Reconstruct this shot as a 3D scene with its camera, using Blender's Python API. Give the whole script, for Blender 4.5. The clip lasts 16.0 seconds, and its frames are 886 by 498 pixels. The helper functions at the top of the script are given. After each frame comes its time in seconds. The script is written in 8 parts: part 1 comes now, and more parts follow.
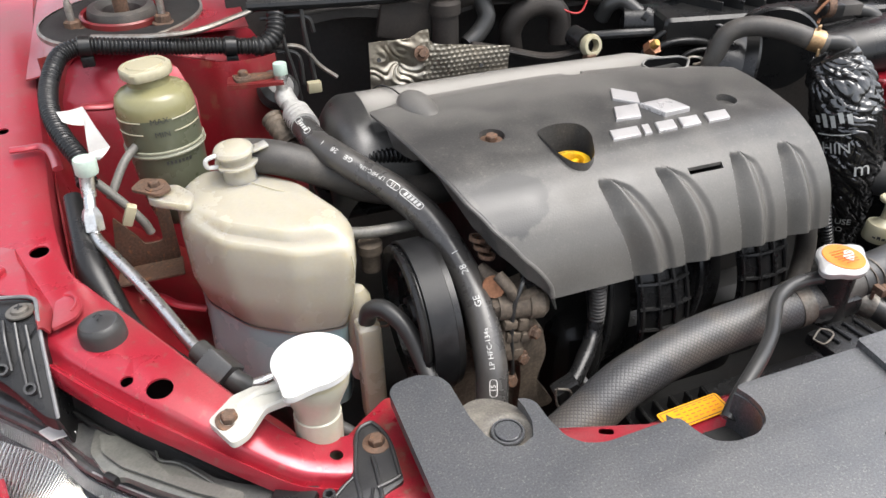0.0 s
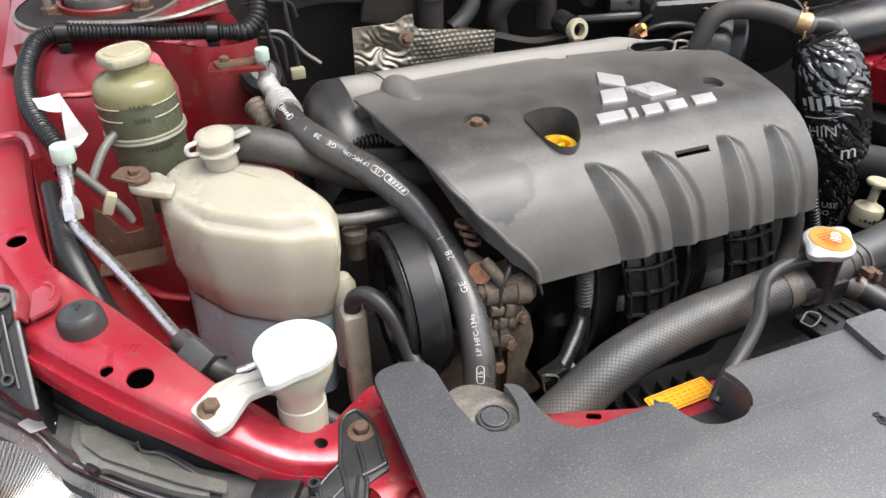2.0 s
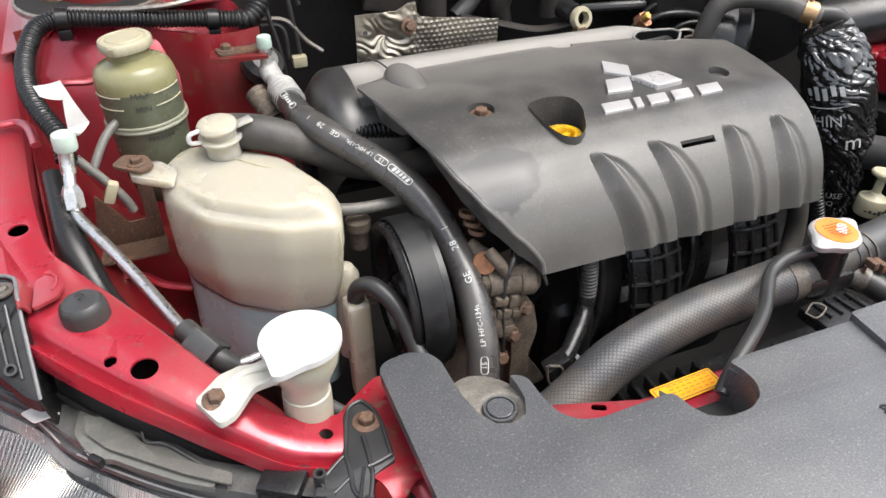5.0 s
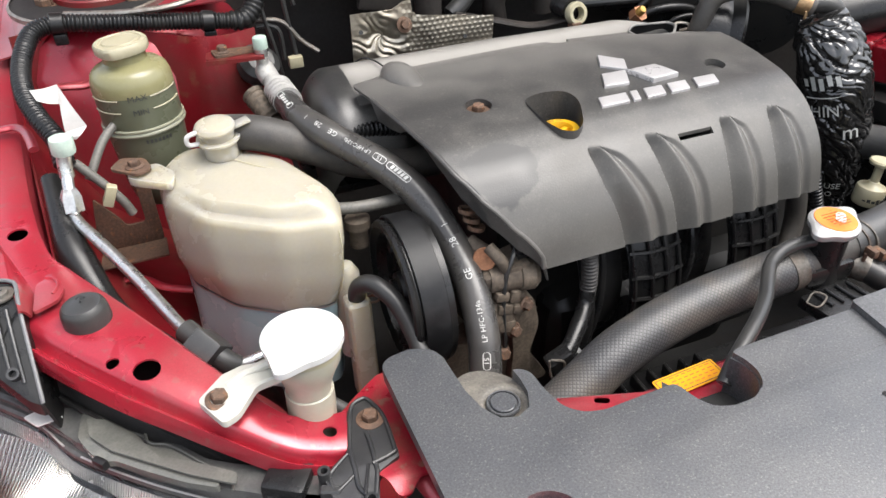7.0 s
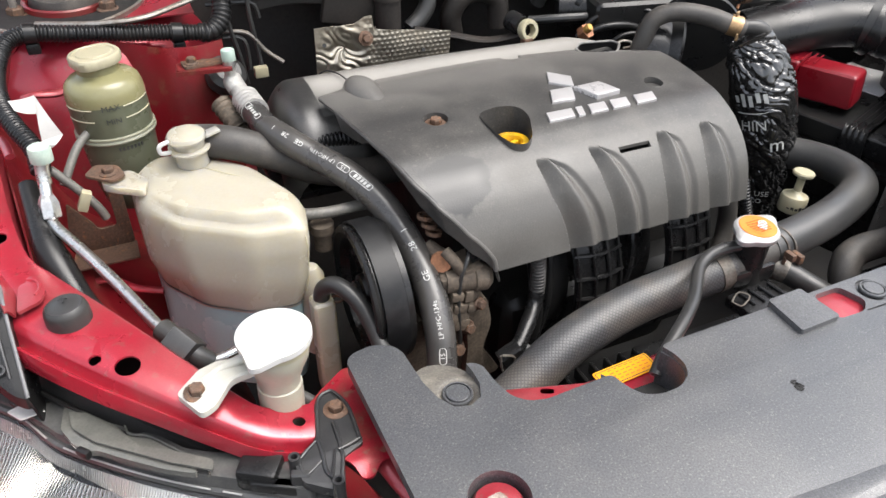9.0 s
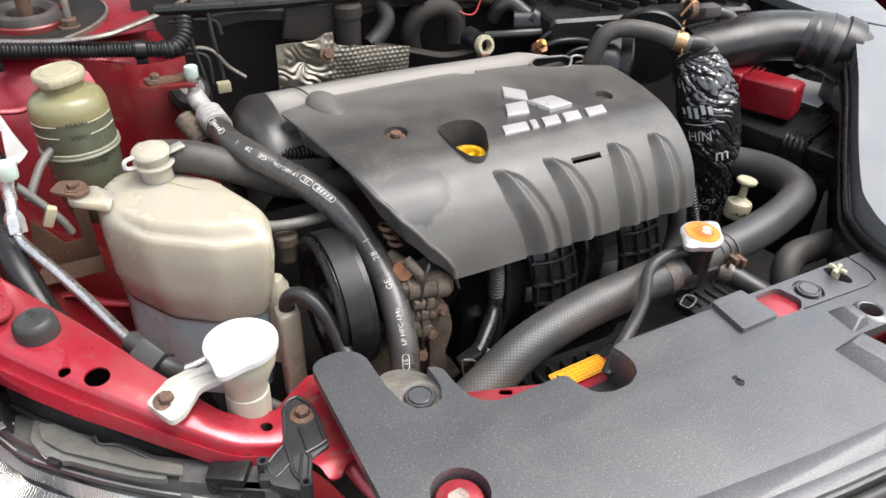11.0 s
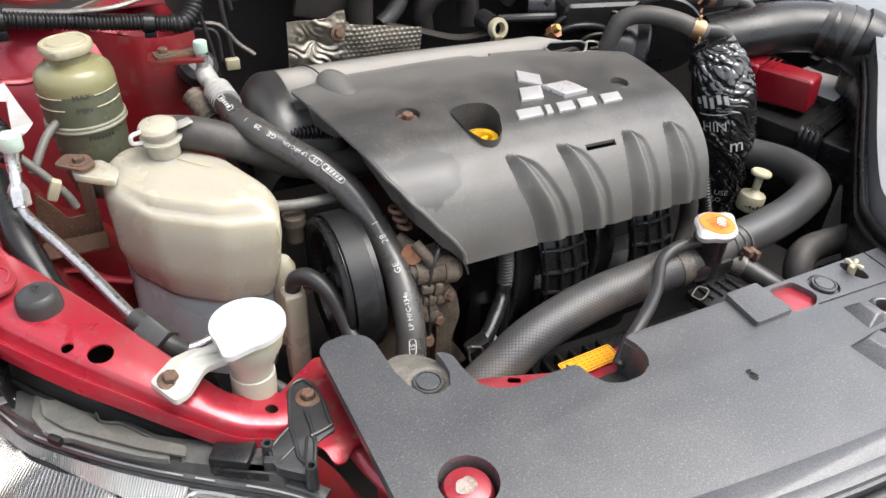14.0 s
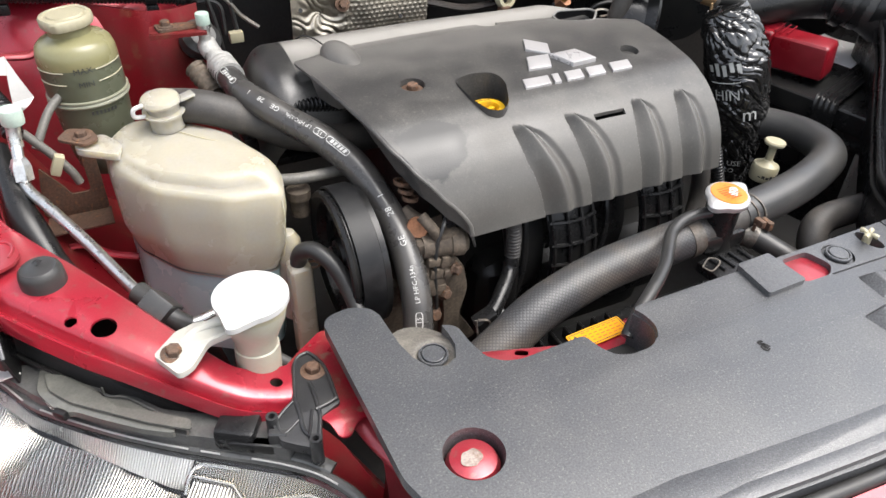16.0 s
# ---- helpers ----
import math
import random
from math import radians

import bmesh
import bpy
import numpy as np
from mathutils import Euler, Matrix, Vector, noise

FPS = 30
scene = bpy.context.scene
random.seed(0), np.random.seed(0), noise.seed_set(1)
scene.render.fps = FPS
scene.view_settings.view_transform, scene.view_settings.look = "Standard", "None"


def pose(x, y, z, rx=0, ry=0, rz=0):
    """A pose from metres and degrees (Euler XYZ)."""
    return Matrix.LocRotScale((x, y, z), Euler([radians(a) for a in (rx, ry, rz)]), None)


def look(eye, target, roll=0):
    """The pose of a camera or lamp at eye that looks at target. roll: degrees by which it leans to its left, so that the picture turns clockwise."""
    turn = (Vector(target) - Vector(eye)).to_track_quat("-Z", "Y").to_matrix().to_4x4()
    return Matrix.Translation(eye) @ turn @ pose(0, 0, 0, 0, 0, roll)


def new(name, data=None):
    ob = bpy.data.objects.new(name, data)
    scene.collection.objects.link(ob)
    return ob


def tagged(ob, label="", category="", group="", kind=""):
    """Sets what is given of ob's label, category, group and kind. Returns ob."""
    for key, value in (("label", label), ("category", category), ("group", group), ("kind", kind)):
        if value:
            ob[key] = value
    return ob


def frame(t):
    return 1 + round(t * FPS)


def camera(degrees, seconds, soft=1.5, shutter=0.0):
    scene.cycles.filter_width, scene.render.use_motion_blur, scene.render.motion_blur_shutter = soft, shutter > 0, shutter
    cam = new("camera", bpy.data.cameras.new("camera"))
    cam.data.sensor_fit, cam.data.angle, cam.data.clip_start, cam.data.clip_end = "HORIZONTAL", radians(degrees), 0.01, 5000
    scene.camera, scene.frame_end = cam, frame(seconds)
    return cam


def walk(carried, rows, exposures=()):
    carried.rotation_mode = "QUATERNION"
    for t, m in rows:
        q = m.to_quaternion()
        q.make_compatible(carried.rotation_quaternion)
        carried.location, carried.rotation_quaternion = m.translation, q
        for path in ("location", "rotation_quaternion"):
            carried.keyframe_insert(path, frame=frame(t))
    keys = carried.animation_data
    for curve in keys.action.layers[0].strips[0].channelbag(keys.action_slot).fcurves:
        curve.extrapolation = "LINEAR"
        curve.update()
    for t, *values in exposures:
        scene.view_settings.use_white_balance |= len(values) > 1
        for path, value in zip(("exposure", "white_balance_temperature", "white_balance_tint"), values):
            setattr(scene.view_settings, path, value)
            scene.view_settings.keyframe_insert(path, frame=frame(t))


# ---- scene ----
cam = camera(61.0, 16.0)
METRES, EYE, TILT, LEAN, TURN = 0.192, 1.18, -34.0, 0.0, -20.0
PATH = [
    (0, (0.061, 0.036, 1.208), (0.612, 1.6, 0.09), -1.3),
    (0.5, (0.063, 0.033, 1.209), (0.621, 1.592, 0.088), -1.3),
    (1, (0.066, 0.035, 1.206), (0.63, 1.59, 0.081), -1.4),
    (1.5, (0.068, 0.036, 1.205), (0.637, 1.584, 0.073), -1.3),
    (2, (0.066, 0.038, 1.2), (0.637, 1.58, 0.061), -1.3),
    (2.5, (0.065, 0.039, 1.203), (0.638, 1.573, 0.056), -1.1),
    (3, (0.067, 0.04, 1.2), (0.646, 1.567, 0.045), -1.0),
    (5.5, (0.061, 0.045, 1.199), (0.626, 1.57, 0.035), -1.2),
    (6, (0.061, 0.046, 1.199), (0.623, 1.576, 0.039), -1.6),
    (6.5, (0.063, 0.046, 1.199), (0.625, 1.576, 0.04), -1.9),
    (7, (0.06, 0.042, 1.196), (0.633, 1.566, 0.034), -2.1),
    (7.5, (0.05, 0.036, 1.206), (0.641, 1.549, 0.039), -2.0),
    (8, (0.04, 0.028, 1.201), (0.656, 1.527, 0.028), -1.4),
    (8.5, (0.046, 0.022, 1.215), (0.691, 1.509, 0.042), -0.6),
    (9, (0.044, 0.004, 1.232), (0.719, 1.482, 0.065), 0.3),
    (9.5, (0.029, -0.01, 1.231), (0.739, 1.453, 0.067), 1.3),
    (10, (0.027, -0.014, 1.238), (0.768, 1.43, 0.069), 1.2),
    (10.2, (0.03, -0.015, 1.244), (0.776, 1.433, 0.084), 0.8),
    (12.3, (0.04, -0.022, 1.249), (0.836, 1.422, 0.117), 2.7),
    (12.5, (0.039, -0.018, 1.246), (0.833, 1.425, 0.111), 2.8),
    (13, (0.039, -0.009, 1.243), (0.82, 1.433, 0.098), 2.9),
    (13.5, (0.035, -0.006, 1.239), (0.804, 1.43, 0.079), 2.9),
    (14, (0.033, -0.007, 1.238), (0.789, 1.426, 0.066), 2.8),
    (14.5, (0.036, -0.005, 1.238), (0.779, 1.424, 0.053), 2.6),
    (15, (0.04, -0.002, 1.235), (0.772, 1.423, 0.038), 2.3),
    (15.5, (0.039, -0.003, 1.23), (0.763, 1.417, 0.021), 2.0),
    (16, (0.041, -0.006, 1.228), (0.753, 1.41, 0.008), 1.7),
]
walk(cam, [(t, look(eye, target, roll)) for t, eye, target, roll in PATH])

from mathutils.geometry import tessellate_polygon

# ---- sky, sun and exposure ----
world = bpy.data.worlds.new("sky")
scene.world = world
world.use_nodes = True
wn = world.node_tree.nodes
sky = wn.new("ShaderNodeTexSky")
sky.sky_type, sky.sun_disc = "NISHITA", False
sky.sun_elevation, sky.sun_rotation = radians(66), radians(120)
sky.air_density, sky.dust_density = 1.0, 4.0
wn["Background"].inputs["Strength"].default_value = 0.125
overcast = wn.new("ShaderNodeHueSaturation")
overcast.inputs["Saturation"].default_value = 0.40
world.node_tree.links.new(sky.outputs[0], overcast.inputs["Color"])
world.node_tree.links.new(overcast.outputs[0], wn["Background"].inputs[0])
sun = new("sun", bpy.data.lights.new("sun", "SUN"))
sun.data.energy, sun.data.angle, sun.data.color = 1.0, radians(50), (1.0, 0.975, 0.945)
sun.matrix_world = look((0.3 + 0.88, 0.6 - 0.51, 0.8 + 2.28), (0.3, 0.6, 0.8))
scene.view_settings.exposure = 1.86


# ---- helpers of this scene ----
ORG = {}


def thing(name, at, label, category, group="", kind=""):
    ob = new(name)
    ob.location = at
    ORG[ob] = Vector(at)
    return tagged(ob, label, category, group, kind)


def make_mesh(name, bm, material, angle=35):
    bmesh.ops.recalc_face_normals(bm, faces=bm.faces)
    me = bpy.data.meshes.new(name)
    bm.to_mesh(me)
    bm.free()
    me.polygons.foreach_set("use_smooth", [True] * len(me.polygons))
    me.set_sharp_from_angle(angle=radians(angle))
    me.materials.append(material)
    return me


def part(name, bm, material, parent, label="", angle=35):
    """One mesh object under a thing or a part; the bmesh is in world metres."""
    org = ORG[parent]
    bmesh.ops.translate(bm, verts=bm.verts, vec=-org)
    ob = new(name, make_mesh(name, bm, material, angle))
    ob.parent = parent
    ORG[ob] = org
    return tagged(ob, label) if label else ob


def solo(name, bm, material, at, label, category, group="", kind="", angle=35):
    """A thing of one mesh."""
    at = Vector(at)
    bmesh.ops.translate(bm, verts=bm.verts, vec=-at)
    ob = new(name, make_mesh(name, bm, material, angle))
    ob.location = at
    ORG[ob] = at
    return tagged(ob, label, category, group, kind)


def bevel(bm, width, segments=2, angle=30, keep=None):
    edges = [e for e in bm.edges if len(e.link_faces) == 2 and e.calc_face_angle(0) > radians(angle) and (keep is None or keep(e))]
    if edges:
        bmesh.ops.bevel(bm, geom=edges, offset=width, segments=segments, profile=0.6, affect="EDGES", clamp_overlap=True)
    return bm


def box(centre, size, turn=None, bev=0.0, seg=2, into=None, taper=1.0):
    bm = bmesh.new()
    bmesh.ops.create_cube(bm, size=1)
    for v in bm.verts:
        k = taper if v.co.z > 0 else 1
        v.co = Vector((v.co.x * size[0] * k, v.co.y * size[1] * k, v.co.z * size[2]))
    if bev:
        bevel(bm, bev, seg)
    m = Matrix.Translation(centre) @ (turn.to_4x4() if turn else Matrix())
    bmesh.ops.transform(bm, matrix=m, verts=bm.verts)
    return merge(into, bm)


def merge(into, bm):
    if into is None:
        return bm
    me = bpy.data.meshes.new("tmp")
    bm.to_mesh(me)
    bm.free()
    into.from_mesh(me)
    bpy.data.meshes.remove(me)
    return into


def turn_to(axis, spin=0.0):
    """The turn that lays z along axis."""
    return Vector(axis).to_track_quat("Z", "Y").to_matrix() @ Matrix.Rotation(radians(spin), 3, "Z")


def lathe(profile, at=(0, 0, 0), axis=(0, 0, 1), seg=32, into=None, shape=None):
    """Turns (radius, height) pairs about an axis; shape(angle, radius, height) may vary the radius."""
    bm = bmesh.new()
    rings = []
    for r, h in profile:
        if r < 1e-6:
            rings.append([bm.verts.new((0, 0, h))])
        else:
            ring = []
            for i in range(seg):
                a = 2 * math.pi * i / seg
                q = shape(a, r, h) if shape else r
                ring.append(bm.verts.new((q * math.cos(a), q * math.sin(a), h)))
            rings.append(ring)
    for a, b in zip(rings, rings[1:]):
        for i in range(seg):
            j = (i + 1) % seg
            if len(a) == 1 and len(b) > 1:
                bm.faces.new((a[0], b[i], b[j]))
            elif len(b) == 1 and len(a) > 1:
                bm.faces.new((a[i], a[j], b[0]))
            elif len(a) > 1:
                bm.faces.new((a[i], a[j], b[j], b[i]))
    m = Matrix.Translation(at) @ turn_to(axis).to_4x4()
    bmesh.ops.transform(bm, matrix=m, verts=bm.verts)
    return merge(into, bm)


def spline(points, n):
    """Even samples of a smooth line through the points, as (place, length so far)."""
    p = [Vector(q) for q in points]
    p = [p[0] * 2 - p[1]] + p + [p[-1] * 2 - p[-2]]
    raw = []
    for i in range(1, len(p) - 2):
        a, b, c, d = p[i - 1:i + 3]
        for k in range(40):
            t = k / 40
            raw.append(0.5 * (2 * b + (c - a) * t + (2 * a - 5 * b + 4 * c - d) * t * t + (3 * b - a - 3 * c + d) * t ** 3))
    raw.append(p[-2])
    s = [0.0]
    for a, b in zip(raw, raw[1:]):
        s.append(s[-1] + (b - a).length)
    out, j = [], 0
    for i in range(n + 1):
        want = s[-1] * i / n
        while j < len(s) - 2 and s[j + 1] < want:
            j += 1
        f = (want - s[j]) / max(1e-9, s[j + 1] - s[j])
        out.append((raw[j].lerp(raw[j + 1], min(1, f)), want))
    return out


def frames(line):
    """A turning-free frame (along, side, up) at every sample."""
    res, side = [], None
    for i, (p, s) in enumerate(line):
        a, b = line[max(0, i - 1)][0], line[min(len(line) - 1, i + 1)][0]
        t = (b - a).normalized()
        if side is None:
            side = t.cross(Vector((0, 0, 1)))
            if side.length < 0.1:
                side = t.cross(Vector((1, 0, 0)))
        side = (side - t * side.dot(t)).normalized()
        res.append((p, s, t, side, side.cross(t)))
    return res


def tube(points, radius, n=48, seg=16, into=None, caps=True, flat=1.0):
    """A hose along a smooth line; radius is a number or f(length, share)."""
    bm = bmesh.new()
    uv = bm.loops.layers.uv.new("UVMap")
    fr = frames(spline(points, n))
    total = fr[-1][1]
    rings, ss = [], []
    for p, s, t, side, up in fr:
        r = radius(s, s / total) if callable(radius) else radius
        rings.append([bm.verts.new(p + side * (math.cos(2 * math.pi * i / seg) * r) + up * (math.sin(2 * math.pi * i / seg) * r * flat)) for i in range(seg)])
        ss.append(s)
    for k in range(n):
        for i in range(seg):
            j = (i + 1) % seg
            f = bm.faces.new((rings[k][i], rings[k][j], rings[k + 1][j], rings[k + 1][i]))
            for lp, (u, v) in zip(f.loops, ((i, ss[k]), (i + 1, ss[k]), (i + 1, ss[k + 1]), (i, ss[k + 1]))):
                lp[uv].uv = (u / seg, v)
    if caps:
        bm.faces.new(rings[0])
        bm.faces.new(rings[-1])
    return merge(into, bm)


def corrugated(r, depth=0.12, pitch=0.004):
    return lambda s, u: r * (1 - depth * (0.5 + 0.5 * math.cos(2 * math.pi * s / pitch)) ** 2)


def plate(outline, z, thick, holes=(), bev=0.0, seg=2, fall=None):
    """A flat piece with an outline and round or cut holes in plan; its top at z, or at fall(x, y)."""
    bm = bmesh.new()
    loops = [[Vector((x, y, 0)) for x, y in loop] for loop in (outline, *holes)]
    vs = [bm.verts.new(p) for loop in loops for p in loop]
    for tri_ in tessellate_polygon(loops):
        try:
            bm.faces.new([vs[i] for i in tri_])
        except ValueError:
            pass
    bmesh.ops.delete(bm, geom=[v for v in bm.verts if not v.link_faces], context="VERTS")
    top = list(bm.faces)
    ext = bmesh.ops.extrude_face_region(bm, geom=top)
    low = [g for g in ext["geom"] if isinstance(g, bmesh.types.BMVert)]
    bmesh.ops.translate(bm, verts=low, vec=(0, 0, -thick))
    bmesh.ops.recalc_face_normals(bm, faces=bm.faces)
    if bev:
        bevel(bm, bev, seg, keep=lambda e: all(v.co.z > -1e-6 for v in e.verts))
    for v in bm.verts:
        v.co.z += fall(v.co.x, v.co.y) if fall else z
    return bm


def circle(x, y, r, n=24, sx=1.0, sy=1.0, turn=0.0):
    c, s = math.cos(radians(turn)), math.sin(radians(turn))
    pts = [(r * sx * math.cos(2 * math.pi * i / n), r * sy * math.sin(2 * math.pi * i / n)) for i in range(n)]
    return [(x + a * c - b * s, y + a * s + b * c) for a, b in pts]


def rounded(points, r, n=5):
    """The outline with every corner rounded."""
    out, m = [], len(points)
    for i in range(m):
        p, a, b = Vector(points[i]), Vector(points[i - 1]), Vector(points[(i + 1) % m])
        k = min(r, (a - p).length * 0.45, (b - p).length * 0.45)
        q0, q1 = p + (a - p).normalized() * k, p + (b - p).normalized() * k
        for j in range(n + 1):
            t = j / n
            out.append(tuple(q0 * (1 - t) ** 2 + p * (2 * t * (1 - t)) + q1 * t * t))
    return out


def sheet(fn, nu, nv, thick=0.0, into=None):
    """A surface fn(u, v) with u and v from 0 to 1, given a thickness inwards (downwards)."""
    bm = bmesh.new()
    g = [[bm.verts.new(fn(i / nu, j / nv)) for j in range(nv + 1)] for i in range(nu + 1)]
    for i in range(nu):
        for j in range(nv):
            bm.faces.new((g[i][j], g[i + 1][j], g[i + 1][j + 1], g[i][j + 1]))
    bmesh.ops.recalc_face_normals(bm, faces=bm.faces)
    if thick:
        bm.normal_update()
        if sum(f.normal.z for f in bm.faces) < 0:
            bmesh.ops.reverse_faces(bm, faces=bm.faces)
        bmesh.ops.solidify(bm, geom=bm.faces, thickness=thick)
    return merge(into, bm)


def cut(bm, *cutters):
    """Cuts solids out of a solid."""
    def temp(b, n):
        me = bpy.data.meshes.new(n)
        bmesh.ops.recalc_face_normals(b, faces=b.faces)
        b.to_mesh(me)
        b.free()
        return new(n, me)
    ob = temp(bm, "blank")
    tools = []
    for c in cutters:
        tool = temp(c, "cutter")
        mod = ob.modifiers.new("cut", "BOOLEAN")
        mod.operation, mod.object, mod.solver = "DIFFERENCE", tool, "EXACT"
        tools.append(tool)
    bpy.context.view_layer.update()
    me = bpy.data.meshes.new_from_object(ob.evaluated_get(bpy.context.evaluated_depsgraph_get()))
    res = bmesh.new()
    res.from_mesh(me)
    for o in (ob, *tools):
        old = o.data
        bpy.data.objects.remove(o)
        bpy.data.meshes.remove(old)
    bpy.data.meshes.remove(me)
    return res


def lerp_table(table, x):
    """Reads a table of (x, value) rows with straight lines between them."""
    if x <= table[0][0]:
        return table[0][1]
    for (a, p), (b, q) in zip(table, table[1:]):
        if x <= b:
            return p + (q - p) * (x - a) / (b - a)
    return table[-1][1]


def smoothstep(a, b, x):
    t = max(0.0, min(1.0, (x - a) / (b - a)))
    return t * t * (3 - 2 * t)


def hex_bolt(name, at, axis, size, material, parent, washer=1.5, label=""):
    """A hexagon bolt head with its flange; size is the width across flats."""
    r = size / math.sqrt(3)
    bm = lathe([(0, 0), (r * washer, 0), (r * washer, size * 0.10), (r * 1.05, size * 0.22), (r * 1.05, size * 0.2)], at, axis, 20)
    lathe([(0, size * 0.15), (r, size * 0.15), (r, size * 0.62), (r * 0.82, size * 0.72), (0, size * 0.72)], at, axis, 6, bm)
    return part(name, bm, material, parent, label, 25)


# ---- materials ----
def nodes_of(name):
    m = bpy.data.materials.new(name)
    m.use_nodes = True
    return m, m.node_tree.nodes, m.node_tree.links, m.node_tree.nodes["Principled BSDF"]


def mat(name, colour, rough=0.5, metal=0.0, var=0.25, stain=None, stain_amount=0.4, stain_scale=14.0, grain=600.0, bump=0.15,
        coat=0.0, rough_var=0.12, speck=None, speck_amount=0.0, speck_scale=160.0, spec=0.5, bump_scale=None, edge=(0.45, 0.68)):
    """A surface with grain, blotches of another tone and fine relief."""
    m, nd, ln, b = nodes_of(name)
    tc = nd.new("ShaderNodeTexCoord")
    big, fine = nd.new("ShaderNodeTexNoise"), nd.new("ShaderNodeTexNoise")
    big.inputs["Scale"].default_value, big.inputs["Detail"].default_value, big.inputs["Roughness"].default_value = stain_scale, 7, 0.62
    fine.inputs["Scale"].default_value, fine.inputs["Detail"].default_value = grain, 3
    ln.new(tc.outputs["Object"], big.inputs["Vector"])
    ln.new(tc.outputs["Object"], fine.inputs["Vector"])
    ramp = nd.new("ShaderNodeMapRange")
    ramp.inputs["From Min"].default_value, ramp.inputs["From Max"].default_value = edge
    ramp.inputs["To Max"].default_value = stain_amount
    ln.new(big.outputs["Fac"], ramp.inputs["Value"])
    mix = nd.new("ShaderNodeMix")
    mix.data_type = "RGBA"
    mix.inputs[6].default_value = (*colour, 1)
    mix.inputs[7].default_value = (*(stain or [min(1, c * 1.5 + 0.01) for c in colour]), 1)
    ln.new(ramp.outputs[0], mix.inputs[0])
    hsv = nd.new("ShaderNodeHueSaturation")
    vr = nd.new("ShaderNodeMapRange")
    vr.inputs["From Min"].default_value, vr.inputs["From Max"].default_value = 0.25, 0.75
    vr.inputs["To Min"].default_value, vr.inputs["To Max"].default_value = 1 - var, 1 + var
    ln.new(fine.outputs["Fac"], vr.inputs["Value"])
    ln.new(vr.outputs[0], hsv.inputs["Value"])
    ln.new(mix.outputs[2], hsv.inputs["Color"])
    out = hsv.outputs[0]
    if speck:
        sp = nd.new("ShaderNodeTexNoise")
        sp.inputs["Scale"].default_value, sp.inputs["Detail"].default_value = speck_scale, 5
        ln.new(tc.outputs["Object"], sp.inputs["Vector"])
        sr = nd.new("ShaderNodeMapRange")
        sr.inputs["From Min"].default_value, sr.inputs["From Max"].default_value = 0.60, 0.68
        sr.inputs["To Max"].default_value = speck_amount
        ln.new(sp.outputs["Fac"], sr.inputs["Value"])
        m2 = nd.new("ShaderNodeMix")
        m2.data_type = "RGBA"
        m2.inputs[7].default_value = (*speck, 1)
        ln.new(sr.outputs[0], m2.inputs[0])
        ln.new(out, m2.inputs[6])
        out = m2.outputs[2]
    ln.new(out, b.inputs["Base Color"])
    rr = nd.new("ShaderNodeMapRange")
    rr.inputs["From Min"].default_value, rr.inputs["From Max"].default_value = 0.3, 0.7
    rr.inputs["To Min"].default_value, rr.inputs["To Max"].default_value = max(0.02, rough - rough_var), min(1, rough + rough_var)
    ln.new(big.outputs["Fac"], rr.inputs["Value"])
    ln.new(rr.outputs[0], b.inputs["Roughness"])
    b.inputs["Metallic"].default_value = metal
    b.inputs["Specular IOR Level"].default_value = spec
    b.inputs["Coat Weight"].default_value = coat
    b.inputs["Coat Roughness"].default_value = 0.20
    if bump:
        bp = nd.new("ShaderNodeBump")
        bp.inputs["Strength"].default_value = bump
        bp.inputs["Distance"].default_value = 0.0006
        if bump_scale:
            bn = nd.new("ShaderNodeTexNoise")
            bn.inputs["Scale"].default_value, bn.inputs["Detail"].default_value = bump_scale, 4
            ln.new(tc.outputs["Object"], bn.inputs["Vector"])
            ln.new(bn.outputs["Fac"], bp.inputs["Height"])
        else:
            ln.new(fine.outputs["Fac"], bp.inputs["Height"])
        ln.new(bp.outputs[0], b.inputs["Normal"])
    return m


def plastic_milky(name, colour, through_, rough=0.32, stain=None, depth=0.4):
    """Milky plastic that lets light into it."""
    m = mat(name, colour, rough, var=0.03, stain=stain, stain_amount=0.35, stain_scale=9, grain=300, bump=0.04, rough_var=0.06)
    b = m.node_tree.nodes["Principled BSDF"]
    b.inputs["Subsurface Weight"].default_value = through_
    b.inputs["Subsurface Radius"].default_value = (0.02, 0.018, 0.012)
    b.inputs["Subsurface Scale"].default_value = depth
    return m


RED = mat("red_paint", (0.32, 0.016, 0.030), 0.34, 0.35, 0.10, (0.25, 0.060, 0.060), 0.75, 9, 700, 0.06, coat=0.55, speck=(0.20, 0.085, 0.070), speck_amount=0.40, speck_scale=130)
# darker copy of RED with the bay's shade and grime in its colour
RED_SHADED_GRIMY = mat("shaded_grimy_red_paint", (0.19, 0.008, 0.013), 0.34, 0.25, 0.12, (0.11, 0.036, 0.026), 0.8, 9, 700, 0.06, coat=0.2, speck=(0.16, 0.07, 0.04), speck_amount=0.45, speck_scale=45)
RED_RUSTY = mat("rust_flaked_red_paint", (0.30, 0.010, 0.022), 0.36, 0.25, 0.12, (0.17, 0.060, 0.040), 0.85, 38, 700, 0.25, coat=0.1, speck=(0.20, 0.11, 0.075), speck_amount=0.8, speck_scale=85)
COVER = mat("engine_cover_plastic", (0.037, 0.0357, 0.0345), 0.40, 0, 0.30, (0.082, 0.077, 0.069), 0.7, 20, 600, 0.2, speck=(0.13, 0.12, 0.105), speck_amount=0.30, speck_scale=260, edge=(0.40, 0.72), spec=0.42)
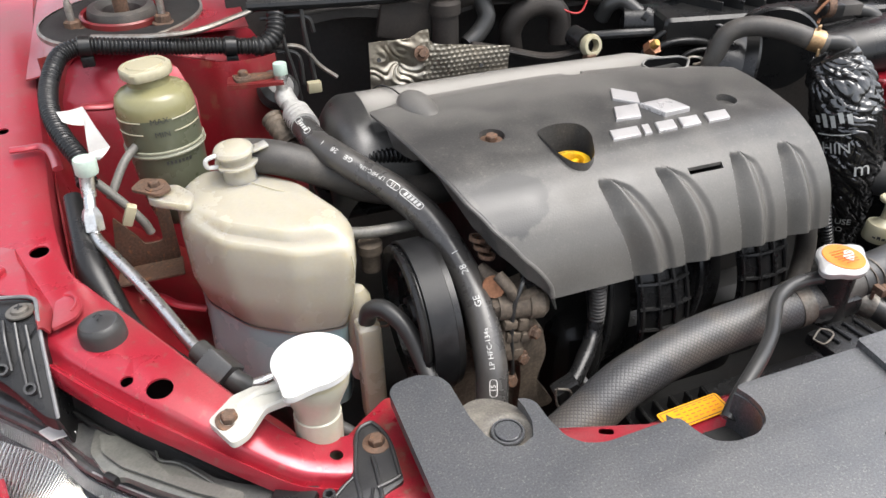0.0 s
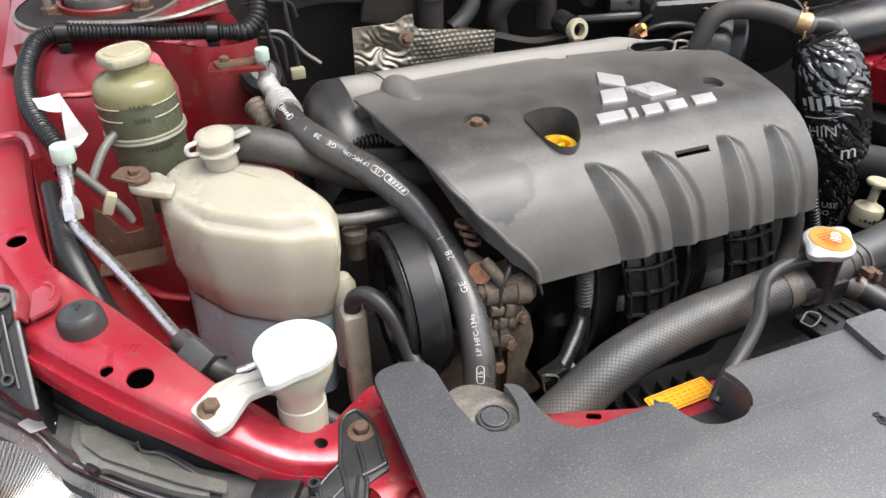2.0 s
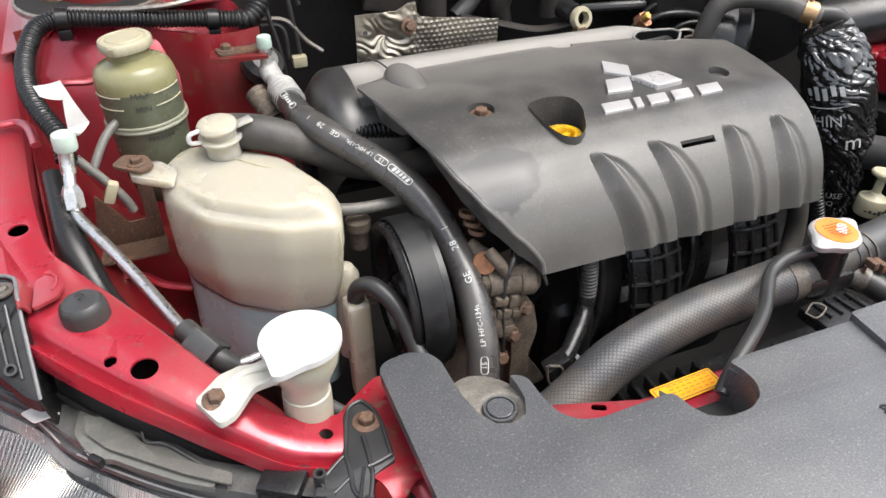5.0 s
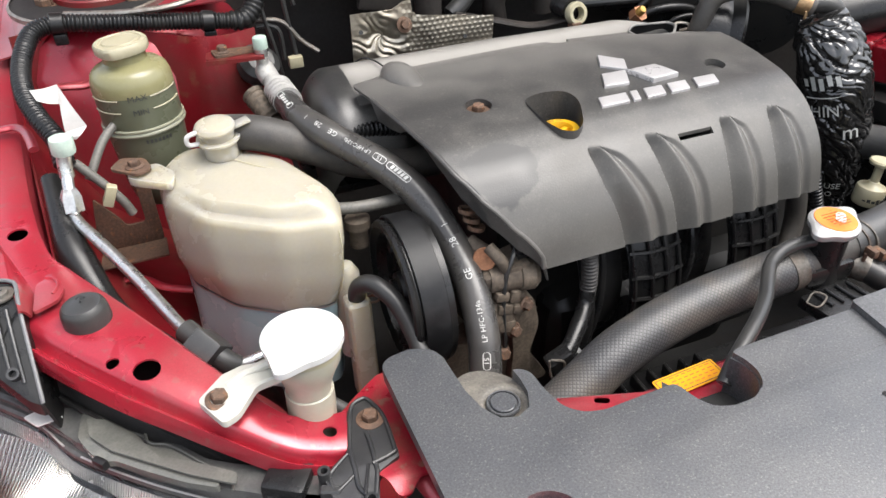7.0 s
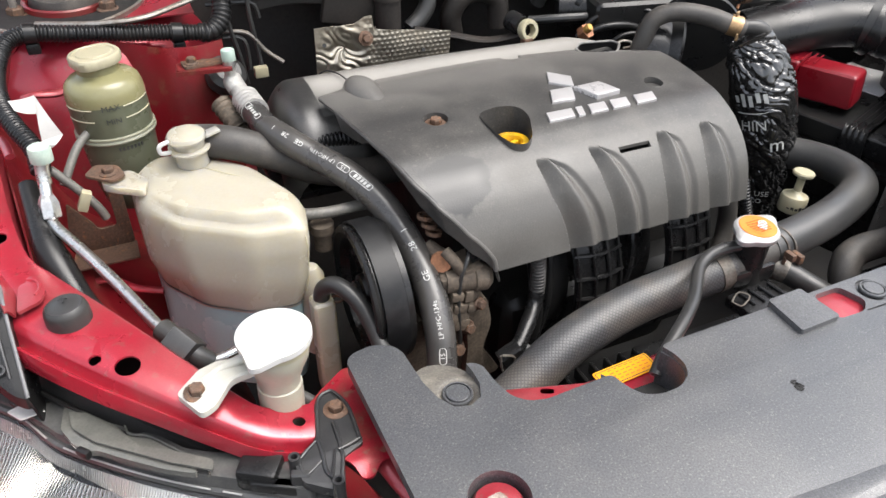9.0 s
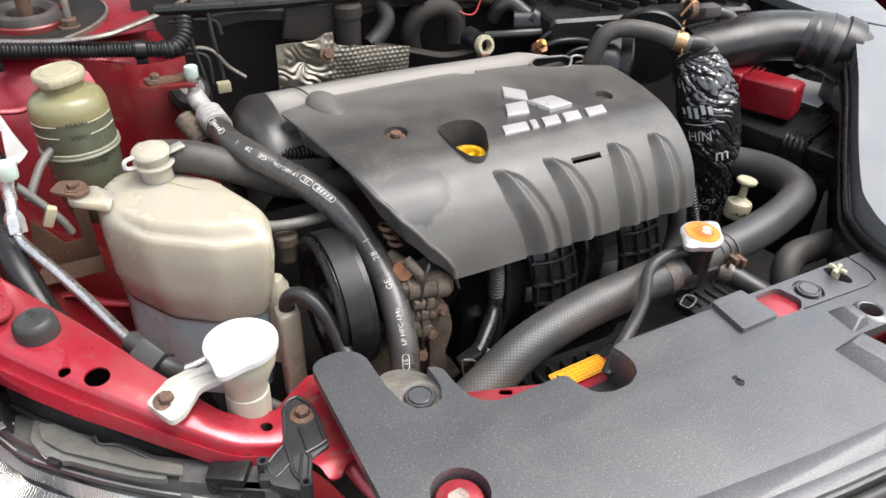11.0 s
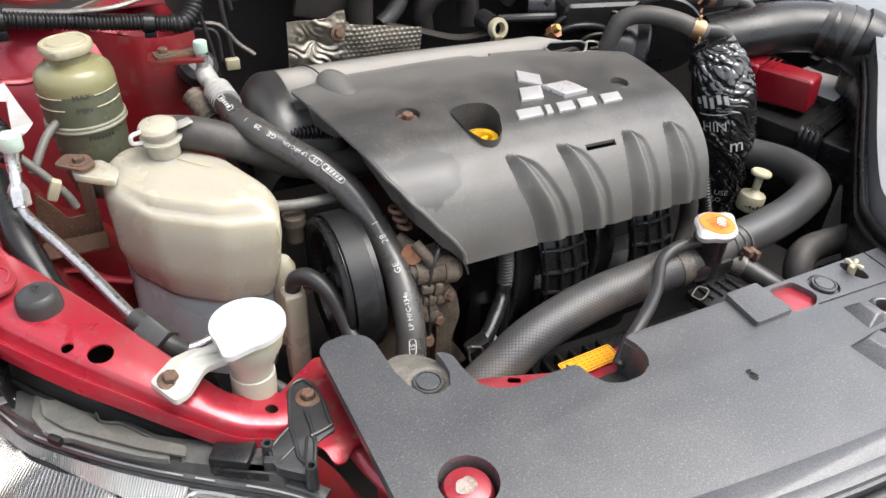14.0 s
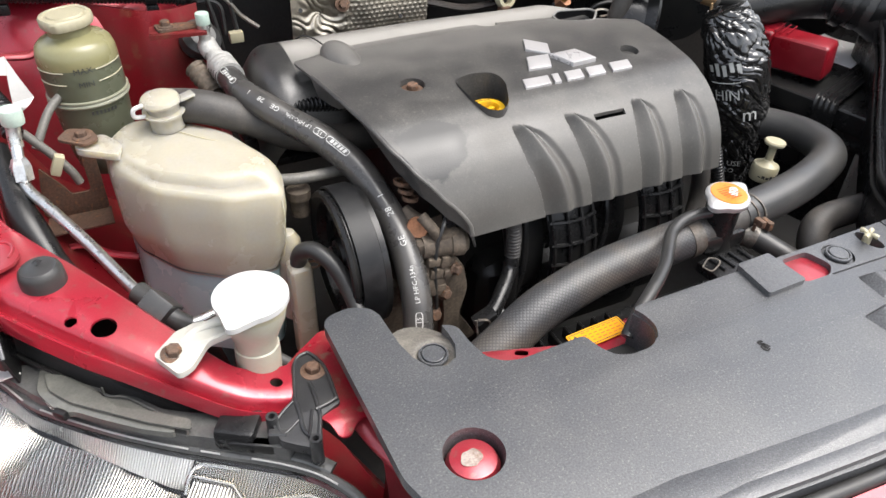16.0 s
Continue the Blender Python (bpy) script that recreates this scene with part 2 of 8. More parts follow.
TRIM = mat("grained_black_plastic", (0.042, 0.044, 0.048), 0.33, 0, 0.60, (0.080, 0.078, 0.075), 0.65, 13, 650, 0.42, speck=(0.20, 0.19, 0.175), speck_amount=0.42, speck_scale=620, bump_scale=1000, spec=0.9, edge=(0.40, 0.80), rough_var=0.03)
BLACK = mat("black_plastic", (0.0095, 0.0095, 0.0098), 0.30, 0, 0.2, (0.019, 0.018, 0.016), 0.6, 18, 900, 0.12, spec=0.32)
# near-black: for parts deep in the bay, shade is put into the colour
DARK = mat("near_black", (0.007, 0.0065, 0.006), 0.75, 0.0, 0.3, (0.018, 0.015, 0.012), 0.7, 22, 300, 0.4)
RUBBER = mat("rubber", (0.026, 0.026, 0.0255), 0.36, 0, 0.12, (0.042, 0.039, 0.035), 0.6, 16, 900, 0.12, spec=0.4)
RUBBER_DUSTY = mat("dusty_rubber", (0.038, 0.035, 0.032), 0.58, 0, 0.2, (0.11, 0.095, 0.08), 0.7, 18, 700, 0.25)
TANK = plastic_milky("tank_plastic", (0.340, 0.316, 0.256), 0.9, 0.27, (0.33, 0.285, 0.200), 2.2)
WHITE = plastic_milky("white_plastic", (0.43, 0.425, 0.41), 0.12, 0.42, (0.54, 0.53, 0.50))
OLIVE = plastic_milky("olive_plastic", (0.195, 0.182, 0.092), 0.25, 0.28, (0.19, 0.172, 0.074))
OLIVE_DARK = plastic_milky("filled_olive_plastic", (0.094, 0.100, 0.066), 0.15, 0.28, (0.11, 0.115, 0.080))
CREAM = plastic_milky("cream_plastic", (0.34, 0.312, 0.215), 0.15, 0.38, (0.40, 0.34, 0.2))
ALU = mat("aluminium", (0.62, 0.62, 0.60), 0.32, 1.0, 0.10, (0.30, 0.29, 0.27), 0.6, 60, 500, 0.2, speck=(0.12, 0.11, 0.10), speck_amount=0.6, speck_scale=150)
CAST = mat("dirty_cast_metal", (0.115, 0.090, 0.066), 0.72, 0.15, 0.35, (0.042, 0.032, 0.024), 0.8, 34, 260, 0.7)
RUST = mat("rusty_steel", (0.115, 0.066, 0.042), 0.75, 0.3, 0.35, (0.085, 0.062, 0.048), 0.8, 60, 350, 0.7, speck=(0.30, 0.13, 0.05), speck_amount=0.5)
STEEL = mat("stained_steel", (0.30, 0.28, 0.25), 0.45, 0.8, 0.2, (0.14, 0.09, 0.06), 0.7, 40, 400, 0.4)
DULL_PIPE = mat("dusty_painted_pipe", (0.105, 0.10, 0.088), 0.5, 0.1, 0.2, (0.17, 0.155, 0.13), 0.7, 50, 400, 0.2)
OLD_STEEL = mat("dull_old_steel", (0.125, 0.115, 0.10), 0.55, 0.5, 0.25, (0.075, 0.050, 0.036), 0.8, 60, 400, 0.3)
EMBLEM = mat("silver_emblem", (0.47, 0.455, 0.45), 0.34, 0.5, 0.05, (0.5, 0.5, 0.5), 0.3, 20, 900, 0.03)
FOIL = mat("heat_shield_metal", (0.50, 0.455, 0.375), 0.50, 1.0, 0.10, (0.42, 0.36, 0.28), 0.6, 20, 300, 0.2)
YELLOW = mat("yellow_label", (0.62, 0.275, 0.004), 0.6, 0, 0.04, (0.55, 0.18, 0.01), 0.4, 20, 500, 0.03)
OILCAP = mat("yellow_plastic", (0.60, 0.34, 0.008), 0.4, 0, 0.06, (0.45, 0.30, 0.02), 0.5, 60, 500, 0.1)
ORANGE = mat("orange_label", (0.62, 0.155, 0.008), 0.4, 0, 0.04, (0.70, 0.26, 0.05), 0.6, 40, 500, 0.03)
GREEN = mat("pale_green_plastic", (0.34, 0.43, 0.37), 0.45, 0, 0.06, (0.55, 0.62, 0.52), 0.5, 60, 500, 0.1)
BATRED = mat("red_plastic", (0.155, 0.003, 0.008), 0.36, 0, 0.06, (0.26, 0.008, 0.02), 0.5, 16, 700, 0.1)
PAPER = mat("white_paper", (0.44, 0.43, 0.41), 0.7, 0, 0.03, (0.68, 0.66, 0.62), 0.4, 20, 500, 0.08)
INK = mat("dark_print", (0.02, 0.02, 0.02), 0.6, 0, 0.1)
PRINT = mat("white_print", (0.52, 0.52, 0.49), 0.6, 0, 0.2, (0.22, 0.22, 0.21), 0.6, 120, 900, 0)

# a pale band painted on the cover's rear fall, sky sheen as well as dust, and a patch in front that was wiped clean
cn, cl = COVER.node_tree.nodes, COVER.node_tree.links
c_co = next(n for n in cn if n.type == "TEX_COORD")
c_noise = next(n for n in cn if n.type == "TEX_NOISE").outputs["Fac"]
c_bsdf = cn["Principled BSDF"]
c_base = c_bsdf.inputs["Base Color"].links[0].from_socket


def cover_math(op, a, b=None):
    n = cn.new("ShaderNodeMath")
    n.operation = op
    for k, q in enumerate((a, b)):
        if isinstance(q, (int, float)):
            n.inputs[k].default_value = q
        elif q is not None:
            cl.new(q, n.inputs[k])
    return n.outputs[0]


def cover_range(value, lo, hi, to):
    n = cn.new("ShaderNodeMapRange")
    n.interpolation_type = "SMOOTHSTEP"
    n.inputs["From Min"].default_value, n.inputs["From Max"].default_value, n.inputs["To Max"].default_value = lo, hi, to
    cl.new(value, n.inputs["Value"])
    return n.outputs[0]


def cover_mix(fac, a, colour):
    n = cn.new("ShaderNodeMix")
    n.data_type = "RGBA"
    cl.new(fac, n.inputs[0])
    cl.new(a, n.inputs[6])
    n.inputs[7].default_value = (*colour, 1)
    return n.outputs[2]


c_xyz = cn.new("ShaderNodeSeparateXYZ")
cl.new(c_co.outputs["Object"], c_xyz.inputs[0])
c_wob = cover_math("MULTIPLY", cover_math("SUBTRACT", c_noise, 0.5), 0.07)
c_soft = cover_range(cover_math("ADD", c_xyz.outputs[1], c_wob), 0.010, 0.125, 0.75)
# the painted sheen fades again where the rear curves down
c_dust_sheen = cover_math("MULTIPLY", cover_range(cover_math("ADD", c_xyz.outputs[1], cover_math("MULTIPLY", c_wob, 0.25)), 0.112, 0.158, 0.80), cover_math("SUBTRACT", 1.0, cover_range(c_xyz.outputs[1], 0.158, 0.196, 0.95)))
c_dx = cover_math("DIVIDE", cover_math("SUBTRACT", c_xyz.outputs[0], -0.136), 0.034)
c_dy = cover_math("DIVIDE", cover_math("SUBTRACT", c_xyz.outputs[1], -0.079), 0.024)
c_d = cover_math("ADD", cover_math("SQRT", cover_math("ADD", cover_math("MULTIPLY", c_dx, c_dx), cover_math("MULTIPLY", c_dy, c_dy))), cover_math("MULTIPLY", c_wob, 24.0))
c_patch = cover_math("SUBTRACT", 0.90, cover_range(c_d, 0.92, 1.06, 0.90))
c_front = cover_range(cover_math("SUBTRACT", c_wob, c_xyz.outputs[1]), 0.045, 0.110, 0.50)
# c_side keeps the pale paint off the left end
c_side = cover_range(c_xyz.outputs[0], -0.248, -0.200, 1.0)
c_dust_sheen, c_soft = cover_math("MULTIPLY", c_dust_sheen, c_side), cover_math("MULTIPLY", cover_math("MULTIPLY", c_soft, c_side), cover_math("SUBTRACT", 1.0, cover_range(c_xyz.outputs[1], 0.165, 0.200, 0.8)))
c_out = cover_mix(c_dust_sheen, cover_mix(c_soft, cover_mix(c_patch, cover_mix(c_front, c_base, (0.115, 0.109, 0.098)), (0.030, 0.0295, 0.029)), (0.130, 0.124, 0.114)), (0.31, 0.295, 0.27))
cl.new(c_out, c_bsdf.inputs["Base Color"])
GREY_PLASTIC = mat("worn_grey_plastic", (0.020, 0.020, 0.021), 0.34, 0, 0.15, (0.040, 0.039, 0.037), 0.8, 22, 600, 0.2)


# ---- ground and car body ----
ASPHALT = mat("asphalt", (0.05, 0.05, 0.05), 0.85, 0, 0.4, (0.08, 0.08, 0.075), 0.6, 3, 90, 0.5)
gbm = bmesh.new()
bmesh.ops.create_grid(gbm, x_segments=2, y_segments=2, size=1500)
solo("ground", gbm, ASPHALT, (0, 0, 0), "grey asphalt ground under the car", "ground", kind="structure")

body = thing("car", (0.62, 1.0, 0), "red painted car with its engine bay open", "car")

# outer and inner edges of the wing rail, from the front tab to the rear: x, y, z inside, then outside
RAIL = [(0.134, 0.440, 0.770, 0.122, 0.388, 0.768), (0.104, 0.437, 0.776, 0.0961, 0.3935, 0.774), (0.080, 0.440, 0.788, 0.0725, 0.4015, 0.781), (0.054, 0.468, 0.803, 0.0385, 0.4235, 0.795),
        (0.025, 0.507, 0.816, 0.0035, 0.4510, 0.807), (-0.016, 0.572, 0.824, -0.0320, 0.4825, 0.815), (-0.050, 0.626, 0.828, -0.0786, 0.5352, 0.822),
        (-0.070, 0.662, 0.834, -0.125, 0.600, 0.826), (-0.082, 0.740, 0.845, -0.185, 0.690, 0.832), (-0.090, 0.840, 0.858, -0.235, 0.80, 0.85),
        (-0.098, 0.940, 0.875, -0.26, 0.92, 0.868), (-0.108, 1.10, 0.900, -0.28, 1.08, 0.890), (-0.115, 1.32, 0.935, -0.29, 1.31, 0.925)]
# the section across the rail: share of the way out, drop
SECTION = [(0.0, -0.10), (0.0, -0.012), (0.02, -0.003), (0.08, 0.0), (0.45, 0.002), (0.77, 0.0018), (0.82, 0.0), (0.848, -0.0040), (0.872, -0.0095), (0.892, -0.0112), (0.912, -0.0104), (0.938, -0.0072), (0.962, -0.0068), (0.982, -0.0100), (0.994, -0.0155), (1.0, -0.0215)]


def rail_at(u, v):
    k = u * (len(RAIL) - 1)
    i = min(int(k), len(RAIL) - 2)
    f = k - i
    pts = [RAIL[max(0, min(len(RAIL) - 1, i + d))] for d in (-1, 0, 1, 2)]
    row = [0.5 * (2 * b + (c - a) * f + (2 * a - 5 * b + 4 * c - d) * f * f + (3 * b - a - 3 * c + d) * f ** 3) for a, b, c, d in zip(*pts)]
    inner, outer = Vector(row[:3]), Vector(row[3:])
    s, dz = SECTION[round(v * (len(SECTION) - 1))]
    p = inner.lerp(outer, s)
    return Vector((p.x, p.y, p.z + dz))


rail = sheet(rail_at, 90, len(SECTION) - 1, 0.0016)
rail = cut(rail, lathe([(0, -0.05), (0.0048, -0.05), (0.0048, 0.05), (0, 0.05)], (-0.0260, 0.5030, 0.81), seg=20),
           lathe([(0, -0.05), (0.0098, -0.05), (0.0098, 0.05), (0, 0.05)], (-0.0036, 0.4890, 0.81), seg=24),
           lathe([(0, -0.05), (0.0050, -0.05), (0.0050, 0.05), (0, 0.05)], (0.1085, 0.4170, 0.765), seg=20),
           lathe([(0, -0.05), (0.0085, -0.05), (0.0085, 0.05), (0, 0.05)], (-0.093, 0.684, 0.84), seg=20),
           lathe([(0, -0.05), (0.0060, -0.05), (0.0060, 0.05), (0, 0.05)], (-0.135, 0.90, 0.86), seg=20))
part("wing_rail", rail, RED, body, "red rail with drilled holes", 40)

# added dark sheet that keeps the rail's holes and lower gap black
part("dark_backing", sheet(lambda u, v: rail_at(0.10 + 0.90 * u, 0.14 + 0.68 * v) - Vector((0, 0, 0.045)), 40, 6, 0.003), DARK, body, "dark backing sheet added below the rail")
# inner wing: from the rail down into the bay, bulging to the strut tower
def wing_at(u, v):
    y = 0.40 + 0.75 * u
    x0 = lerp_table([(0.40, 0.09), (0.47, 0.052), (0.57, -0.018), (0.66, -0.072), (0.84, -0.092), (1.15, -0.12)], y)
    z0 = lerp_table([(0.40, 0.76), (0.50, 0.80), (0.66, 0.825), (0.84, 0.85), (1.15, 0.88)], y)
    out = [(0.004, -0.010), (0.012, -0.05), (0.03, -0.10), (0.06, -0.15), (0.12, -0.19), (0.17, -0.30), (0.20, -0.45)][round(v * 6)]
    ripple = 0.004 * math.sin(y * 55) * smoothstep(0, 0.3, v)
    return Vector((x0 + out[0] + ripple, y, z0 + out[1]))


part("inner_wing", sheet(wing_at, 60, 6, 0.002), RED_SHADED_GRIMY, body, "dusty red inner wing panel")

# strut tower: a red dome with a flat top and a sloping face to the front
tower = lathe([(0.185, -0.28), (0.165, -0.14), (0.150, -0.06), (0.130, -0.028), (0.112, -0.014), (0.10, -0.010), (0, -0.010)], (0.03, 1.075, 0.93), (0.02, -0.06, 1), 48,
              shape=lambda a, r, h: r * (1 + 0.03 * math.cos(5 * a + 1)))
part("strut_tower", tower, RED, body, "faded red strut tower")
part("wing_top", sheet(lambda u, v: Vector((-0.112 + 0.26 * u, 0.985 + 0.34 * v, 0.893 + 0.030 * smoothstep(0.0, 0.35, u) + 0.03 * v - 0.006 * math.exp(-((u - 0.16) / 0.05) ** 2))), 40, 12, 0.002), RED, body, "red panel round the strut tower")
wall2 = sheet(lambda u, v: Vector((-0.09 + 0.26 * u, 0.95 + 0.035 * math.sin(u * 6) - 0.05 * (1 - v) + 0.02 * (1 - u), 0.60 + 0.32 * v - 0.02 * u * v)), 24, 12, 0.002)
part("tower_side_panel", wall2, RED_SHADED_GRIMY, body, "red side panel below the strut tower")
tab = plate(rounded([(0.104, 0.877), (0.165, 0.862), (0.170, 0.882), (0.140, 0.898), (0.108, 0.902)], 0.006), 0.893, 0.0022, [circle(0.125, 0.885, 0.004, 14)], 0.0005)
tab_ob = part("hose_tab", tab, RED_SHADED_GRIMY, body, "red bracket tab with rust spots")
part("lip", sheet(lambda u, v: Vector((0.104 + 0.062 * u, 0.877 - 0.014 * u, 0.892 - 0.006 * v * (1 - 0.5 * u))), 8, 3, 0.0016), RED_SHADED_GRIMY, tab_ob)
part("rusty_arm", plate(rounded([(0.112, 0.896), (0.168, 0.888), (0.172, 0.876), (0.115, 0.874)], 0.004), 0.8965, 0.003, (), 0.0008), RUST, tab_ob, "rusty steel arm")
hex_bolt("bolt", (0.124, 0.885, 0.8965), (0, 0, 1), 0.010, RUST, tab_ob, 1.5, "rusty bolt")

# bulkhead and cowl
# very dark: the shade at the back of the bay is in this colour
BULK = mat("shaded_bulkhead", (0.014, 0.0125, 0.0115), 0.75, 0, 0.3, (0.030, 0.025, 0.021), 0.7, 8, 200, 0.3)
bk = sheet(lambda u, v: Vector((0.13 + 1.43 * u, 1.06 + 0.03 * math.sin(u * 9) * (1 - v), 0.35 + 0.60 * v)), 40, 10, 0.01)
part("bulkhead", bk, BULK, body, "dark bulkhead with insulation")
cowl = sheet(lambda u, v: Vector((0.22 + 1.34 * u, 0.985 + 0.30 * v, 0.925 - 0.05 * u + 0.018 * math.sin(v * 3.1) + 0.006 * math.sin(u * 40))), 80, 8, 0.012)
part("cowl_panel", cowl, BULK, body, "dark cowl panel above the bulkhead")
# outer wings and the floor of the bay, unseen panels that close it off
part("outer_wing", sheet(lambda u, v: Vector((-0.30 - 0.06 * v, 0.35 + 0.95 * u, 0.86 - 0.55 * v + 0.02 * u)), 12, 8, 0.004), RED, body)
part("outer_wing", sheet(lambda u, v: Vector((1.56 + 0.06 * v, 0.35 + 0.95 * u, 0.88 - 0.55 * v)), 12, 8, 0.004), RED, body)
part("wing_edge", sheet(lambda u, v: Vector((-0.1436 + (0.538 - (0.66 - 0.26 * u)) * 0.2745 - 0.15 * v, 0.66 - 0.26 * u, 0.715 + 0.05 * u * v + 0.02 * math.sin(math.pi * 0.5 * v))), 20, 8, 0.003), RED, body, "red edge of the wing outside the headlamp")
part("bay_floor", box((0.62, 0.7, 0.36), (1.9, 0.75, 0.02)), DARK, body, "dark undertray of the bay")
part("wing_rail", sheet(lambda u, v: Vector((1.36 + 0.2 * v, 0.40 + 0.8 * u, 0.86 + 0.03 * u - 0.01 * v)), 12, 6, 0.004), RED, body, "red rail of the far wing")

# the open bonnet, propped up over the bay; unseen, it blocks the sky behind
LINING = mat("bonnet_lining", (0.17, 0.165, 0.16), 0.9, 0, 0.2, (0.21, 0.205, 0.20), 0.6, 8, 300, 0.4)


def bonnet_at(u, v, lift=0.0):
    s = -1 + 2 * u
    return Vector((0.63 + 0.78 * s * (1 - 0.12 * v * v), 1.24 - 0.36 * v - 0.02 * s * s + 0.03 * math.sin(math.pi * v), 0.985 + 0.98 * v + 0.03 * math.sin(math.pi * v) - 0.03 * s * s + lift))


part("bonnet", sheet(lambda u, v: bonnet_at(u, v, 0.012), 24, 16, 0.003), RED, body, "raised red bonnet")
part("bonnet_lining", sheet(lambda u, v: bonnet_at(0.06 + 0.88 * u, 0.05 + 0.88 * v), 24, 16, 0.006), LINING, body, "dark lining of the bonnet")

# wheels under the wings
def wheel(x, y):
    w = part("wheel", lathe([(0.19, -0.08), (0.28, -0.095), (0.305, -0.085), (0.315, -0.05), (0.315, 0.05), (0.305, 0.085), (0.28, 0.095), (0.19, 0.08), (0.19, -0.08)], (x, y, 0.315), (1, 0, 0), 40), RUBBER, body, "black tyre")
    part("rim", lathe([(0, -0.05), (0.06, -0.05), (0.17, -0.03), (0.19, -0.06), (0.19, 0.06), (0.17, 0.03), (0.06, 0.05), (0, 0.05)], (x, y, 0.315), (1, 0, 0), 32), ALU, w, "silver wheel rim")


for wx in (-0.20, 1.46):
    wheel(wx, 0.95)
# pressed ridges of the inner wing
for pts, r in (([(-0.062, 0.93, 0.868), (-0.050, 0.925, 0.872), (-0.024, 0.925, 0.870), (-0.007, 0.928, 0.878), (0.004, 0.93, 0.892)], 0.007),
               ([(-0.044, 0.782, 0.700), (-0.018, 0.774, 0.702), (0.005, 0.750, 0.700), (0.033, 0.735, 0.698)], 0.005), ([(-0.1229, 0.8466, 0.8680), (-0.1071, 0.8455, 0.8680), (-0.0940, 0.8454, 0.8680), (-0.0840, 0.8301, 0.8680), (-0.0785, 0.8089, 0.8680), (-0.0740, 0.7838, 0.8680)], 0.005)):
    part("pressing", tube(pts, r, 30, 12, flat=0.6), RED, body, "pressed ridge in the red panel")

# upper radiator crossmember under the plastic cover
def cross_at(u, v):
    x = 0.165 + 0.96 * u
    rear = lerp_table([(0.165, 0.430), (0.284, 0.408), (0.360, 0.384), (0.430, 0.389), (0.60, 0.386), (1.13, 0.376)], x)
    back, z = [(0.0, 0.720), (0.001, 0.744), (0.007, 0.749), (0.030, 0.750), (0.070, 0.750), (0.100, 0.744), (0.108, 0.715), (0.108, 0.65)][round(v * 7)]
    return Vector((x, rear - back, z))


cm = sheet(cross_at, 50, 7, 0.0016)
slot = plate(rounded([(0.3115, 0.3850), (0.3225, 0.3795), (0.3258, 0.3850), (0.3148, 0.3905)], 0.0032, 4), 0.78, 0.05)
part("crossmember", cut(cm, slot), RED, body, "red radiator crossmember with an oval slot", 40)
# red flanges between rail and crossmember, falling to the front
end = plate(rounded([(0.112, 0.405), (0.118, 0.437), (0.135, 0.4511), (0.1445, 0.4578), (0.161, 0.4694), (0.176, 0.462), (0.180, 0.372), (0.1712, 0.3674), (0.1671, 0.3631), (0.1577, 0.3631), (0.1471, 0.3530), (0.1390, 0.3532), (0.1356, 0.3654), (0.124, 0.380)], 0.005), 0.765, 0.0018, (), 0.0005,
            fall=lambda x, y: 0.765 + 0.004 * smoothstep(0.45, 0.39, y) * smoothstep(0.15, 0.13, x) - 0.004 * smoothstep(0.368, 0.352, y))
part("rail_end_plate", end, RED_RUSTY, body, "red end plate with flaking rust")
part("front_flange", tube([(0.158, 0.3785, 0.7535), (0.1630, 0.3640, 0.7520), (0.1672, 0.3490, 0.7495), (0.1735, 0.3330, 0.7465), (0.1830, 0.3130, 0.7430), (0.200, 0.284, 0.738)], 0.0085, 50, 16, flat=0.7), RED, body, "rounded red flange falling to the front")
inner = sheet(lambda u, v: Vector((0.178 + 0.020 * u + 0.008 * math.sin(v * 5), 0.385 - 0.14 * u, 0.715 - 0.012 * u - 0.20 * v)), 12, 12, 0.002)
part("front_panel", inner, RED_SHADED_GRIMY, body, "shaded red panel below the flange")
# unseen dark panels closing the front, so that no light leaks in
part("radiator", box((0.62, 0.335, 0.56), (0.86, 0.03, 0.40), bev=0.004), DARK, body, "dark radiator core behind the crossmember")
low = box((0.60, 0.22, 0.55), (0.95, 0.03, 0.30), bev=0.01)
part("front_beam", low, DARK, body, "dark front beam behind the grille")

# ---- radiator cover ----
rc = thing("radiator_cover", (0.55, 0.28, 0.78), "grained black plastic radiator cover, dusty and scuffed", "radiator cover")
rc_out = [(0.157, 0.440), (0.164, 0.447), (0.183, 0.450), (0.199, 0.442), (0.208, 0.418), (0.218, 0.402), (0.232, 0.397), (0.249, 0.3985), (0.2565, 0.3915),
          (0.2575, 0.372), (0.262, 0.352), (0.272, 0.342), (0.286, 0.338), (0.316, 0.339), (0.346, 0.340), (0.3505, 0.322), (0.357, 0.311), (0.3696, 0.3060),
          (0.3880, 0.3062), (0.4019, 0.3135), (0.4080, 0.3251), (0.4075, 0.3396), (0.4030, 0.3500), (0.412, 0.3515), (0.538, 0.352), (0.735, 0.354), (0.745, 0.347), (0.752, 0.30), (0.78, 0.26), (1.08, 0.26),
          (1.08, 0.190), (0.95, 0.168), (0.82, 0.154), (0.70, 0.1475), (0.62, 0.146), (0.54, 0.1475), (0.46, 0.151), (0.38, 0.158), (0.30, 0.166), (0.235, 0.180), (0.193, 0.200), (0.169, 0.235), (0.158, 0.275)]


def ribbon(path, w):
    """The outline of a narrow band along a path in plan."""
    a, b = [], []
    for k, p in enumerate(path):
        d = (Vector(path[min(k + 1, len(path) - 1)]) - Vector(path[max(k - 1, 0)])).normalized()
        n = Vector((-d.y, d.x)) * (w / 2)
        a.append(tuple(Vector(p) + n))
        b.append(tuple(Vector(p) - n))
    return a + b[::-1]


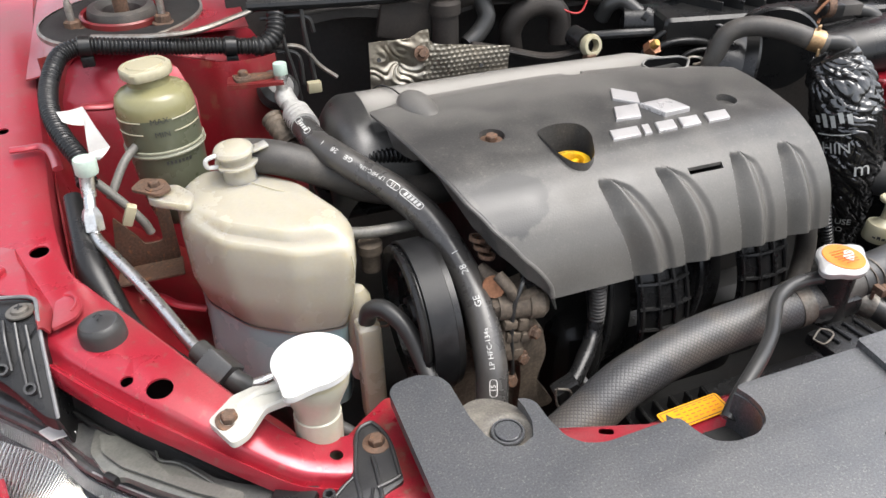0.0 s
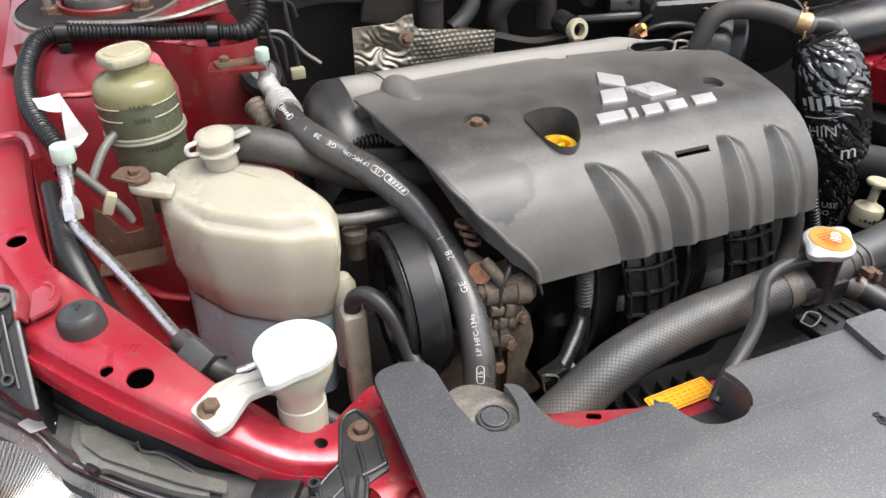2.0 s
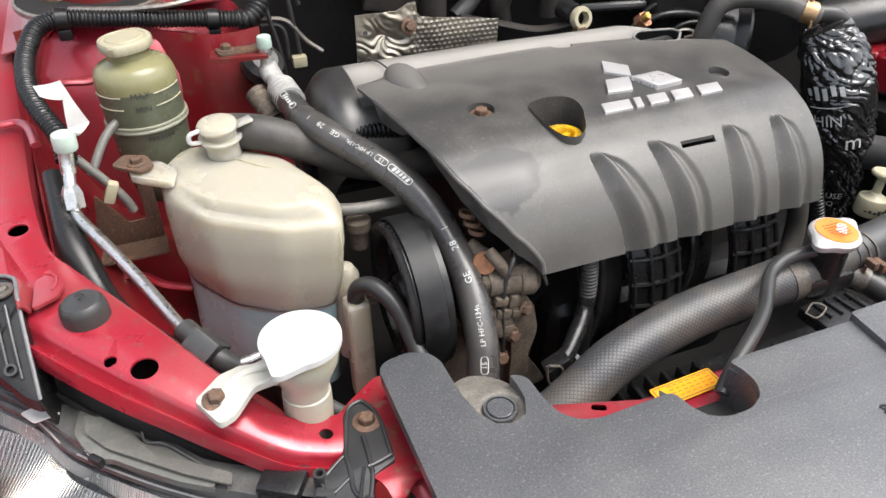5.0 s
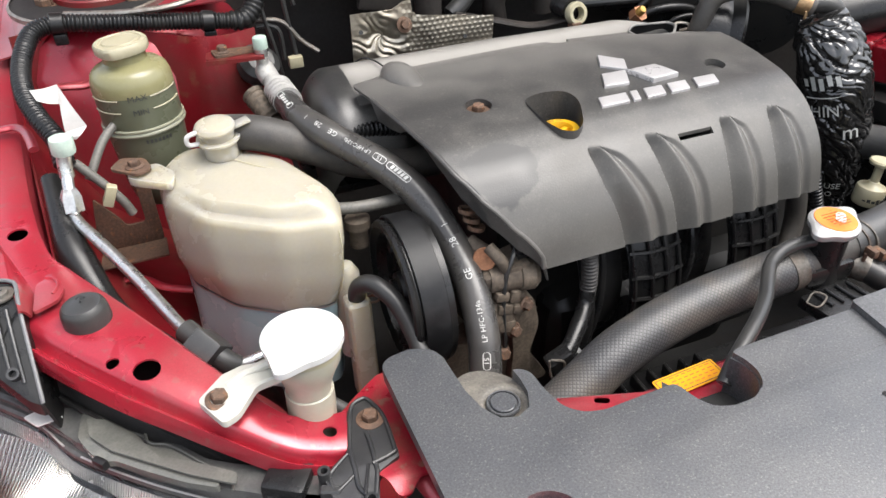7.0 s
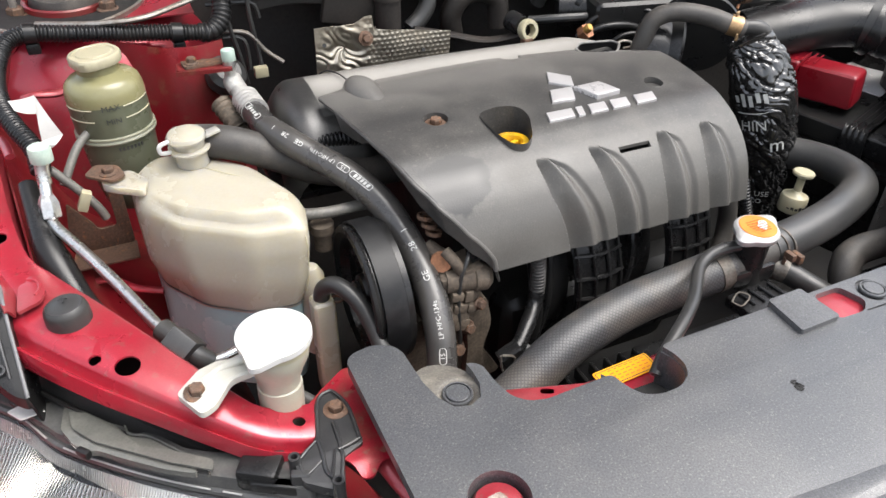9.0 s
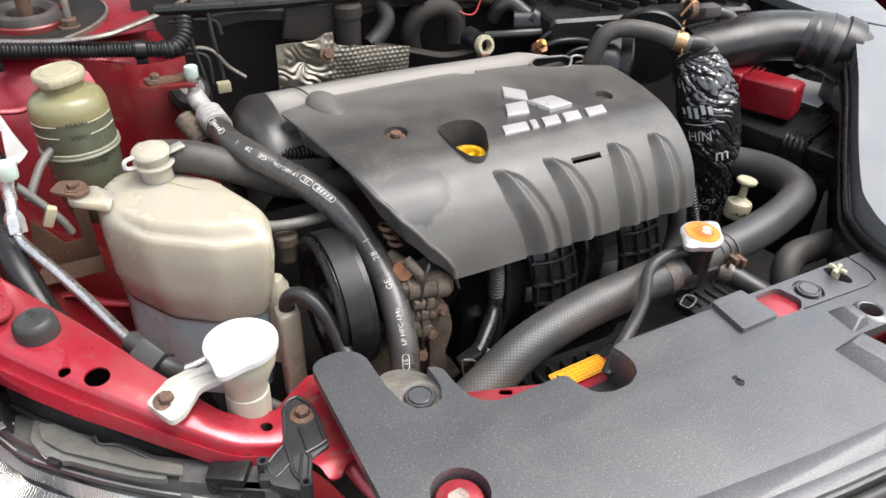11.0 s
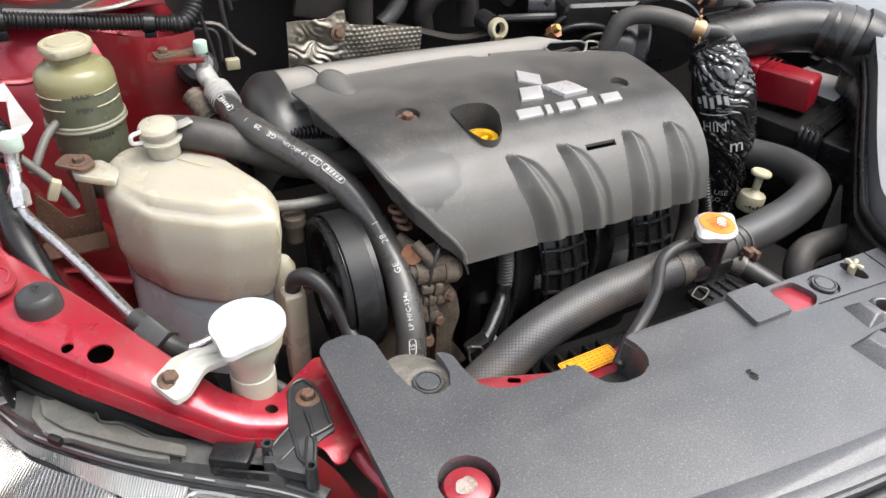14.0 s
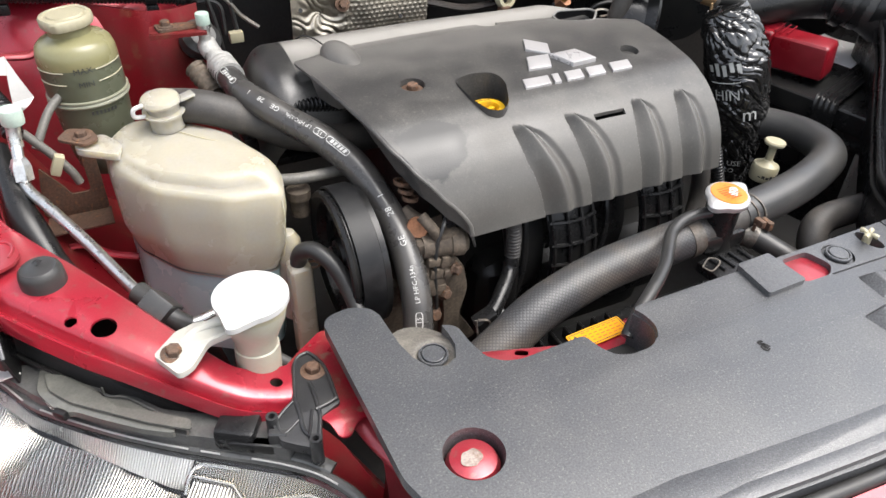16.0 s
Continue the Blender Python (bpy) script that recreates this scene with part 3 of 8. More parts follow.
def wedge(base, top, z, h):
    bm = bmesh.new()
    lo = [bm.verts.new((x, y, z)) for x, y in base]
    hi = [bm.verts.new((x, y, z + h)) for x, y in top]
    bm.faces.new(lo)
    bm.faces.new(hi)
    for k in range(len(lo)):
        q = (k + 1) % len(lo)
        bm.faces.new((lo[k], lo[q], hi[q], hi[k]))
    bmesh.ops.recalc_face_normals(bm, faces=bm.faces)
    return bevel(bm, 0.0022, 3, 20)


# open seat round the rear clip
SCOOP = [(0.203, 0.434), (0.204, 0.412), (0.205, 0.393), (0.209, 0.374), (0.217, 0.360), (0.229, 0.356), (0.240, 0.361), (0.2455, 0.374), (0.2462, 0.388), (0.2448, 0.402), (0.2430, 0.420), (0.225, 0.440)]
rc_bm = plate(rounded(rc_out, 0.005, 3), 0.0, 0.011, (), 0.0040, 3)
cutters = [lathe([(0, -0.1), (0.0212, -0.1), (0.0215, -0.002), (0.0222, 0.003), (0.0250, 0.008), (0, 0.008)], (0.2105, 0.2738, -0.003), seg=48),
           plate(rounded([(0.571, 0.348), (0.603, 0.348), (0.610, 0.324), (0.598, 0.3135), (0.568, 0.3145)], 0.006), 0.02, 0.06),
           plate(circle(0.628, 0.332, 0.0152, 32), 0.02, 0.0232),
           plate(circle(0.675, 0.336, 0.0085, 24, 0.95, 1.75, 10), 0.02, 0.06),
           plate(circle(0.655, 0.283, 0.0095, 28, 1.0, 1.15), 0.02, 0.06),
           plate(rounded([(0.612, 0.265), (0.705, 0.263), (0.705, 0.200), (0.632, 0.212), (0.618, 0.228)], 0.004), 0.02, 0.06),
           plate(ribbon([(0.600, 0.3128), (0.690, 0.3105), (0.7035, 0.3150), (0.7095, 0.326), (0.7115, 0.356)], 0.0022), 0.02, 0.0222),
           plate(ribbon([(0.40, 0.3085), (0.46, 0.3100), (0.548, 0.3118)], 0.0009), 0.02, 0.0203),
           plate(SCOOP, 0.02, 0.06)]
rc_bm = cut(rc_bm, *cutters)
# long shallow steps along the front
for v in rc_bm.verts:
    v.co.z += 0.80
part("panel", rc_bm, TRIM, rc, "", 30)
def bowed(y, x):
    """The front lines bow forwards to the car's middle."""
    return y + 0.19 * (x - 0.62) ** 2


def front_step(x0, y_back, y_front, z, thick, bev):
    xs = [x0 + (1.08 - x0) * k / 16 for k in range(17)]
    loop = [(x, bowed(y_back, x) - (0.006 if k == 0 else 0)) for k, x in enumerate(xs)] + [(x, bowed(y_front, x)) for x in reversed(xs)]
    return plate(loop, z, thick, (), bev)


part("ridge", front_step(0.275, 0.1815, 0.1495, 0.8026, 0.005, 0.0018), TRIM, rc)
part("ridge", front_step(0.315, 0.1610, 0.1490, 0.8056, 0.008, 0.0020), TRIM, rc)
pad = plate(rounded([(0.5235, 0.3555), (0.562, 0.3565), (0.5655, 0.3135), (0.5205, 0.3125)], 0.003), 0.8055, 0.009, (), 0.0028, 3)
part("raised_pad", pad, TRIM, rc)
part("buffer_block", wedge([(0.616, 0.302), (0.641, 0.295), (0.639, 0.270), (0.613, 0.268)], [(0.627, 0.294), (0.637, 0.290), (0.636, 0.275), (0.627, 0.274)], 0.799, 0.0095), TRIM, rc)
part("buffer_block", wedge([(0.577, 0.261), (0.611, 0.264), (0.624, 0.222), (0.628, 0.190), (0.584, 0.195)], [(0.591, 0.256), (0.609, 0.260), (0.619, 0.222), (0.620, 0.200), (0.600, 0.203)], 0.799, 0.011), TRIM, rc)
part("hole_rim", lathe([(0.0096, -0.004), (0.0096, 0.0018), (0.0108, 0.0026), (0.0128, 0.0020), (0.0150, -0.0005)], (0.655, 0.283, 0.800), seg=36, shape=lambda a, r, h: r * (1 + (0.55 * max(0, math.cos(a - 2.3)) ** 3 if r > 0.014 else 0) + 0.07 * abs(math.sin(a)))), TRIM, rc)
part("hole_floor", box((0.655, 0.283, 0.783), (0.034, 0.034, 0.004), bev=0.001), RED_SHADED_GRIMY, rc, "shaded red metal under the hole")
lt = part("latch_plate", box((0.665, 0.240, 0.742), (0.10, 0.075, 0.004), Matrix.Rotation(radians(-20), 3, "X"), 0.001), RED_SHADED_GRIMY, rc, "shaded red latch plate")
part("latch", box((0.643, 0.226, 0.776), (0.030, 0.016, 0.012), Matrix.Rotation(radians(20), 3, "Z"), 0.003, 2), STEEL, lt, "bare metal latch")
part("latch_pin", lathe([(0, 0), (0.006, 0), (0.006, 0.012), (0, 0.013)], (0.628, 0.232, 0.784), (0.3, -0.4, 0.8), 16), DARK, lt)


def push_clip(name, at, r, parent):
    c = part(name, lathe([(0, 0), (r, 0), (r, 0.002), (r * 0.95, 0.0028), (r * 0.86, 0.0028), (r * 0.83, 0.0012), (r * 0.77, 0.0012), (r * 0.74, 0.0030), (r * 0.70, 0.0034), (0, 0.0034)], at, seg=32), TRIM, parent, "round black push clip")
    return c


NOTCH = [(0.3600, 0.3076), (0.3696, 0.3062), (0.3880, 0.3064), (0.4017, 0.3138), (0.4078, 0.3253), (0.4073, 0.3396), (0.4030, 0.3495)]
NOTCH_LINE = [p for p, s in spline([(x, y, 0.795) for x, y in NOTCH], 40)]
part("notch_wall", sheet(lambda u, v: NOTCH_LINE[round(u * 40)] + Vector((0.001, 0, -0.050 * v)), 40, 4, 0.0022), TRIM, rc, "deep wall of the hose notch")
part("support_pad", box((0.592, 0.331, 0.783), (0.048, 0.042, 0.022), bev=0.004, seg=2), RED, rc, "red support pad below the opening")
seat_mid = (0.2275, 0.3765)
seat_bm = bmesh.new()
n_s = 48
ring_pts = []
for k in range(n_s):
    a = 2 * math.pi * k / n_s
    d = Vector((math.cos(a), math.sin(a)))
    reach = 0.024 + 0.022 * max(0, math.sin(a - 0.25)) ** 3
    ring_pts.append((d, reach))
rows_s = []
for f, zz in ((0.0, 0.7905), (0.55, 0.7905), (0.62, 0.7930), (0.70, 0.7938), (0.80, 0.7940), (0.92, 0.7955), (1.0, 0.7975)):
    row = []
    for d, reach in ring_pts:
        r_in = 0.0165
        r = r_in * f / 0.70 if f < 0.70 else r_in + (reach - r_in) * (f - 0.70) / 0.30
        back = max(0.0, d.y) ** 2 * smoothstep(0.7, 1.0, f)
        row.append(seat_bm.verts.new((seat_mid[0] + d.x * r, seat_mid[1] + d.y * r, zz - 0.012 * back)))
    rows_s.append(row)
for a_, b_ in zip(rows_s, rows_s[1:]):
    for k in range(n_s):
        q = (k + 1) % n_s
        seat_bm.faces.new((a_[k], a_[q], b_[q], b_[k]))
DUSTY_TRIM = mat("dusty_black_plastic", (0.088, 0.080, 0.068), 0.6, 0, 0.25, (0.17, 0.155, 0.13), 0.85, 30, 500, 0.6, speck=(0.20, 0.18, 0.15), speck_amount=0.4, speck_scale=350)
part("clip_seat", seat_bm, DUSTY_TRIM, rc, "dusty seat falling away to the rear", 60)
push_clip("push_clip", (0.2275, 0.3765, 0.7918), 0.0125, rc)
push_clip("push_clip", (0.628, 0.332, 0.7995), 0.0120, rc)
scuff = bmesh.new()
rnd = random.Random(5)
for k in range(26):
    a, d = rnd.uniform(0, 6.28), rnd.random() ** 0.7
    box((0.473 + 0.0038 * d * math.cos(a), 0.269 + 0.0055 * d * math.sin(a), 0.8004), (rnd.uniform(0.001, 0.003), rnd.uniform(0.001, 0.003), 0.0006), Matrix.Rotation(a, 3, "Z"), 0.0002, 1, scuff)
part("gouge", scuff, DARK, rc, "dark gouged mark")
WORN = mat("worn_primer", (0.27, 0.225, 0.195), 0.6, 0, 0.3, (0.13, 0.075, 0.05), 0.95, 130, 700, 0.3)
part("hole_wall", lathe([(0.0222, 0.0), (0.0214, -0.006), (0.0212, -0.026)], (0.2105, 0.2738, 0.796), seg=48), TRIM, rc)
bump_stop = part("crossmember_stud", lathe([(0, 0), (0.0200, 0), (0.0197, 0.006), (0.0168, 0.0115), (0.0095, 0.0143), (0, 0.0148)], (0.2105, 0.2745, 0.7815), seg=40), RED, rc, "red dome with a worn white spot")
part("worn_spot", lathe([(0, 0.0152), (0.0040, 0.0151), (0.0075, 0.0149)], (0.2085, 0.2735, 0.7815), seg=34, shape=lambda a, r, h: r * (1 + 0.12 * math.sin(2 * a + 1) + 0.06 * math.sin(5 * a))), WORN, bump_stop, "worn patch of primer and rust")
bow = bmesh.new()
bk = 0.62
for a in (25, 95, 200, 290):
    tube([(0.672, 0.337, 0.803), (0.672 + 0.006 * bk * math.cos(radians(a)), 0.337 + 0.006 * bk * math.sin(radians(a)), 0.808), (0.672 + 0.014 * bk * math.cos(radians(a)), 0.337 + 0.014 * bk * math.sin(radians(a)), 0.8075)], lambda s, u: 0.0017 + 0.0009 * u, 8, 8, bow)
lathe([(0, -0.01), (0.004, -0.01), (0.004, 0.006), (0, 0.007)], (0.672, 0.337, 0.8015), seg=12, into=bow)
solo("broken_clip", bow, CREAM, (0.672, 0.337, 0.79), "broken cream plastic clip standing in a cover hole", "clip")

# grille edge and bonnet seal in front of the cover
solo("front_seal", tube([(x, bowed(0.1405, x), 0.790) for x in (0.26, 0.34, 0.42, 0.50, 0.58, 0.66, 0.74, 0.82, 0.90, 0.98, 1.06)], 0.0055, 80, 12), RUBBER, (0.6, 0.155, 0.78), "black rubber seal along the front edge", "seal")
bumper = sheet(lambda u, v: Vector((0.10 + 1.05 * u, bowed(0.1345, 0.10 + 1.05 * u) - 0.12 * smoothstep(0, 0.35, v), 0.788 - 0.03 * v - 0.52 * v * v)), 20, 16, 0.003)
part("bumper", bumper, RED, body, "glossy red painted bumper edge")

# ---- engine cover ----
ec = thing("engine_cover", (0.46, 0.66, 0.80), "dusty grey-black plastic engine cover with raised emblem", "engine cover")
EC_PROFILE = [(0.0, -0.006, 0.774), (0.10, 0.000, 0.800), (0.18, 0.008, 0.820), (0.26, 0.022, 0.840), (0.35, 0.045, 0.860), (0.46, 0.080, 0.8755), (0.58, 0.125, 0.882), (0.75, 0.19, 0.885), (1.0, 0.27, 0.885)]
EC_Y0 = 0.533
EC_LEFT = [(0.515, 0.345), (0.530, 0.340), (0.541, 0.3155), (0.558, 0.2950), (0.5825, 0.2778), (0.613, 0.2676), (0.6406, 0.2609), (0.672, 0.2547), (0.720, 0.2465), (0.764, 0.2390), (0.7705, 0.2400), (0.776, 0.262), (0.786, 0.277), (0.803, 0.283)]
BULGES = [([(0, 0.4135), (0.03, 0.4110), (0.09, 0.4095), (0.22, 0.410), (0.6, 0.414), (0.82, 0.421), (1, 0.428), (1.2, 0.435)], [(0, 0.417), (0.05, 0.4235), (0.22, 0.4355), (0.6, 0.451), (0.82, 0.461), (1, 0.469), (1.2, 0.475)]),
          ([(0, 0.4765), (0.03, 0.4740), (0.09, 0.4728), (0.22, 0.474), (0.6, 0.478), (0.82, 0.483), (1, 0.488), (1.2, 0.493)], [(0, 0.480), (0.05, 0.4865), (0.22, 0.4985), (0.6, 0.512), (0.82, 0.519), (1, 0.523), (1.2, 0.526)]),
          ([(0, 0.5655), (0.03, 0.5630), (0.09, 0.5608), (0.22, 0.559), (0.6, 0.554), (0.82, 0.554), (1, 0.557), (1.2, 0.560)], [(0, 0.569), (0.05, 0.5745), (0.22, 0.5835), (0.6, 0.588), (0.82, 0.591), (1, 0.593), (1.2, 0.595)]),
          ([(0, 0.6265), (0.03, 0.6240), (0.09, 0.6215), (0.22, 0.619), (0.6, 0.614), (0.82, 0.614), (1, 0.617), (1.2, 0.620)], [(0, 0.630), (0.05, 0.6355), (0.22, 0.6445), (0.6, 0.650), (0.82, 0.653), (1, 0.655), (1.2, 0.656)])]


def ec_profile(v):
    for (a, ya, za), (b, yb, zb) in zip(EC_PROFILE, EC_PROFILE[1:]):
        if v <= b:
            f = (v - a) / (b - a)
            return ya + (yb - ya) * f, za + (zb - za) * f
    return EC_PROFILE[-1][1:]


def ec_at(u, v):
    dy, z = 0, 0
    for d in (-0.03, -0.015, 0.0, 0.015, 0.03):
        a, b = ec_profile(max(0, min(1, v + d)))
        dy, z = dy + a / 5, z + b / 5
    if v < 0.03:
        dy, z = ec_profile(v)
    y = EC_Y0 + dy
    xa = 0.25 + 0.426 * u
    rear = 0.796 - 0.10 * max(0.0, xa - 0.44) - 0.30 * max(0.0, xa - 0.585)
    if dy > 0.12:
        y = EC_Y0 + 0.12 + (dy - 0.12) * (rear - EC_Y0 - 0.12) / 0.15
    right = 0.676 - 0.006 * smoothstep(0.724, 0.874, y)
    xl = lerp_table(EC_LEFT, y)
    x = xl + (right - xl) * u
    # rounded fall at the rear edge and a soft crown
    z -= 0.004 * smoothstep(0.90, 1.0, v) + 0.004 * ((x - 0.46) / 0.21) ** 2
    y += 0.010 * ((x - 0.42) / 0.25) ** 2 * (1 - v)
    nx, ny, nz = 0.0, -(1 - smoothstep(0.1, 0.5, v)) * 0.9, 0.45 + 0.55 * smoothstep(0.1, 0.5, v)
    push = 0.0
    t = (0.580 - (EC_Y0 + dy)) / 0.051
    if t > 0:
        t = min(t, 1.2)
        for left_, right_ in BULGES:
            lo, hi = lerp_table(left_, t), lerp_table(right_, t)
            groove = 0.0085 * smoothstep(0.0, 0.35, t) + 1e-6
            open_ = smoothstep(0.0, 0.11, t)
            if lo < x < hi:
                w = (x - lo) / (hi - lo)
                rise = -0.0080 + 0.0135 * smoothstep(0.04, 0.76, w) - 0.0090 * smoothstep(0.60, 1.0, w)
                push = rise * open_ * smoothstep(0, 0.03, w)
            elif hi <= x < hi + groove:
                push = -0.0035 * open_ * (1 - smoothstep(0.0, 1.0, (x - hi) / groove))
    return Vector((x, y + ny * push, z + nz * push))


def joined(first, *rest):
    for b in (first, *rest):
        bmesh.ops.recalc_face_normals(b, faces=b.faces)
    for b in rest:
        merge(first, b)
    return first


OPENING = rounded([(0.5800, 0.7763), (0.5803, 0.7580), (0.6223, 0.7455), (0.6432, 0.7700), (0.6398, 0.7823), (0.5965, 0.7917)], 0.007, 4)
EDGE_GREY = mat("pale_plastic_edge", (0.16, 0.155, 0.145), 0.5, 0, 0.2, (0.24, 0.23, 0.21), 0.6, 40, 500, 0.2)
ec_bm = sheet(ec_at, 400, 180, 0.003)
oil_hole = plate(rounded([(0.380, 0.656), (0.406, 0.666), (0.430, 0.658), (0.432, 0.634), (0.417, 0.599), (0.404, 0.589), (0.391, 0.594), (0.382, 0.615)], 0.012, 5), 0.93, 0.12)
ec_bm = cut(ec_bm, joined(oil_hole,
            lathe([(0, -0.05), (0.0135, -0.05), (0.0135, 0.05), (0, 0.05)], (0.337, 0.666, 0.88), seg=28),
            lathe([(0, -0.05), (0.0115, -0.05), (0.0115, 0.05), (0, 0.05)], (0.611, 0.656, 0.87), seg=28),
            box((0.528, 0.5715, 0.86), (0.040, 0.0055, 0.08), Matrix.Rotation(radians(1), 3, "Z")),
            plate(circle(0.4916, 0.787, 0.0125, 24), 0.93, 0.12),
            plate(OPENING, 0.93, 0.12)))
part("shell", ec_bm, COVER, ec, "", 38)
rim_line = [(x, y, 0.8815) for x, y in OPENING]
part("opening_rim", tube(rim_line + rim_line[:1], 0.0016, 120, 8), EDGE_GREY, ec, "pale rim of a cut opening")
rim_wall = bmesh.new()
ru, rd = [rim_wall.verts.new((x, y, 0.881)) for x, y in OPENING], [rim_wall.verts.new((x, y + 0.002, 0.850)) for x, y in OPENING]
for i in range(len(ru)):
    j = (i + 1) % len(ru)
    rim_wall.faces.new((ru[i], ru[j], rd[j], rd[i]))
rim_wall.faces.new(rd)
part("opening_well", rim_wall, BLACK, ec, "black well below the opening")
# walls of the oil filler well and bolt cups
well_loop = rounded([(0.380, 0.656), (0.406, 0.666), (0.430, 0.658), (0.432, 0.634), (0.417, 0.599), (0.404, 0.589), (0.391, 0.594), (0.382, 0.615)], 0.012, 5)
wbm = bmesh.new()
ups = [wbm.verts.new((x, y, 0.882 - 0.55 * max(0, 0.65 - y) ** 1.5)) for x, y in well_loop]
dns = [wbm.verts.new((0.408 + (x - 0.408) * 0.93, 0.63 + (y - 0.63) * 0.95, 0.838)) for x, y in well_loop]
for i in range(len(ups)):
    j = (i + 1) % len(ups)
    wbm.faces.new((ups[i], ups[j], dns[j], dns[i]))
part("filler_well", wbm, COVER, ec)
for x, y, z, r in ((0.337, 0.666, 0.881, 0.0135), (0.611, 0.656, 0.8795, 0.0115)):
    cup = part("bolt_cup", lathe([(r + 0.0005, -0.0012), (r, -0.0008), (r - 0.0005, -0.003), (r - 0.001, -0.007), (0, -0.007)], (x, y, z), (0, -0.06, 1), 28), COVER, ec)
    if r > 0.012:
        hex_bolt("bolt", (x, y, z - 0.0065), (0, -0.06, 1), 0.011, RUST, cup, 1.9, "rusty hexagon bolt")
# skirt below the side edge, deepest at the rear corner
SKIRT = [(0.525, 0.018), (0.545, 0.026), (0.57, 0.028), (0.60, 0.022), (0.622, 0.016), (0.640, 0.008), (0.665, 0.008), (0.682, 0.018), (0.70, 0.022), (0.728, 0.025), (0.737, 0.036), (0.775, 0.034)]


def skirt_at(u, v):
    top = ec_at(0.0, 0.015 + 0.755 * u)
    h = lerp_table(SKIRT, top.y)
    return top + Vector((0.0015 + 0.007 * v, 0.002 * v, -0.001 - h * v))


part("skirt", sheet(skirt_at, 140, 6, 0.002), COVER, ec)
part("seam", tube([(0.271, 0.872, 0.8640), (0.275, 0.850, 0.8755), (0.281, 0.825, 0.8800), (0.285, 0.800, 0.8805)], 0.0010, 24, 6), INK, ec, "dark seam line")
part("edge_roll", tube([ec_at(0.0, 0.015 + 0.755 * k / 40) + Vector((0.0015, 0, -0.0015)) for k in range(41)], 0.0026, 160, 10), COVER, ec, "thick rounded side edge")
# hump at the rear corner
hump = bmesh.new()
bmesh.ops.create_uvsphere(hump, u_segments=32, v_segments=20, radius=1)
for v in hump.verts:
    f = smoothstep(-1.0, 0.9, v.co.y)
    v.co = Vector((v.co.x * 0.0215 * (0.72 + 0.28 * f), v.co.y * 0.041, v.co.z * 0.020 * (0.55 + 0.45 * f)))
bmesh.ops.transform(hump, matrix=Matrix.Translation((0.2945, 0.757, 0.876)) @ Matrix.Rotation(radians(14), 4, "Z") @ Matrix.Rotation(radians(6), 4, "X"), verts=hump.verts)
part("hump", hump, COVER, ec)

# emblem of three lozenges and a row of plain raised blocks
def on_cover(x, y):
    dy = y - EC_Y0
    return lerp_table([(a, b) for _, a, b in EC_PROFILE], dy) - 0.004 * ((x - 0.46) / 0.21) ** 2


def raised(loop, h=0.0022):
    flat = []
    for x, y in loop:
        up = on_cover(x, y) + h - 0.88
        flat.append((x - 1.33 * up, y - 2.0 * up))
    bm = plate(flat, 0, h + 0.002, (), 0.0006, 2)
    bmesh.ops.triangulate(bm, faces=bm.faces)
    bmesh.ops.subdivide_edges(bm, edges=[k for k in bm.edges if k.calc_length() > 0.008], cuts=4, use_grid_fill=True)
    for v in bm.verts:
        v.co.z += on_cover(v.co.x, v.co.y) + h
    return bm


LOZ = [[(0.511, 0.731), (0.531, 0.709), (0.519, 0.683), (0.499, 0.705)],
       [(0.4880, 0.6845), (0.5160, 0.6835), (0.5030, 0.6550), (0.4755, 0.6580)],
       [(0.5190, 0.6830), (0.5520, 0.6840), (0.5630, 0.6560), (0.5310, 0.6535)]]
for loop in LOZ:
    part("lozenge", raised(loop, 0.0052 if loop is LOZ[2] else 0.0030), EMBLEM, ec, "bright silver lozenge of the emblem")
xs = [(0.443, 0.4805), (0.4795, 0.4935), (0.4955, 0.523), (0.524, 0.552), (0.556, 0.588)]
for a, b in xs:
    loop = [(a, 0.610), (b - 0.006, 0.6095), (b + 0.004, 0.6335), (a + 0.010, 0.634)]
    part("letter_block", raised(loop), EMBLEM, ec, "plain silver block of the badge")

cap = thing("oil_filler_cap", (0.405, 0.622, 0.8500), "yellow plastic oil filler cap in the cover's well", "oil cap")
CAPC = (0.405, 0.622, 0.8500)
part("cap", lathe([(0, -0.01), (0.0195, -0.01), (0.0195, 0.010), (0.0185, 0.0125), (0.0125, 0.0125), (0.0115, 0.010), (0.0110, 0.004), (0, 0.004)], CAPC, seg=48, shape=lambda a, r, h: r * (1 + (0.02 * math.cos(20 * a) if r > 0.019 else 0))), OILCAP, cap)
part("grip", box((CAPC[0], CAPC[1], CAPC[2] + 0.0065), (0.021, 0.0055, 0.006), Matrix.Rotation(radians(25), 3, "Z"), 0.0015, 2), OILCAP, cap)
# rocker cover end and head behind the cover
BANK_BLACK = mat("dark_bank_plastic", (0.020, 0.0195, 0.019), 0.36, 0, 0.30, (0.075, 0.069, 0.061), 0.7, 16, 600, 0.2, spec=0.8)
hc = thing("rocker_cover", (0.46, 0.66, 0.80), "dusty black plastic rocker cover behind the engine cover", "engine part")
BANK = [(0.0, 0.728, 0.800), (0.10, 0.736, 0.835), (0.22, 0.752, 0.858), (0.36, 0.778, 0.8725), (0.50, 0.808, 0.8790), (0.62, 0.832, 0.8800), (0.74, 0.852, 0.8765), (0.86, 0.868, 0.866), (1.0, 0.874, 0.830)]


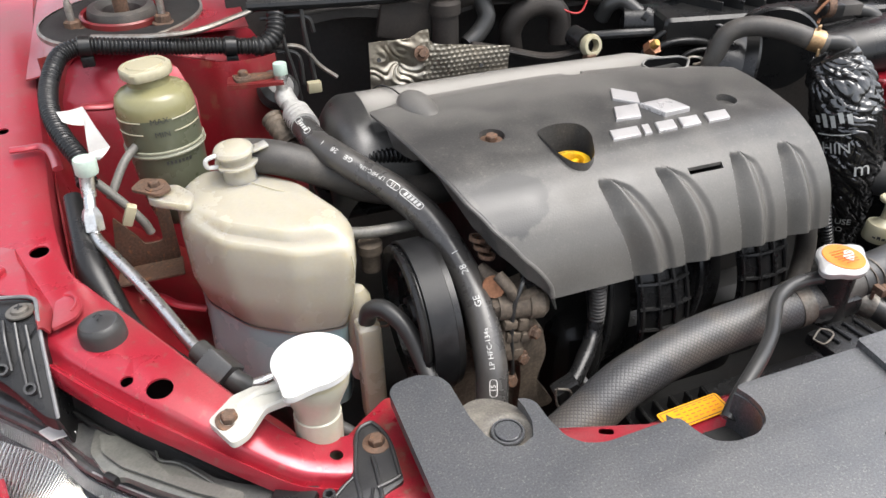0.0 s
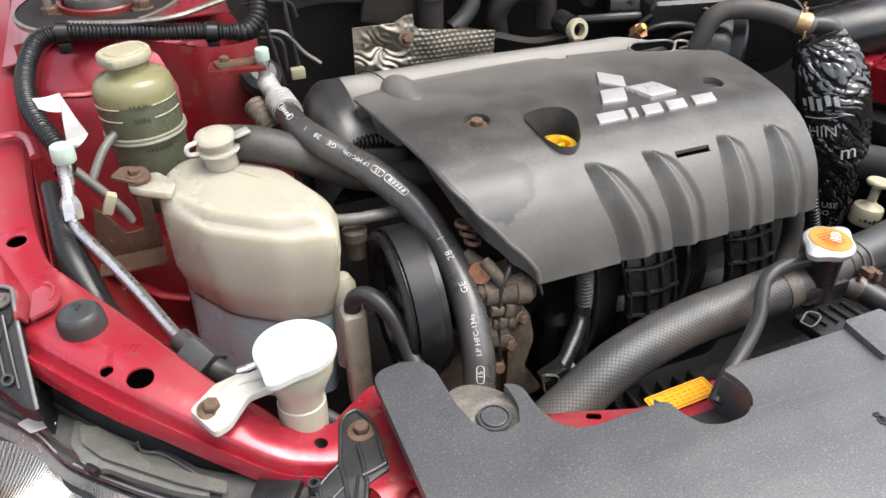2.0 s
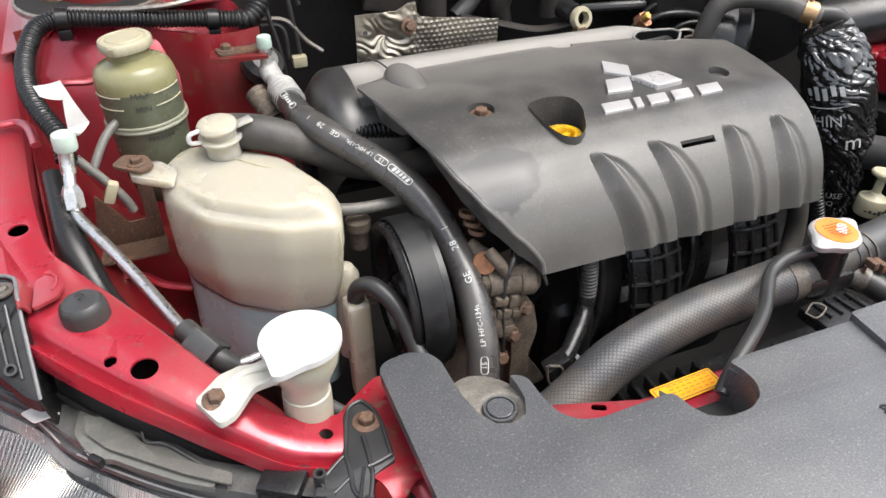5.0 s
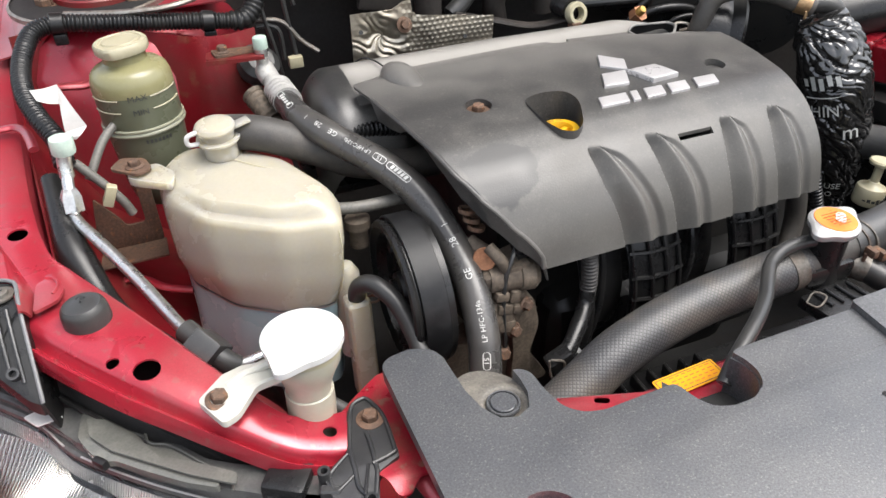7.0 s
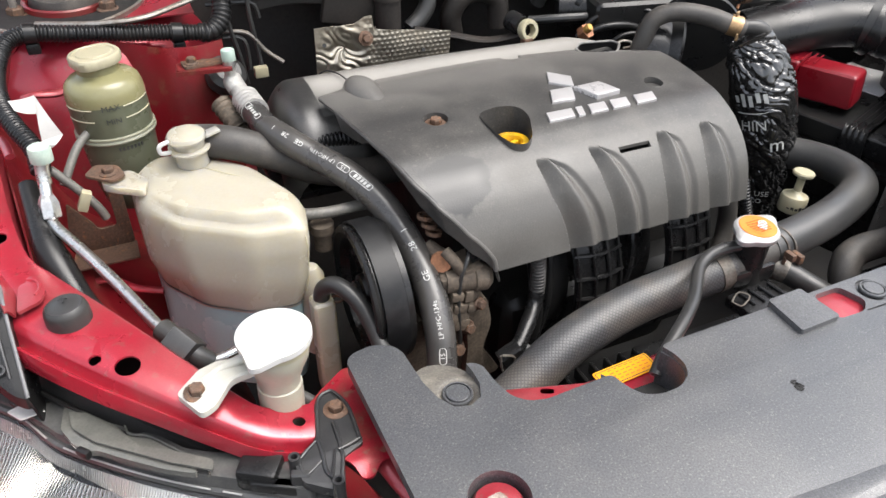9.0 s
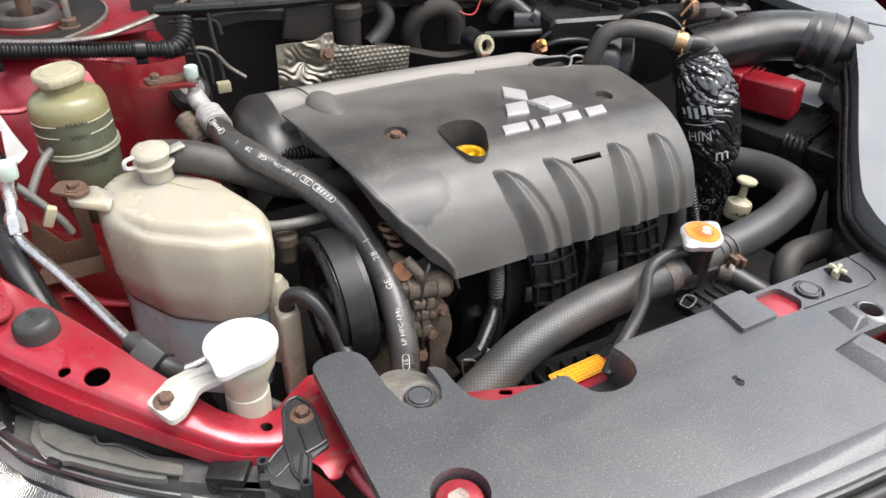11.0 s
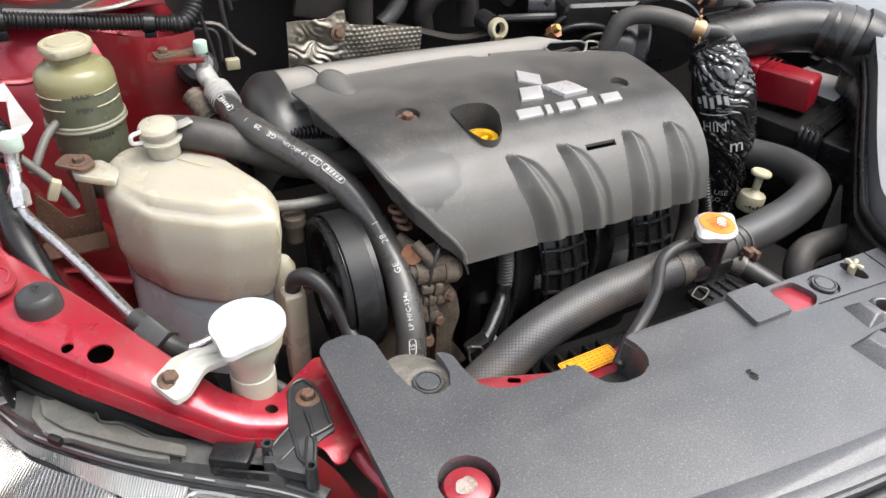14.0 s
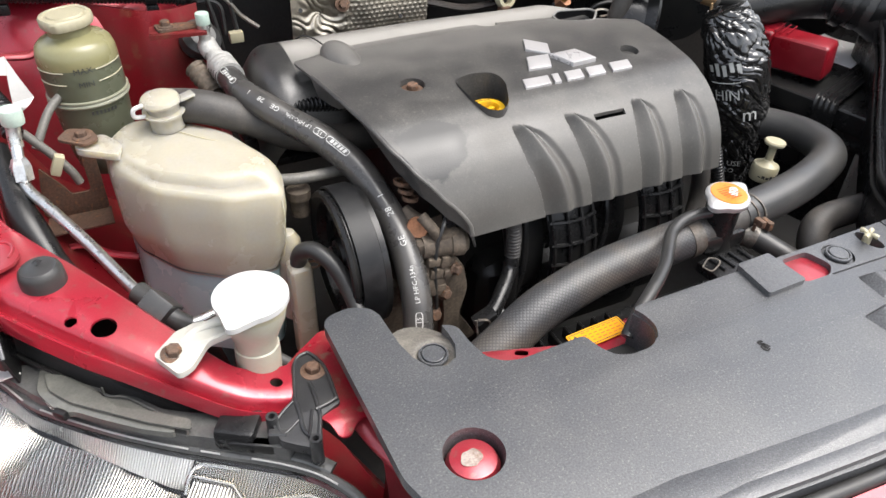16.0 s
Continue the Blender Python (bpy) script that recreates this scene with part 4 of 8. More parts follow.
def bank_at(u, v):
    x = 0.186 + 0.468 * u
    y, z = 0.0, 0.0
    for d in (-0.05, -0.025, 0.0, 0.025, 0.05):
        w = max(0.0, min(1.0, v + d))
        y += lerp_table([(a, b) for a, b, c in BANK], w) / 5
        z += lerp_table([(a, c) for a, b, c in BANK], w) / 5
    end = max(0.0, (0.226 - x) / 0.040)
    far = smoothstep(0.28, 0.32, x)
    y = y + far * 0.030 * (1 - smoothstep(0.0, 0.45, v)) - 0.012 * smoothstep(0.40, 0.60, x) * v - 0.060 * smoothstep(0.595, 0.654, x) * v
    z -= 0.0045 * far * (1 - smoothstep(0.40, 0.60, v)) + 0.012 * smoothstep(0.625, 0.654, x) ** 2
    return Vector((x, y + 0.020 * end * (0.5 - v), z - 0.0035 - 0.055 * end ** 2.2))


# only the top is painted pale, for sheen and dust; other faces stay black
part("shell", cut(sheet(lambda u, v: bank_at(0.12 + 0.88 * u, 0.27 + 0.73 * v), 110, 44, 0.004), joined(plate(OPENING, 0.93, 0.12), plate(circle(0.4916, 0.789, 0.0115, 20), 0.93, 0.12))), COVER, hc, "pale top, dust with painted sheen", 60)
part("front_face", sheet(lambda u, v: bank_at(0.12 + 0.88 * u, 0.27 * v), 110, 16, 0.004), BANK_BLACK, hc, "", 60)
part("end_face", sheet(lambda u, v: bank_at(0.12 * u, v), 16, 60, 0.004), BANK_BLACK, hc, "black end face", 60)
part("flange", box((0.236, 0.815, 0.772), (0.115, 0.135, 0.010), bev=0.003), BLACK, hc)
eng = thing("engine_block", (0.46, 0.68, 0.5), "near-black engine block below the cover", "engine")
# block and head take DARK, their shade included
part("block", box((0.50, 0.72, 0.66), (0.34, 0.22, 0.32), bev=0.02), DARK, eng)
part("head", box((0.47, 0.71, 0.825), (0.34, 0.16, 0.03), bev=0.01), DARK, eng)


# ---- coolant expansion tank ----
# plan corners of the tank, from the bottom up: height, then nine corners
TANK_PLANS = [
    (0.610, [(0.034, 0.760), (0.034, 0.708), (0.070, 0.662), (0.112, 0.634), (0.158, 0.628), (0.172, 0.662), (0.150, 0.725), (0.102, 0.780), (0.046, 0.780)]),
    (0.660, [(0.031, 0.763), (0.031, 0.709), (0.067, 0.658), (0.111, 0.629), (0.160, 0.623), (0.175, 0.662), (0.153, 0.728), (0.104, 0.783), (0.045, 0.783)]),
    (0.724, [(0.030, 0.765), (0.0363, 0.7115), (0.0716, 0.6544), (0.1137, 0.6241), (0.1632, 0.6177), (0.178, 0.662), (0.155, 0.730), (0.105, 0.785), (0.045, 0.785)]),
    (0.755, [(0.0265, 0.765), (0.0275, 0.712), (0.066, 0.654), (0.118, 0.620), (0.171, 0.6135), (0.185, 0.662), (0.161, 0.730), (0.108, 0.790), (0.045, 0.791)]),
    (0.795, [(0.0250, 0.766), (0.0265, 0.722), (0.060, 0.667), (0.123, 0.621), (0.1775, 0.6135), (0.188, 0.662), (0.162, 0.731), (0.109, 0.791), (0.045, 0.793)]),
    (0.812, [(0.0255, 0.767), (0.0280, 0.724), (0.062, 0.670), (0.125, 0.6255), (0.1775, 0.6165), (0.1875, 0.662), (0.162, 0.731), (0.109, 0.791), (0.046, 0.793)])]


def tank_ring(z):
    for (a, p), (b, q) in zip(TANK_PLANS, TANK_PLANS[1:]):
        if z <= b:
            break
    f = max(0.0, min(1.0, (z - a) / (b - a)))
    return rounded([tuple(Vector(c).lerp(Vector(d), f)) for c, d in zip(p, q)], 0.0125, 6)


def tank_wall(heights, grow=0.0, roof=False, floor_=False):
    """The tank's wall ring by ring; the roof rises in a step to the filler neck."""
    bm = bmesh.new()
    rings = []
    for z in heights:
        mid = Vector((0.105, 0.705))
        rings.append([bm.verts.new((*(Vector(p) + (Vector(p) - mid).normalized() * grow), z)) for p in tank_ring(z)])
    if roof:
        base, mid = [Vector(p) for p in tank_ring(0.812)], Vector((0.0935, 0.750))
        stepped = [(0.0, 0.8120), (0.012, 0.8158), (0.035, 0.8182), (0.065, 0.8192), (0.105, 0.8196), (0.135, 0.8205), (0.155, 0.8235), (0.175, 0.8275), (0.20, 0.8300), (0.26, 0.8318), (0.42, 0.8340), (0.62, 0.8372), (0.80, 0.8392)]
        smooth = [(0.0, 0.8120), (0.03, 0.8185), (0.07, 0.8235), (0.13, 0.8280), (0.22, 0.8320), (0.42, 0.8355), (0.62, 0.8378), (0.80, 0.8392)]
        for inset, zs in stepped[1:]:
            ring = []
            for p in base:
                q = p.lerp(mid, inset)
                w = smoothstep(0.735, 0.672, p.y) * smoothstep(0.030, 0.052, p.x) * smoothstep(0.186, 0.160, p.x)
                z = lerp_table(smooth, inset) * (1 - w) + zs * w
                z += 0.006 * smoothstep(0.72, 0.78, p.y) * smoothstep(0.10, 0.05, p.x) * math.sin(math.pi * min(1, inset * 1.25))
                ring.append(bm.verts.new((q.x, q.y, z)))
            rings.append(ring)
    for a, b in zip(rings, rings[1:]):
        for i in range(len(a)):
            j = (i + 1) % len(a)
            bm.faces.new((a[i], a[j], b[j], b[i]))
    if roof:
        bm.faces.new(rings[-1])
    if floor_:
        bm.faces.new(rings[0])
    return bm


tank = thing("coolant_tank", (0.11, 0.70, 0.655), "milky plastic coolant tank, yellowed, partly filled", "coolant tank")
part("upper_shell", tank_wall([0.725, 0.735, 0.745, 0.755, 0.765, 0.775, 0.785, 0.795, 0.803, 0.812], 0.0, True), TANK, tank, "", 28)
TANK_LOW = plastic_milky("tank_plastic_with_coolant", (0.25, 0.385, 0.405), 0.3, 0.28, (0.33, 0.39, 0.385), 1.2)
part("lower_shell", tank_wall([0.610, 0.63, 0.66, 0.69, 0.7235], 0.0, False, True), TANK_LOW, tank, "greyer lower half holding the coolant", 60)
part("weld_seam", tank_wall([0.7228, 0.7236, 0.7248, 0.7256], 0.0016), TANK, tank)
part("mould_line", tube([(0.103, 0.736, 0.8400), (0.122, 0.716, 0.8385), (0.140, 0.705, 0.8355), (0.154, 0.690, 0.8325), (0.168, 0.655, 0.8245), (0.1735, 0.634, 0.8175), (0.1745, 0.6165, 0.803), (0.1735, 0.6130, 0.780), (0.1715, 0.6125, 0.760), (0.168, 0.6135, 0.742)], 0.0007, 90, 6), CREAM, tank, "fine mould line")
part("neck", lathe([(0.022, -0.018), (0.0175, -0.013), (0.0165, -0.010), (0.0165, 0.007), (0.0215, 0.0075), (0.0215, 0.010), (0.0165, 0.0105), (0.0165, 0.018), (0.013, 0.018)], (0.0935, 0.752, 0.8505), (-0.04, -0.05, 1), 36), TANK, tank)
lid = lathe([(0.0165, 0.0), (0.0200, 0.0), (0.0205, 0.0025), (0.0185, 0.006), (0.012, 0.009), (0.004, 0.0095), (0, 0.0095)], (0.092, 0.752, 0.869), (-0.04, -0.05, 1), 40)
box((0.117, 0.751, 0.8715), (0.018, 0.013, 0.003), Matrix.Rotation(radians(12), 3, "Z") @ Matrix.Rotation(radians(-10), 3, "Y"), 0.0014, 2, lid)
part("cap", lid, TANK, tank, "pale snap cap with a lifting tab")
part("strap", tube([(0.074, 0.745, 0.872), (0.064, 0.742, 0.870), (0.064, 0.742, 0.862), (0.074, 0.746, 0.859)], 0.0024, 16, 8), WHITE, tank)
ear = plate(rounded([(0.046, 0.742), (0.040, 0.720), (0.010, 0.742), (0.000, 0.752), (0.006, 0.766), (0.030, 0.772)], 0.008), 0.836, 0.008, [circle(0.012, 0.756, 0.005, 14)], 0.002)
part("mounting_ear", ear, TANK, tank)
part("side_lobe", lathe([(0, 0.012), (0.008, 0.010), (0.0135, 0.0), (0.0145, -0.03), (0.0145, -0.10), (0, -0.10)], (0.178, 0.632, 0.748), (0, 0.02, 1), 24), TANK, tank)
part("riser_tube", box((0.1800, 0.6035, 0.672), (0.024, 0.026, 0.130), bev=0.007, seg=3), TANK, tank, "flat milky riser tube at the side")

ohose = thing("overflow_hose", (0.19, 0.58, 0.72), "black rubber overflow hose with a wire clip", "hose")
part("hose", tube([(0.1800, 0.604, 0.722), (0.1805, 0.603, 0.742), (0.184, 0.597, 0.755), (0.194, 0.586, 0.761), (0.207, 0.566, 0.752), (0.214, 0.546, 0.735), (0.217, 0.522, 0.715), (0.218, 0.505, 0.690)], 0.0088, 50, 16), RUBBER, ohose)
clipb = tube([(0.187, 0.597, 0.733), (0.196, 0.592, 0.735), (0.199, 0.590, 0.740), (0.194, 0.592, 0.743), (0.189, 0.596, 0.741), (0.197, 0.590, 0.745), (0.203, 0.587, 0.743)], 0.0012, 30, 6)
part("wire_clip", clipb, RUST, ohose)

# ---- power steering reservoir ----
ps = thing("fluid_reservoir", (0.027, 0.84, 0.775), "olive plastic steering fluid bottle with a cream cap", "fluid bottle")
C = (0.0275, 0.84, 0.853)
AX = (-0.03, 0.02, 1)
LEAN_M = Matrix.Translation(C) @ Vector((0, 0, 1)).rotation_difference(Vector(AX)).to_matrix().to_4x4() @ Matrix.Translation((-C[0], -C[1], -C[2]))
part("lower_body", lathe([(0, -0.0880), (0.026, -0.0880), (0.031, -0.0800), (0.0345, -0.0600), (0.0365, -0.0250), (0.0375, -0.0020), (0.0385, 0.0020), (0.0385, 0.0400)], C, AX, 48, shape=lambda a, r, h: r * 1.05), OLIVE_DARK, ps, "dark green lower body full of fluid", 50)
part("upper_body", lathe([(0.0385, 0.0400), (0.0386, 0.0440), (0.0382, 0.0500), (0.0360, 0.0580), (0.0310, 0.0630), (0.0240, 0.0655), (0.0205, 0.0680), (0.0200, 0.0760), (0, 0.0760)], C, AX, 48, shape=lambda a, r, h: r * 1.05), OLIVE, ps, "yellowed translucent upper body", 50)
RESRING = plastic_milky("greyed_plastic", (0.20, 0.20, 0.145), 0.15, 0.32, (0.15, 0.145, 0.10))
part("weld_ring", lathe([(0.0380, -0.0020), (0.0402, -0.0012), (0.0408, 0.0004), (0.0402, 0.0022), (0.0394, 0.0030), (0.0404, 0.0040), (0.0404, 0.0056), (0.0383, 0.0066)], C, AX, 48, shape=lambda a, r, h: r * 1.05), RESRING, ps)
for h in (0.879, 0.892):
    for lo_a, hi_a in ((190, 250), (290, 345)):
        arc = tube([(C[0] + 0.0408 * math.cos(radians(a)), C[1] + 0.0408 * math.sin(radians(a)), h) for a in range(lo_a, hi_a, 6)], 0.0007, 40, 6)
        bmesh.ops.transform(arc, matrix=LEAN_M, verts=arc.verts)
        part("level_line", arc, CREAM, ps)
capb = lathe([(0, 0.0720), (0.0205, 0.0720), (0.0210, 0.0760), (0.0252, 0.0768), (0.0262, 0.0790), (0.0262, 0.0850), (0.0248, 0.0872), (0.0215, 0.0875), (0.0205, 0.0862), (0.0185, 0.0862), (0.0175, 0.0880), (0, 0.0885)], C, AX, 72,
             shape=lambda a, r, h: r * (1 + (0.17 * max(0, math.cos(a - 0.2)) ** 14 + 0.13 * max(0, math.cos(a - 3.3)) ** 14 + 0.012 * math.cos(24 * a) if r > 0.0245 else 0)))
part("cap", capb, CREAM, ps, "cream ribbed screw cap")


def text_mesh(words, size):
    cu = bpy.data.curves.new("words", "FONT")
    cu.body, cu.size, cu.align_x, cu.align_y = words, size, "CENTER", "CENTER"
    cu.resolution_u = 2
    ob = new("words", cu)
    bpy.context.view_layer.update()
    me = bpy.data.meshes.new_from_object(ob.evaluated_get(bpy.context.evaluated_depsgraph_get()))
    bpy.data.objects.remove(ob)
    bm = bmesh.new()
    bm.from_mesh(me)
    bpy.data.meshes.remove(me)
    bpy.data.curves.remove(cu)
    return bm


def bottle_words(words, angle, h, size):
    bm = text_mesh(words, size)
    for v in bm.verts:
        a = radians(angle) + v.co.x / 0.039
        v.co = Vector((C[0] + 0.0411 * math.cos(a), C[1] + 0.0411 * math.sin(a), h + v.co.y))
    bmesh.ops.transform(bm, matrix=LEAN_M, verts=bm.verts)
    return bm


cw = text_mesh("ENGINE OIL", 0.0052)
bmesh.ops.subdivide_edges(cw, edges=[e for e in cw.edges if e.calc_length() > 0.001], cuts=1)
for v in cw.verts:
    a = radians(100) - v.co.x / 0.0155
    r = 0.0155 + v.co.y
    v.co = Vector((CAPC[0] + r * math.cos(a), CAPC[1] + r * math.sin(a), CAPC[2] + 0.0127))
part("marking", cw, INK, cap)
part("marking", bottle_words("MAX", 272, 0.8925, 0.0085), INK, ps)
part("marking", bottle_words("MIN", 272, 0.8780, 0.0085), INK, ps)
bars = bmesh.new()
for k in range(7):
    a = radians(268 + 6 * k)
    box((C[0] + 0.0395 * math.cos(a), C[1] + 0.0395 * math.sin(a), 0.846), (0.0022, 0.0006, 0.004), Matrix.Rotation(a + math.pi / 2, 3, "Z"), into=bars)
part("marking", bars, INK, ps)
brk = thing("bottle_bracket", (0.0, 0.80, 0.74), "rusty stamped steel bracket below the fluid bottle", "bracket")
bp = bmesh.new()
out = rounded([(-0.042, 0.795), (-0.052, 0.735), (-0.030, 0.722), (0.004, 0.720), (0.016, 0.730), (0.016, 0.800), (0.002, 0.800), (0.002, 0.755), (-0.018, 0.755), (-0.022, 0.765)], 0.005, 4)
bp = plate(out, 0, 0.003, (), 0.0006)
bmesh.ops.transform(bp, matrix=Matrix.Translation((0, 0.80, 0)) @ Matrix.Rotation(radians(90), 4, "X"), verts=bp.verts)
part("plate", bp, RUST, brk)
part("shelf", box((-0.02, 0.785, 0.728), (0.075, 0.035, 0.003), bev=0.001), RUST, brk)
part("lug", plate(rounded([(-0.014, 0.765), (0.012, 0.742), (0.026, 0.752), (0.020, 0.775), (-0.002, 0.785)], 0.006), 0.842, 0.003, (), 0.0008), RUST, brk, "orange rusted steel lug")
hex_bolt("bolt", (0.010, 0.760, 0.842), (0, 0, 1), 0.010, RUST, brk, 1.6)

# ---- washer filler ----
WASHER = plastic_milky("milky_washer_plastic", (0.33, 0.315, 0.25), 0.2, 0.38, (0.31, 0.285, 0.20))
wf = thing("washer_filler", (0.10, 0.442, 0.77), "white plastic washer filler neck with closed lid", "washer filler")
lidp = [(0.105 + 0.0295 * math.cos(radians(a)), 0.4505 + 0.0295 * math.sin(radians(a))) for a in range(-95, 206, 9)] + [(0.0785, 0.4285), (0.0790, 0.4185), (0.0850, 0.4165)]
part("lid", plate(rounded(lidp, 0.004, 3), 0.842, 0.005, (), 0.0018, 3), WHITE, wf, "flat white snap lid")
part("lid_rim", lathe([(0.0255, -0.008), (0.0270, -0.0075), (0.0275, 0.0), (0.0255, 0.0)], (0.105, 0.4505, 0.837), seg=48), CREAM, wf)
part("neck", lathe([(0.0262, -0.008), (0.0255, -0.016), (0.0205, -0.028), (0.0172, -0.038), (0.0165, -0.048)], (0.105, 0.4495, 0.838), (0.05, 0.06, 1), 40), WASHER, wf)
part("collar", lathe([(0.0165, 0.0), (0.0180, -0.001), (0.0183, -0.012), (0.0178, -0.03), (0.0178, -0.20)], (0.1030, 0.447, 0.794), (0.03, 0.04, 1), 40), WASHER, wf)
arm = plate(rounded([(0.096, 0.464), (0.072, 0.462), (0.060, 0.470), (0.046, 0.468), (0.026, 0.448), (0.040, 0.420), (0.050, 0.424), (0.066, 0.441), (0.094, 0.436)], 0.004, 4), 0.812, 0.0055, [], 0.0015, 2,
            fall=lambda x, y: 0.811 + 0.012 * smoothstep(0.05, 0.09, x))
WASHER_ARM = plastic_milky("white_fixing_plastic", (0.40, 0.39, 0.345), 0.15, 0.4, (0.45, 0.42, 0.34))
part("arm", arm, WASHER_ARM, wf, "white fixing arm")
part("arm_rib", tube([(0.048, 0.452, 0.812), (0.062, 0.456, 0.816), (0.080, 0.452, 0.823)], 0.0035, 16, 10), WASHER_ARM, wf)
hex_bolt("bolt", (0.0405, 0.443, 0.811), (0.1, -0.1, 1), 0.0105, RUST, wf, 1.65, "rusty hexagon bolt with washer")
part("link_hose", tube([(0.118, 0.452, 0.766), (0.130, 0.445, 0.757), (0.142, 0.436, 0.750)], 0.0055, 16, 12), RUBBER_DUSTY, wf)

# ---- air conditioning hose ----
AC = [(0.170, 0.837, 0.8578), (0.174, 0.797, 0.8616), (0.181, 0.760, 0.8623), (0.199, 0.728, 0.8566), (0.219, 0.706, 0.8460), (0.237, 0.682, 0.8387), (0.254, 0.658, 0.8277), (0.267, 0.634, 0.8153),
      (0.277, 0.612, 0.7960), (0.282, 0.585, 0.7795), (0.284, 0.560, 0.7625), (0.283, 0.535, 0.7420), (0.279, 0.512, 0.7180), (0.272, 0.495, 0.6900), (0.265, 0.485, 0.6600)]
ac = thing("refrigerant_hose", (0.23, 0.68, 0.70), "thick black refrigerant hose with aluminium fitting and printed marks", "hose")
AC = [(x - 0.0045 + 0.0055 * smoothstep(0.72, 0.83, y), y + 0.006 * smoothstep(0.70, 0.80, y), z - 0.003) for x, y, z in AC]


def AC_R(share):
    """The hose swells from the ferrule to its middle."""
    return 0.0142 + 0.0013 * smoothstep(0.10, 0.50, share)



AC_RUBBER = mat("smooth_hose_rubber", (0.042, 0.040, 0.038), 0.30, 0, 0.12, (0.066, 0.060, 0.053), 0.7, 20, 900, 0.1, spec=0.55)
part("hose", tube(AC, lambda s, u: AC_R(u), 140, 24), AC_RUBBER, ac)
crimp = [(0.1660, 0.880, 0.872), (0.1690, 0.866, 0.865), (0.1720, 0.848, 0.8600), (0.1740, 0.826, 0.8590), (0.1750, 0.806, 0.8590)]
DULL_ALU = mat("dull_aluminium", (0.42, 0.41, 0.385), 0.42, 0.35, 0.15, (0.26, 0.25, 0.23), 0.6, 70, 500, 0.2, speck=(0.14, 0.12, 0.11), speck_amount=0.4, speck_scale=160)
part("crimp", tube(crimp, lambda s, u: 0.0105 + 0.0052 * smoothstep(0.40, 0.5, u) + 0.0006 * math.cos(u * 50) * smoothstep(0.4, 0.5, u), 60, 24), DULL_ALU, ac, "crimped aluminium ferrule")
part("fitting", tube([(0.1645, 0.874, 0.889), (0.1645, 0.876, 0.880), (0.1645, 0.874, 0.870), (0.1680, 0.864, 0.8640)], lambda s, u: 0.0070 + 0.0034 * smoothstep(0.3, 0.6, u), 20, 20), DULL_ALU, ac)
part("valve_stem", lathe([(0.0062, -0.012), (0.0062, -0.004), (0.0082, -0.0035), (0.0082, 0.001), (0.006, 0.001)], (0.165, 0.874, 0.897), seg=24), ALU, ac)
part("valve_cap", lathe([(0.0074, 0.0), (0.0079, 0.001), (0.0079, 0.012), (0.0073, 0.0135), (0, 0.0135)], (0.165, 0.874, 0.897), seg=28, shape=lambda a, r, h: r * (1 + 0.02 * math.cos(14 * a))), GREEN, ac, "pale green dust cap")


def along(line_pts, radius, bm, at, angle, n=400):
    """Wraps flat marks round a hose: x runs along it, y round it."""
    fr = frames(spline(line_pts, n))
    total = fr[-1][1]
    for v in bm.verts:
        s = at + v.co.x
        k = max(0, min(n, round(s / total * n)))
        p, s0, t, side, up = fr[k]
        r = radius(s0 / total) if callable(radius) else radius
        a = radians(angle) + v.co.y / r
        v.co = p + t * (s - s0) + (side * math.cos(a) + up * math.sin(a)) * (r + 0.00025)
    return bm


def hose_words(words, size, at, flip=False):
    bm = text_mesh(words, size)
    bmesh.ops.subdivide_edges(bm, edges=[e for e in bm.edges if e.calc_length() > 0.004], cuts=1)
    if flip:
        bmesh.ops.rotate(bm, verts=bm.verts, matrix=Matrix.Rotation(math.pi, 3, "Z"))
    return along(AC, AC_R, bm, at, 62)


for words, size, at in (("1", 0.0075, 0.101), ("28", 0.0075, 0.117), ("GE", 0.0075, 0.1325), ("LP HFC-134a", 0.0062, 0.163), ("15", 0.0062, 0.190),
                        ("1", 0.0095, 0.283), ("28", 0.0095, 0.303), ("GE", 0.0090, 0.336), ("LP HFC-134a", 0.0068, 0.380), ("15", 0.0065, 0.414)):
    part("marking", hose_words(words, size, at, True), PRINT, ac)


def pill(length, width, filled=True):
    """A flat rounded frame with plain bars inside."""
    bm = bmesh.new()
    o = rounded([(-length / 2, -width / 2), (length / 2, -width / 2), (length / 2, width / 2), (-length / 2, width / 2)], width / 2, 6)
    i = [(x * 0.96, y * 0.78) for x, y in o]
    vo, vi = [bm.verts.new((*p, 0)) for p in o], [bm.verts.new((*p, 0)) for p in i]
    for k in range(len(o)):
        j = (k + 1) % len(o)
        bm.faces.new((vo[k], vo[j], vi[j], vi[k]))
    for k in range(5 if filled else 0):
        a = -length * 0.34 + k * length * 0.15
        q = [bm.verts.new(p) for p in ((a, -width * 0.28, 0), (a + length * 0.10, -width * 0.28, 0), (a + length * 0.13, width * 0.28, 0), (a + length * 0.03, width * 0.28, 0))]
        bm.faces.new(q)
    return bm


for at, length in ((0.058, 0.040), (0.214, 0.030), (0.190, 0.014), (0.414, 0.015)):
    part("marking", along(AC, AC_R, pill(length, 0.0075, length > 0.02), at, 62), PRINT, ac)

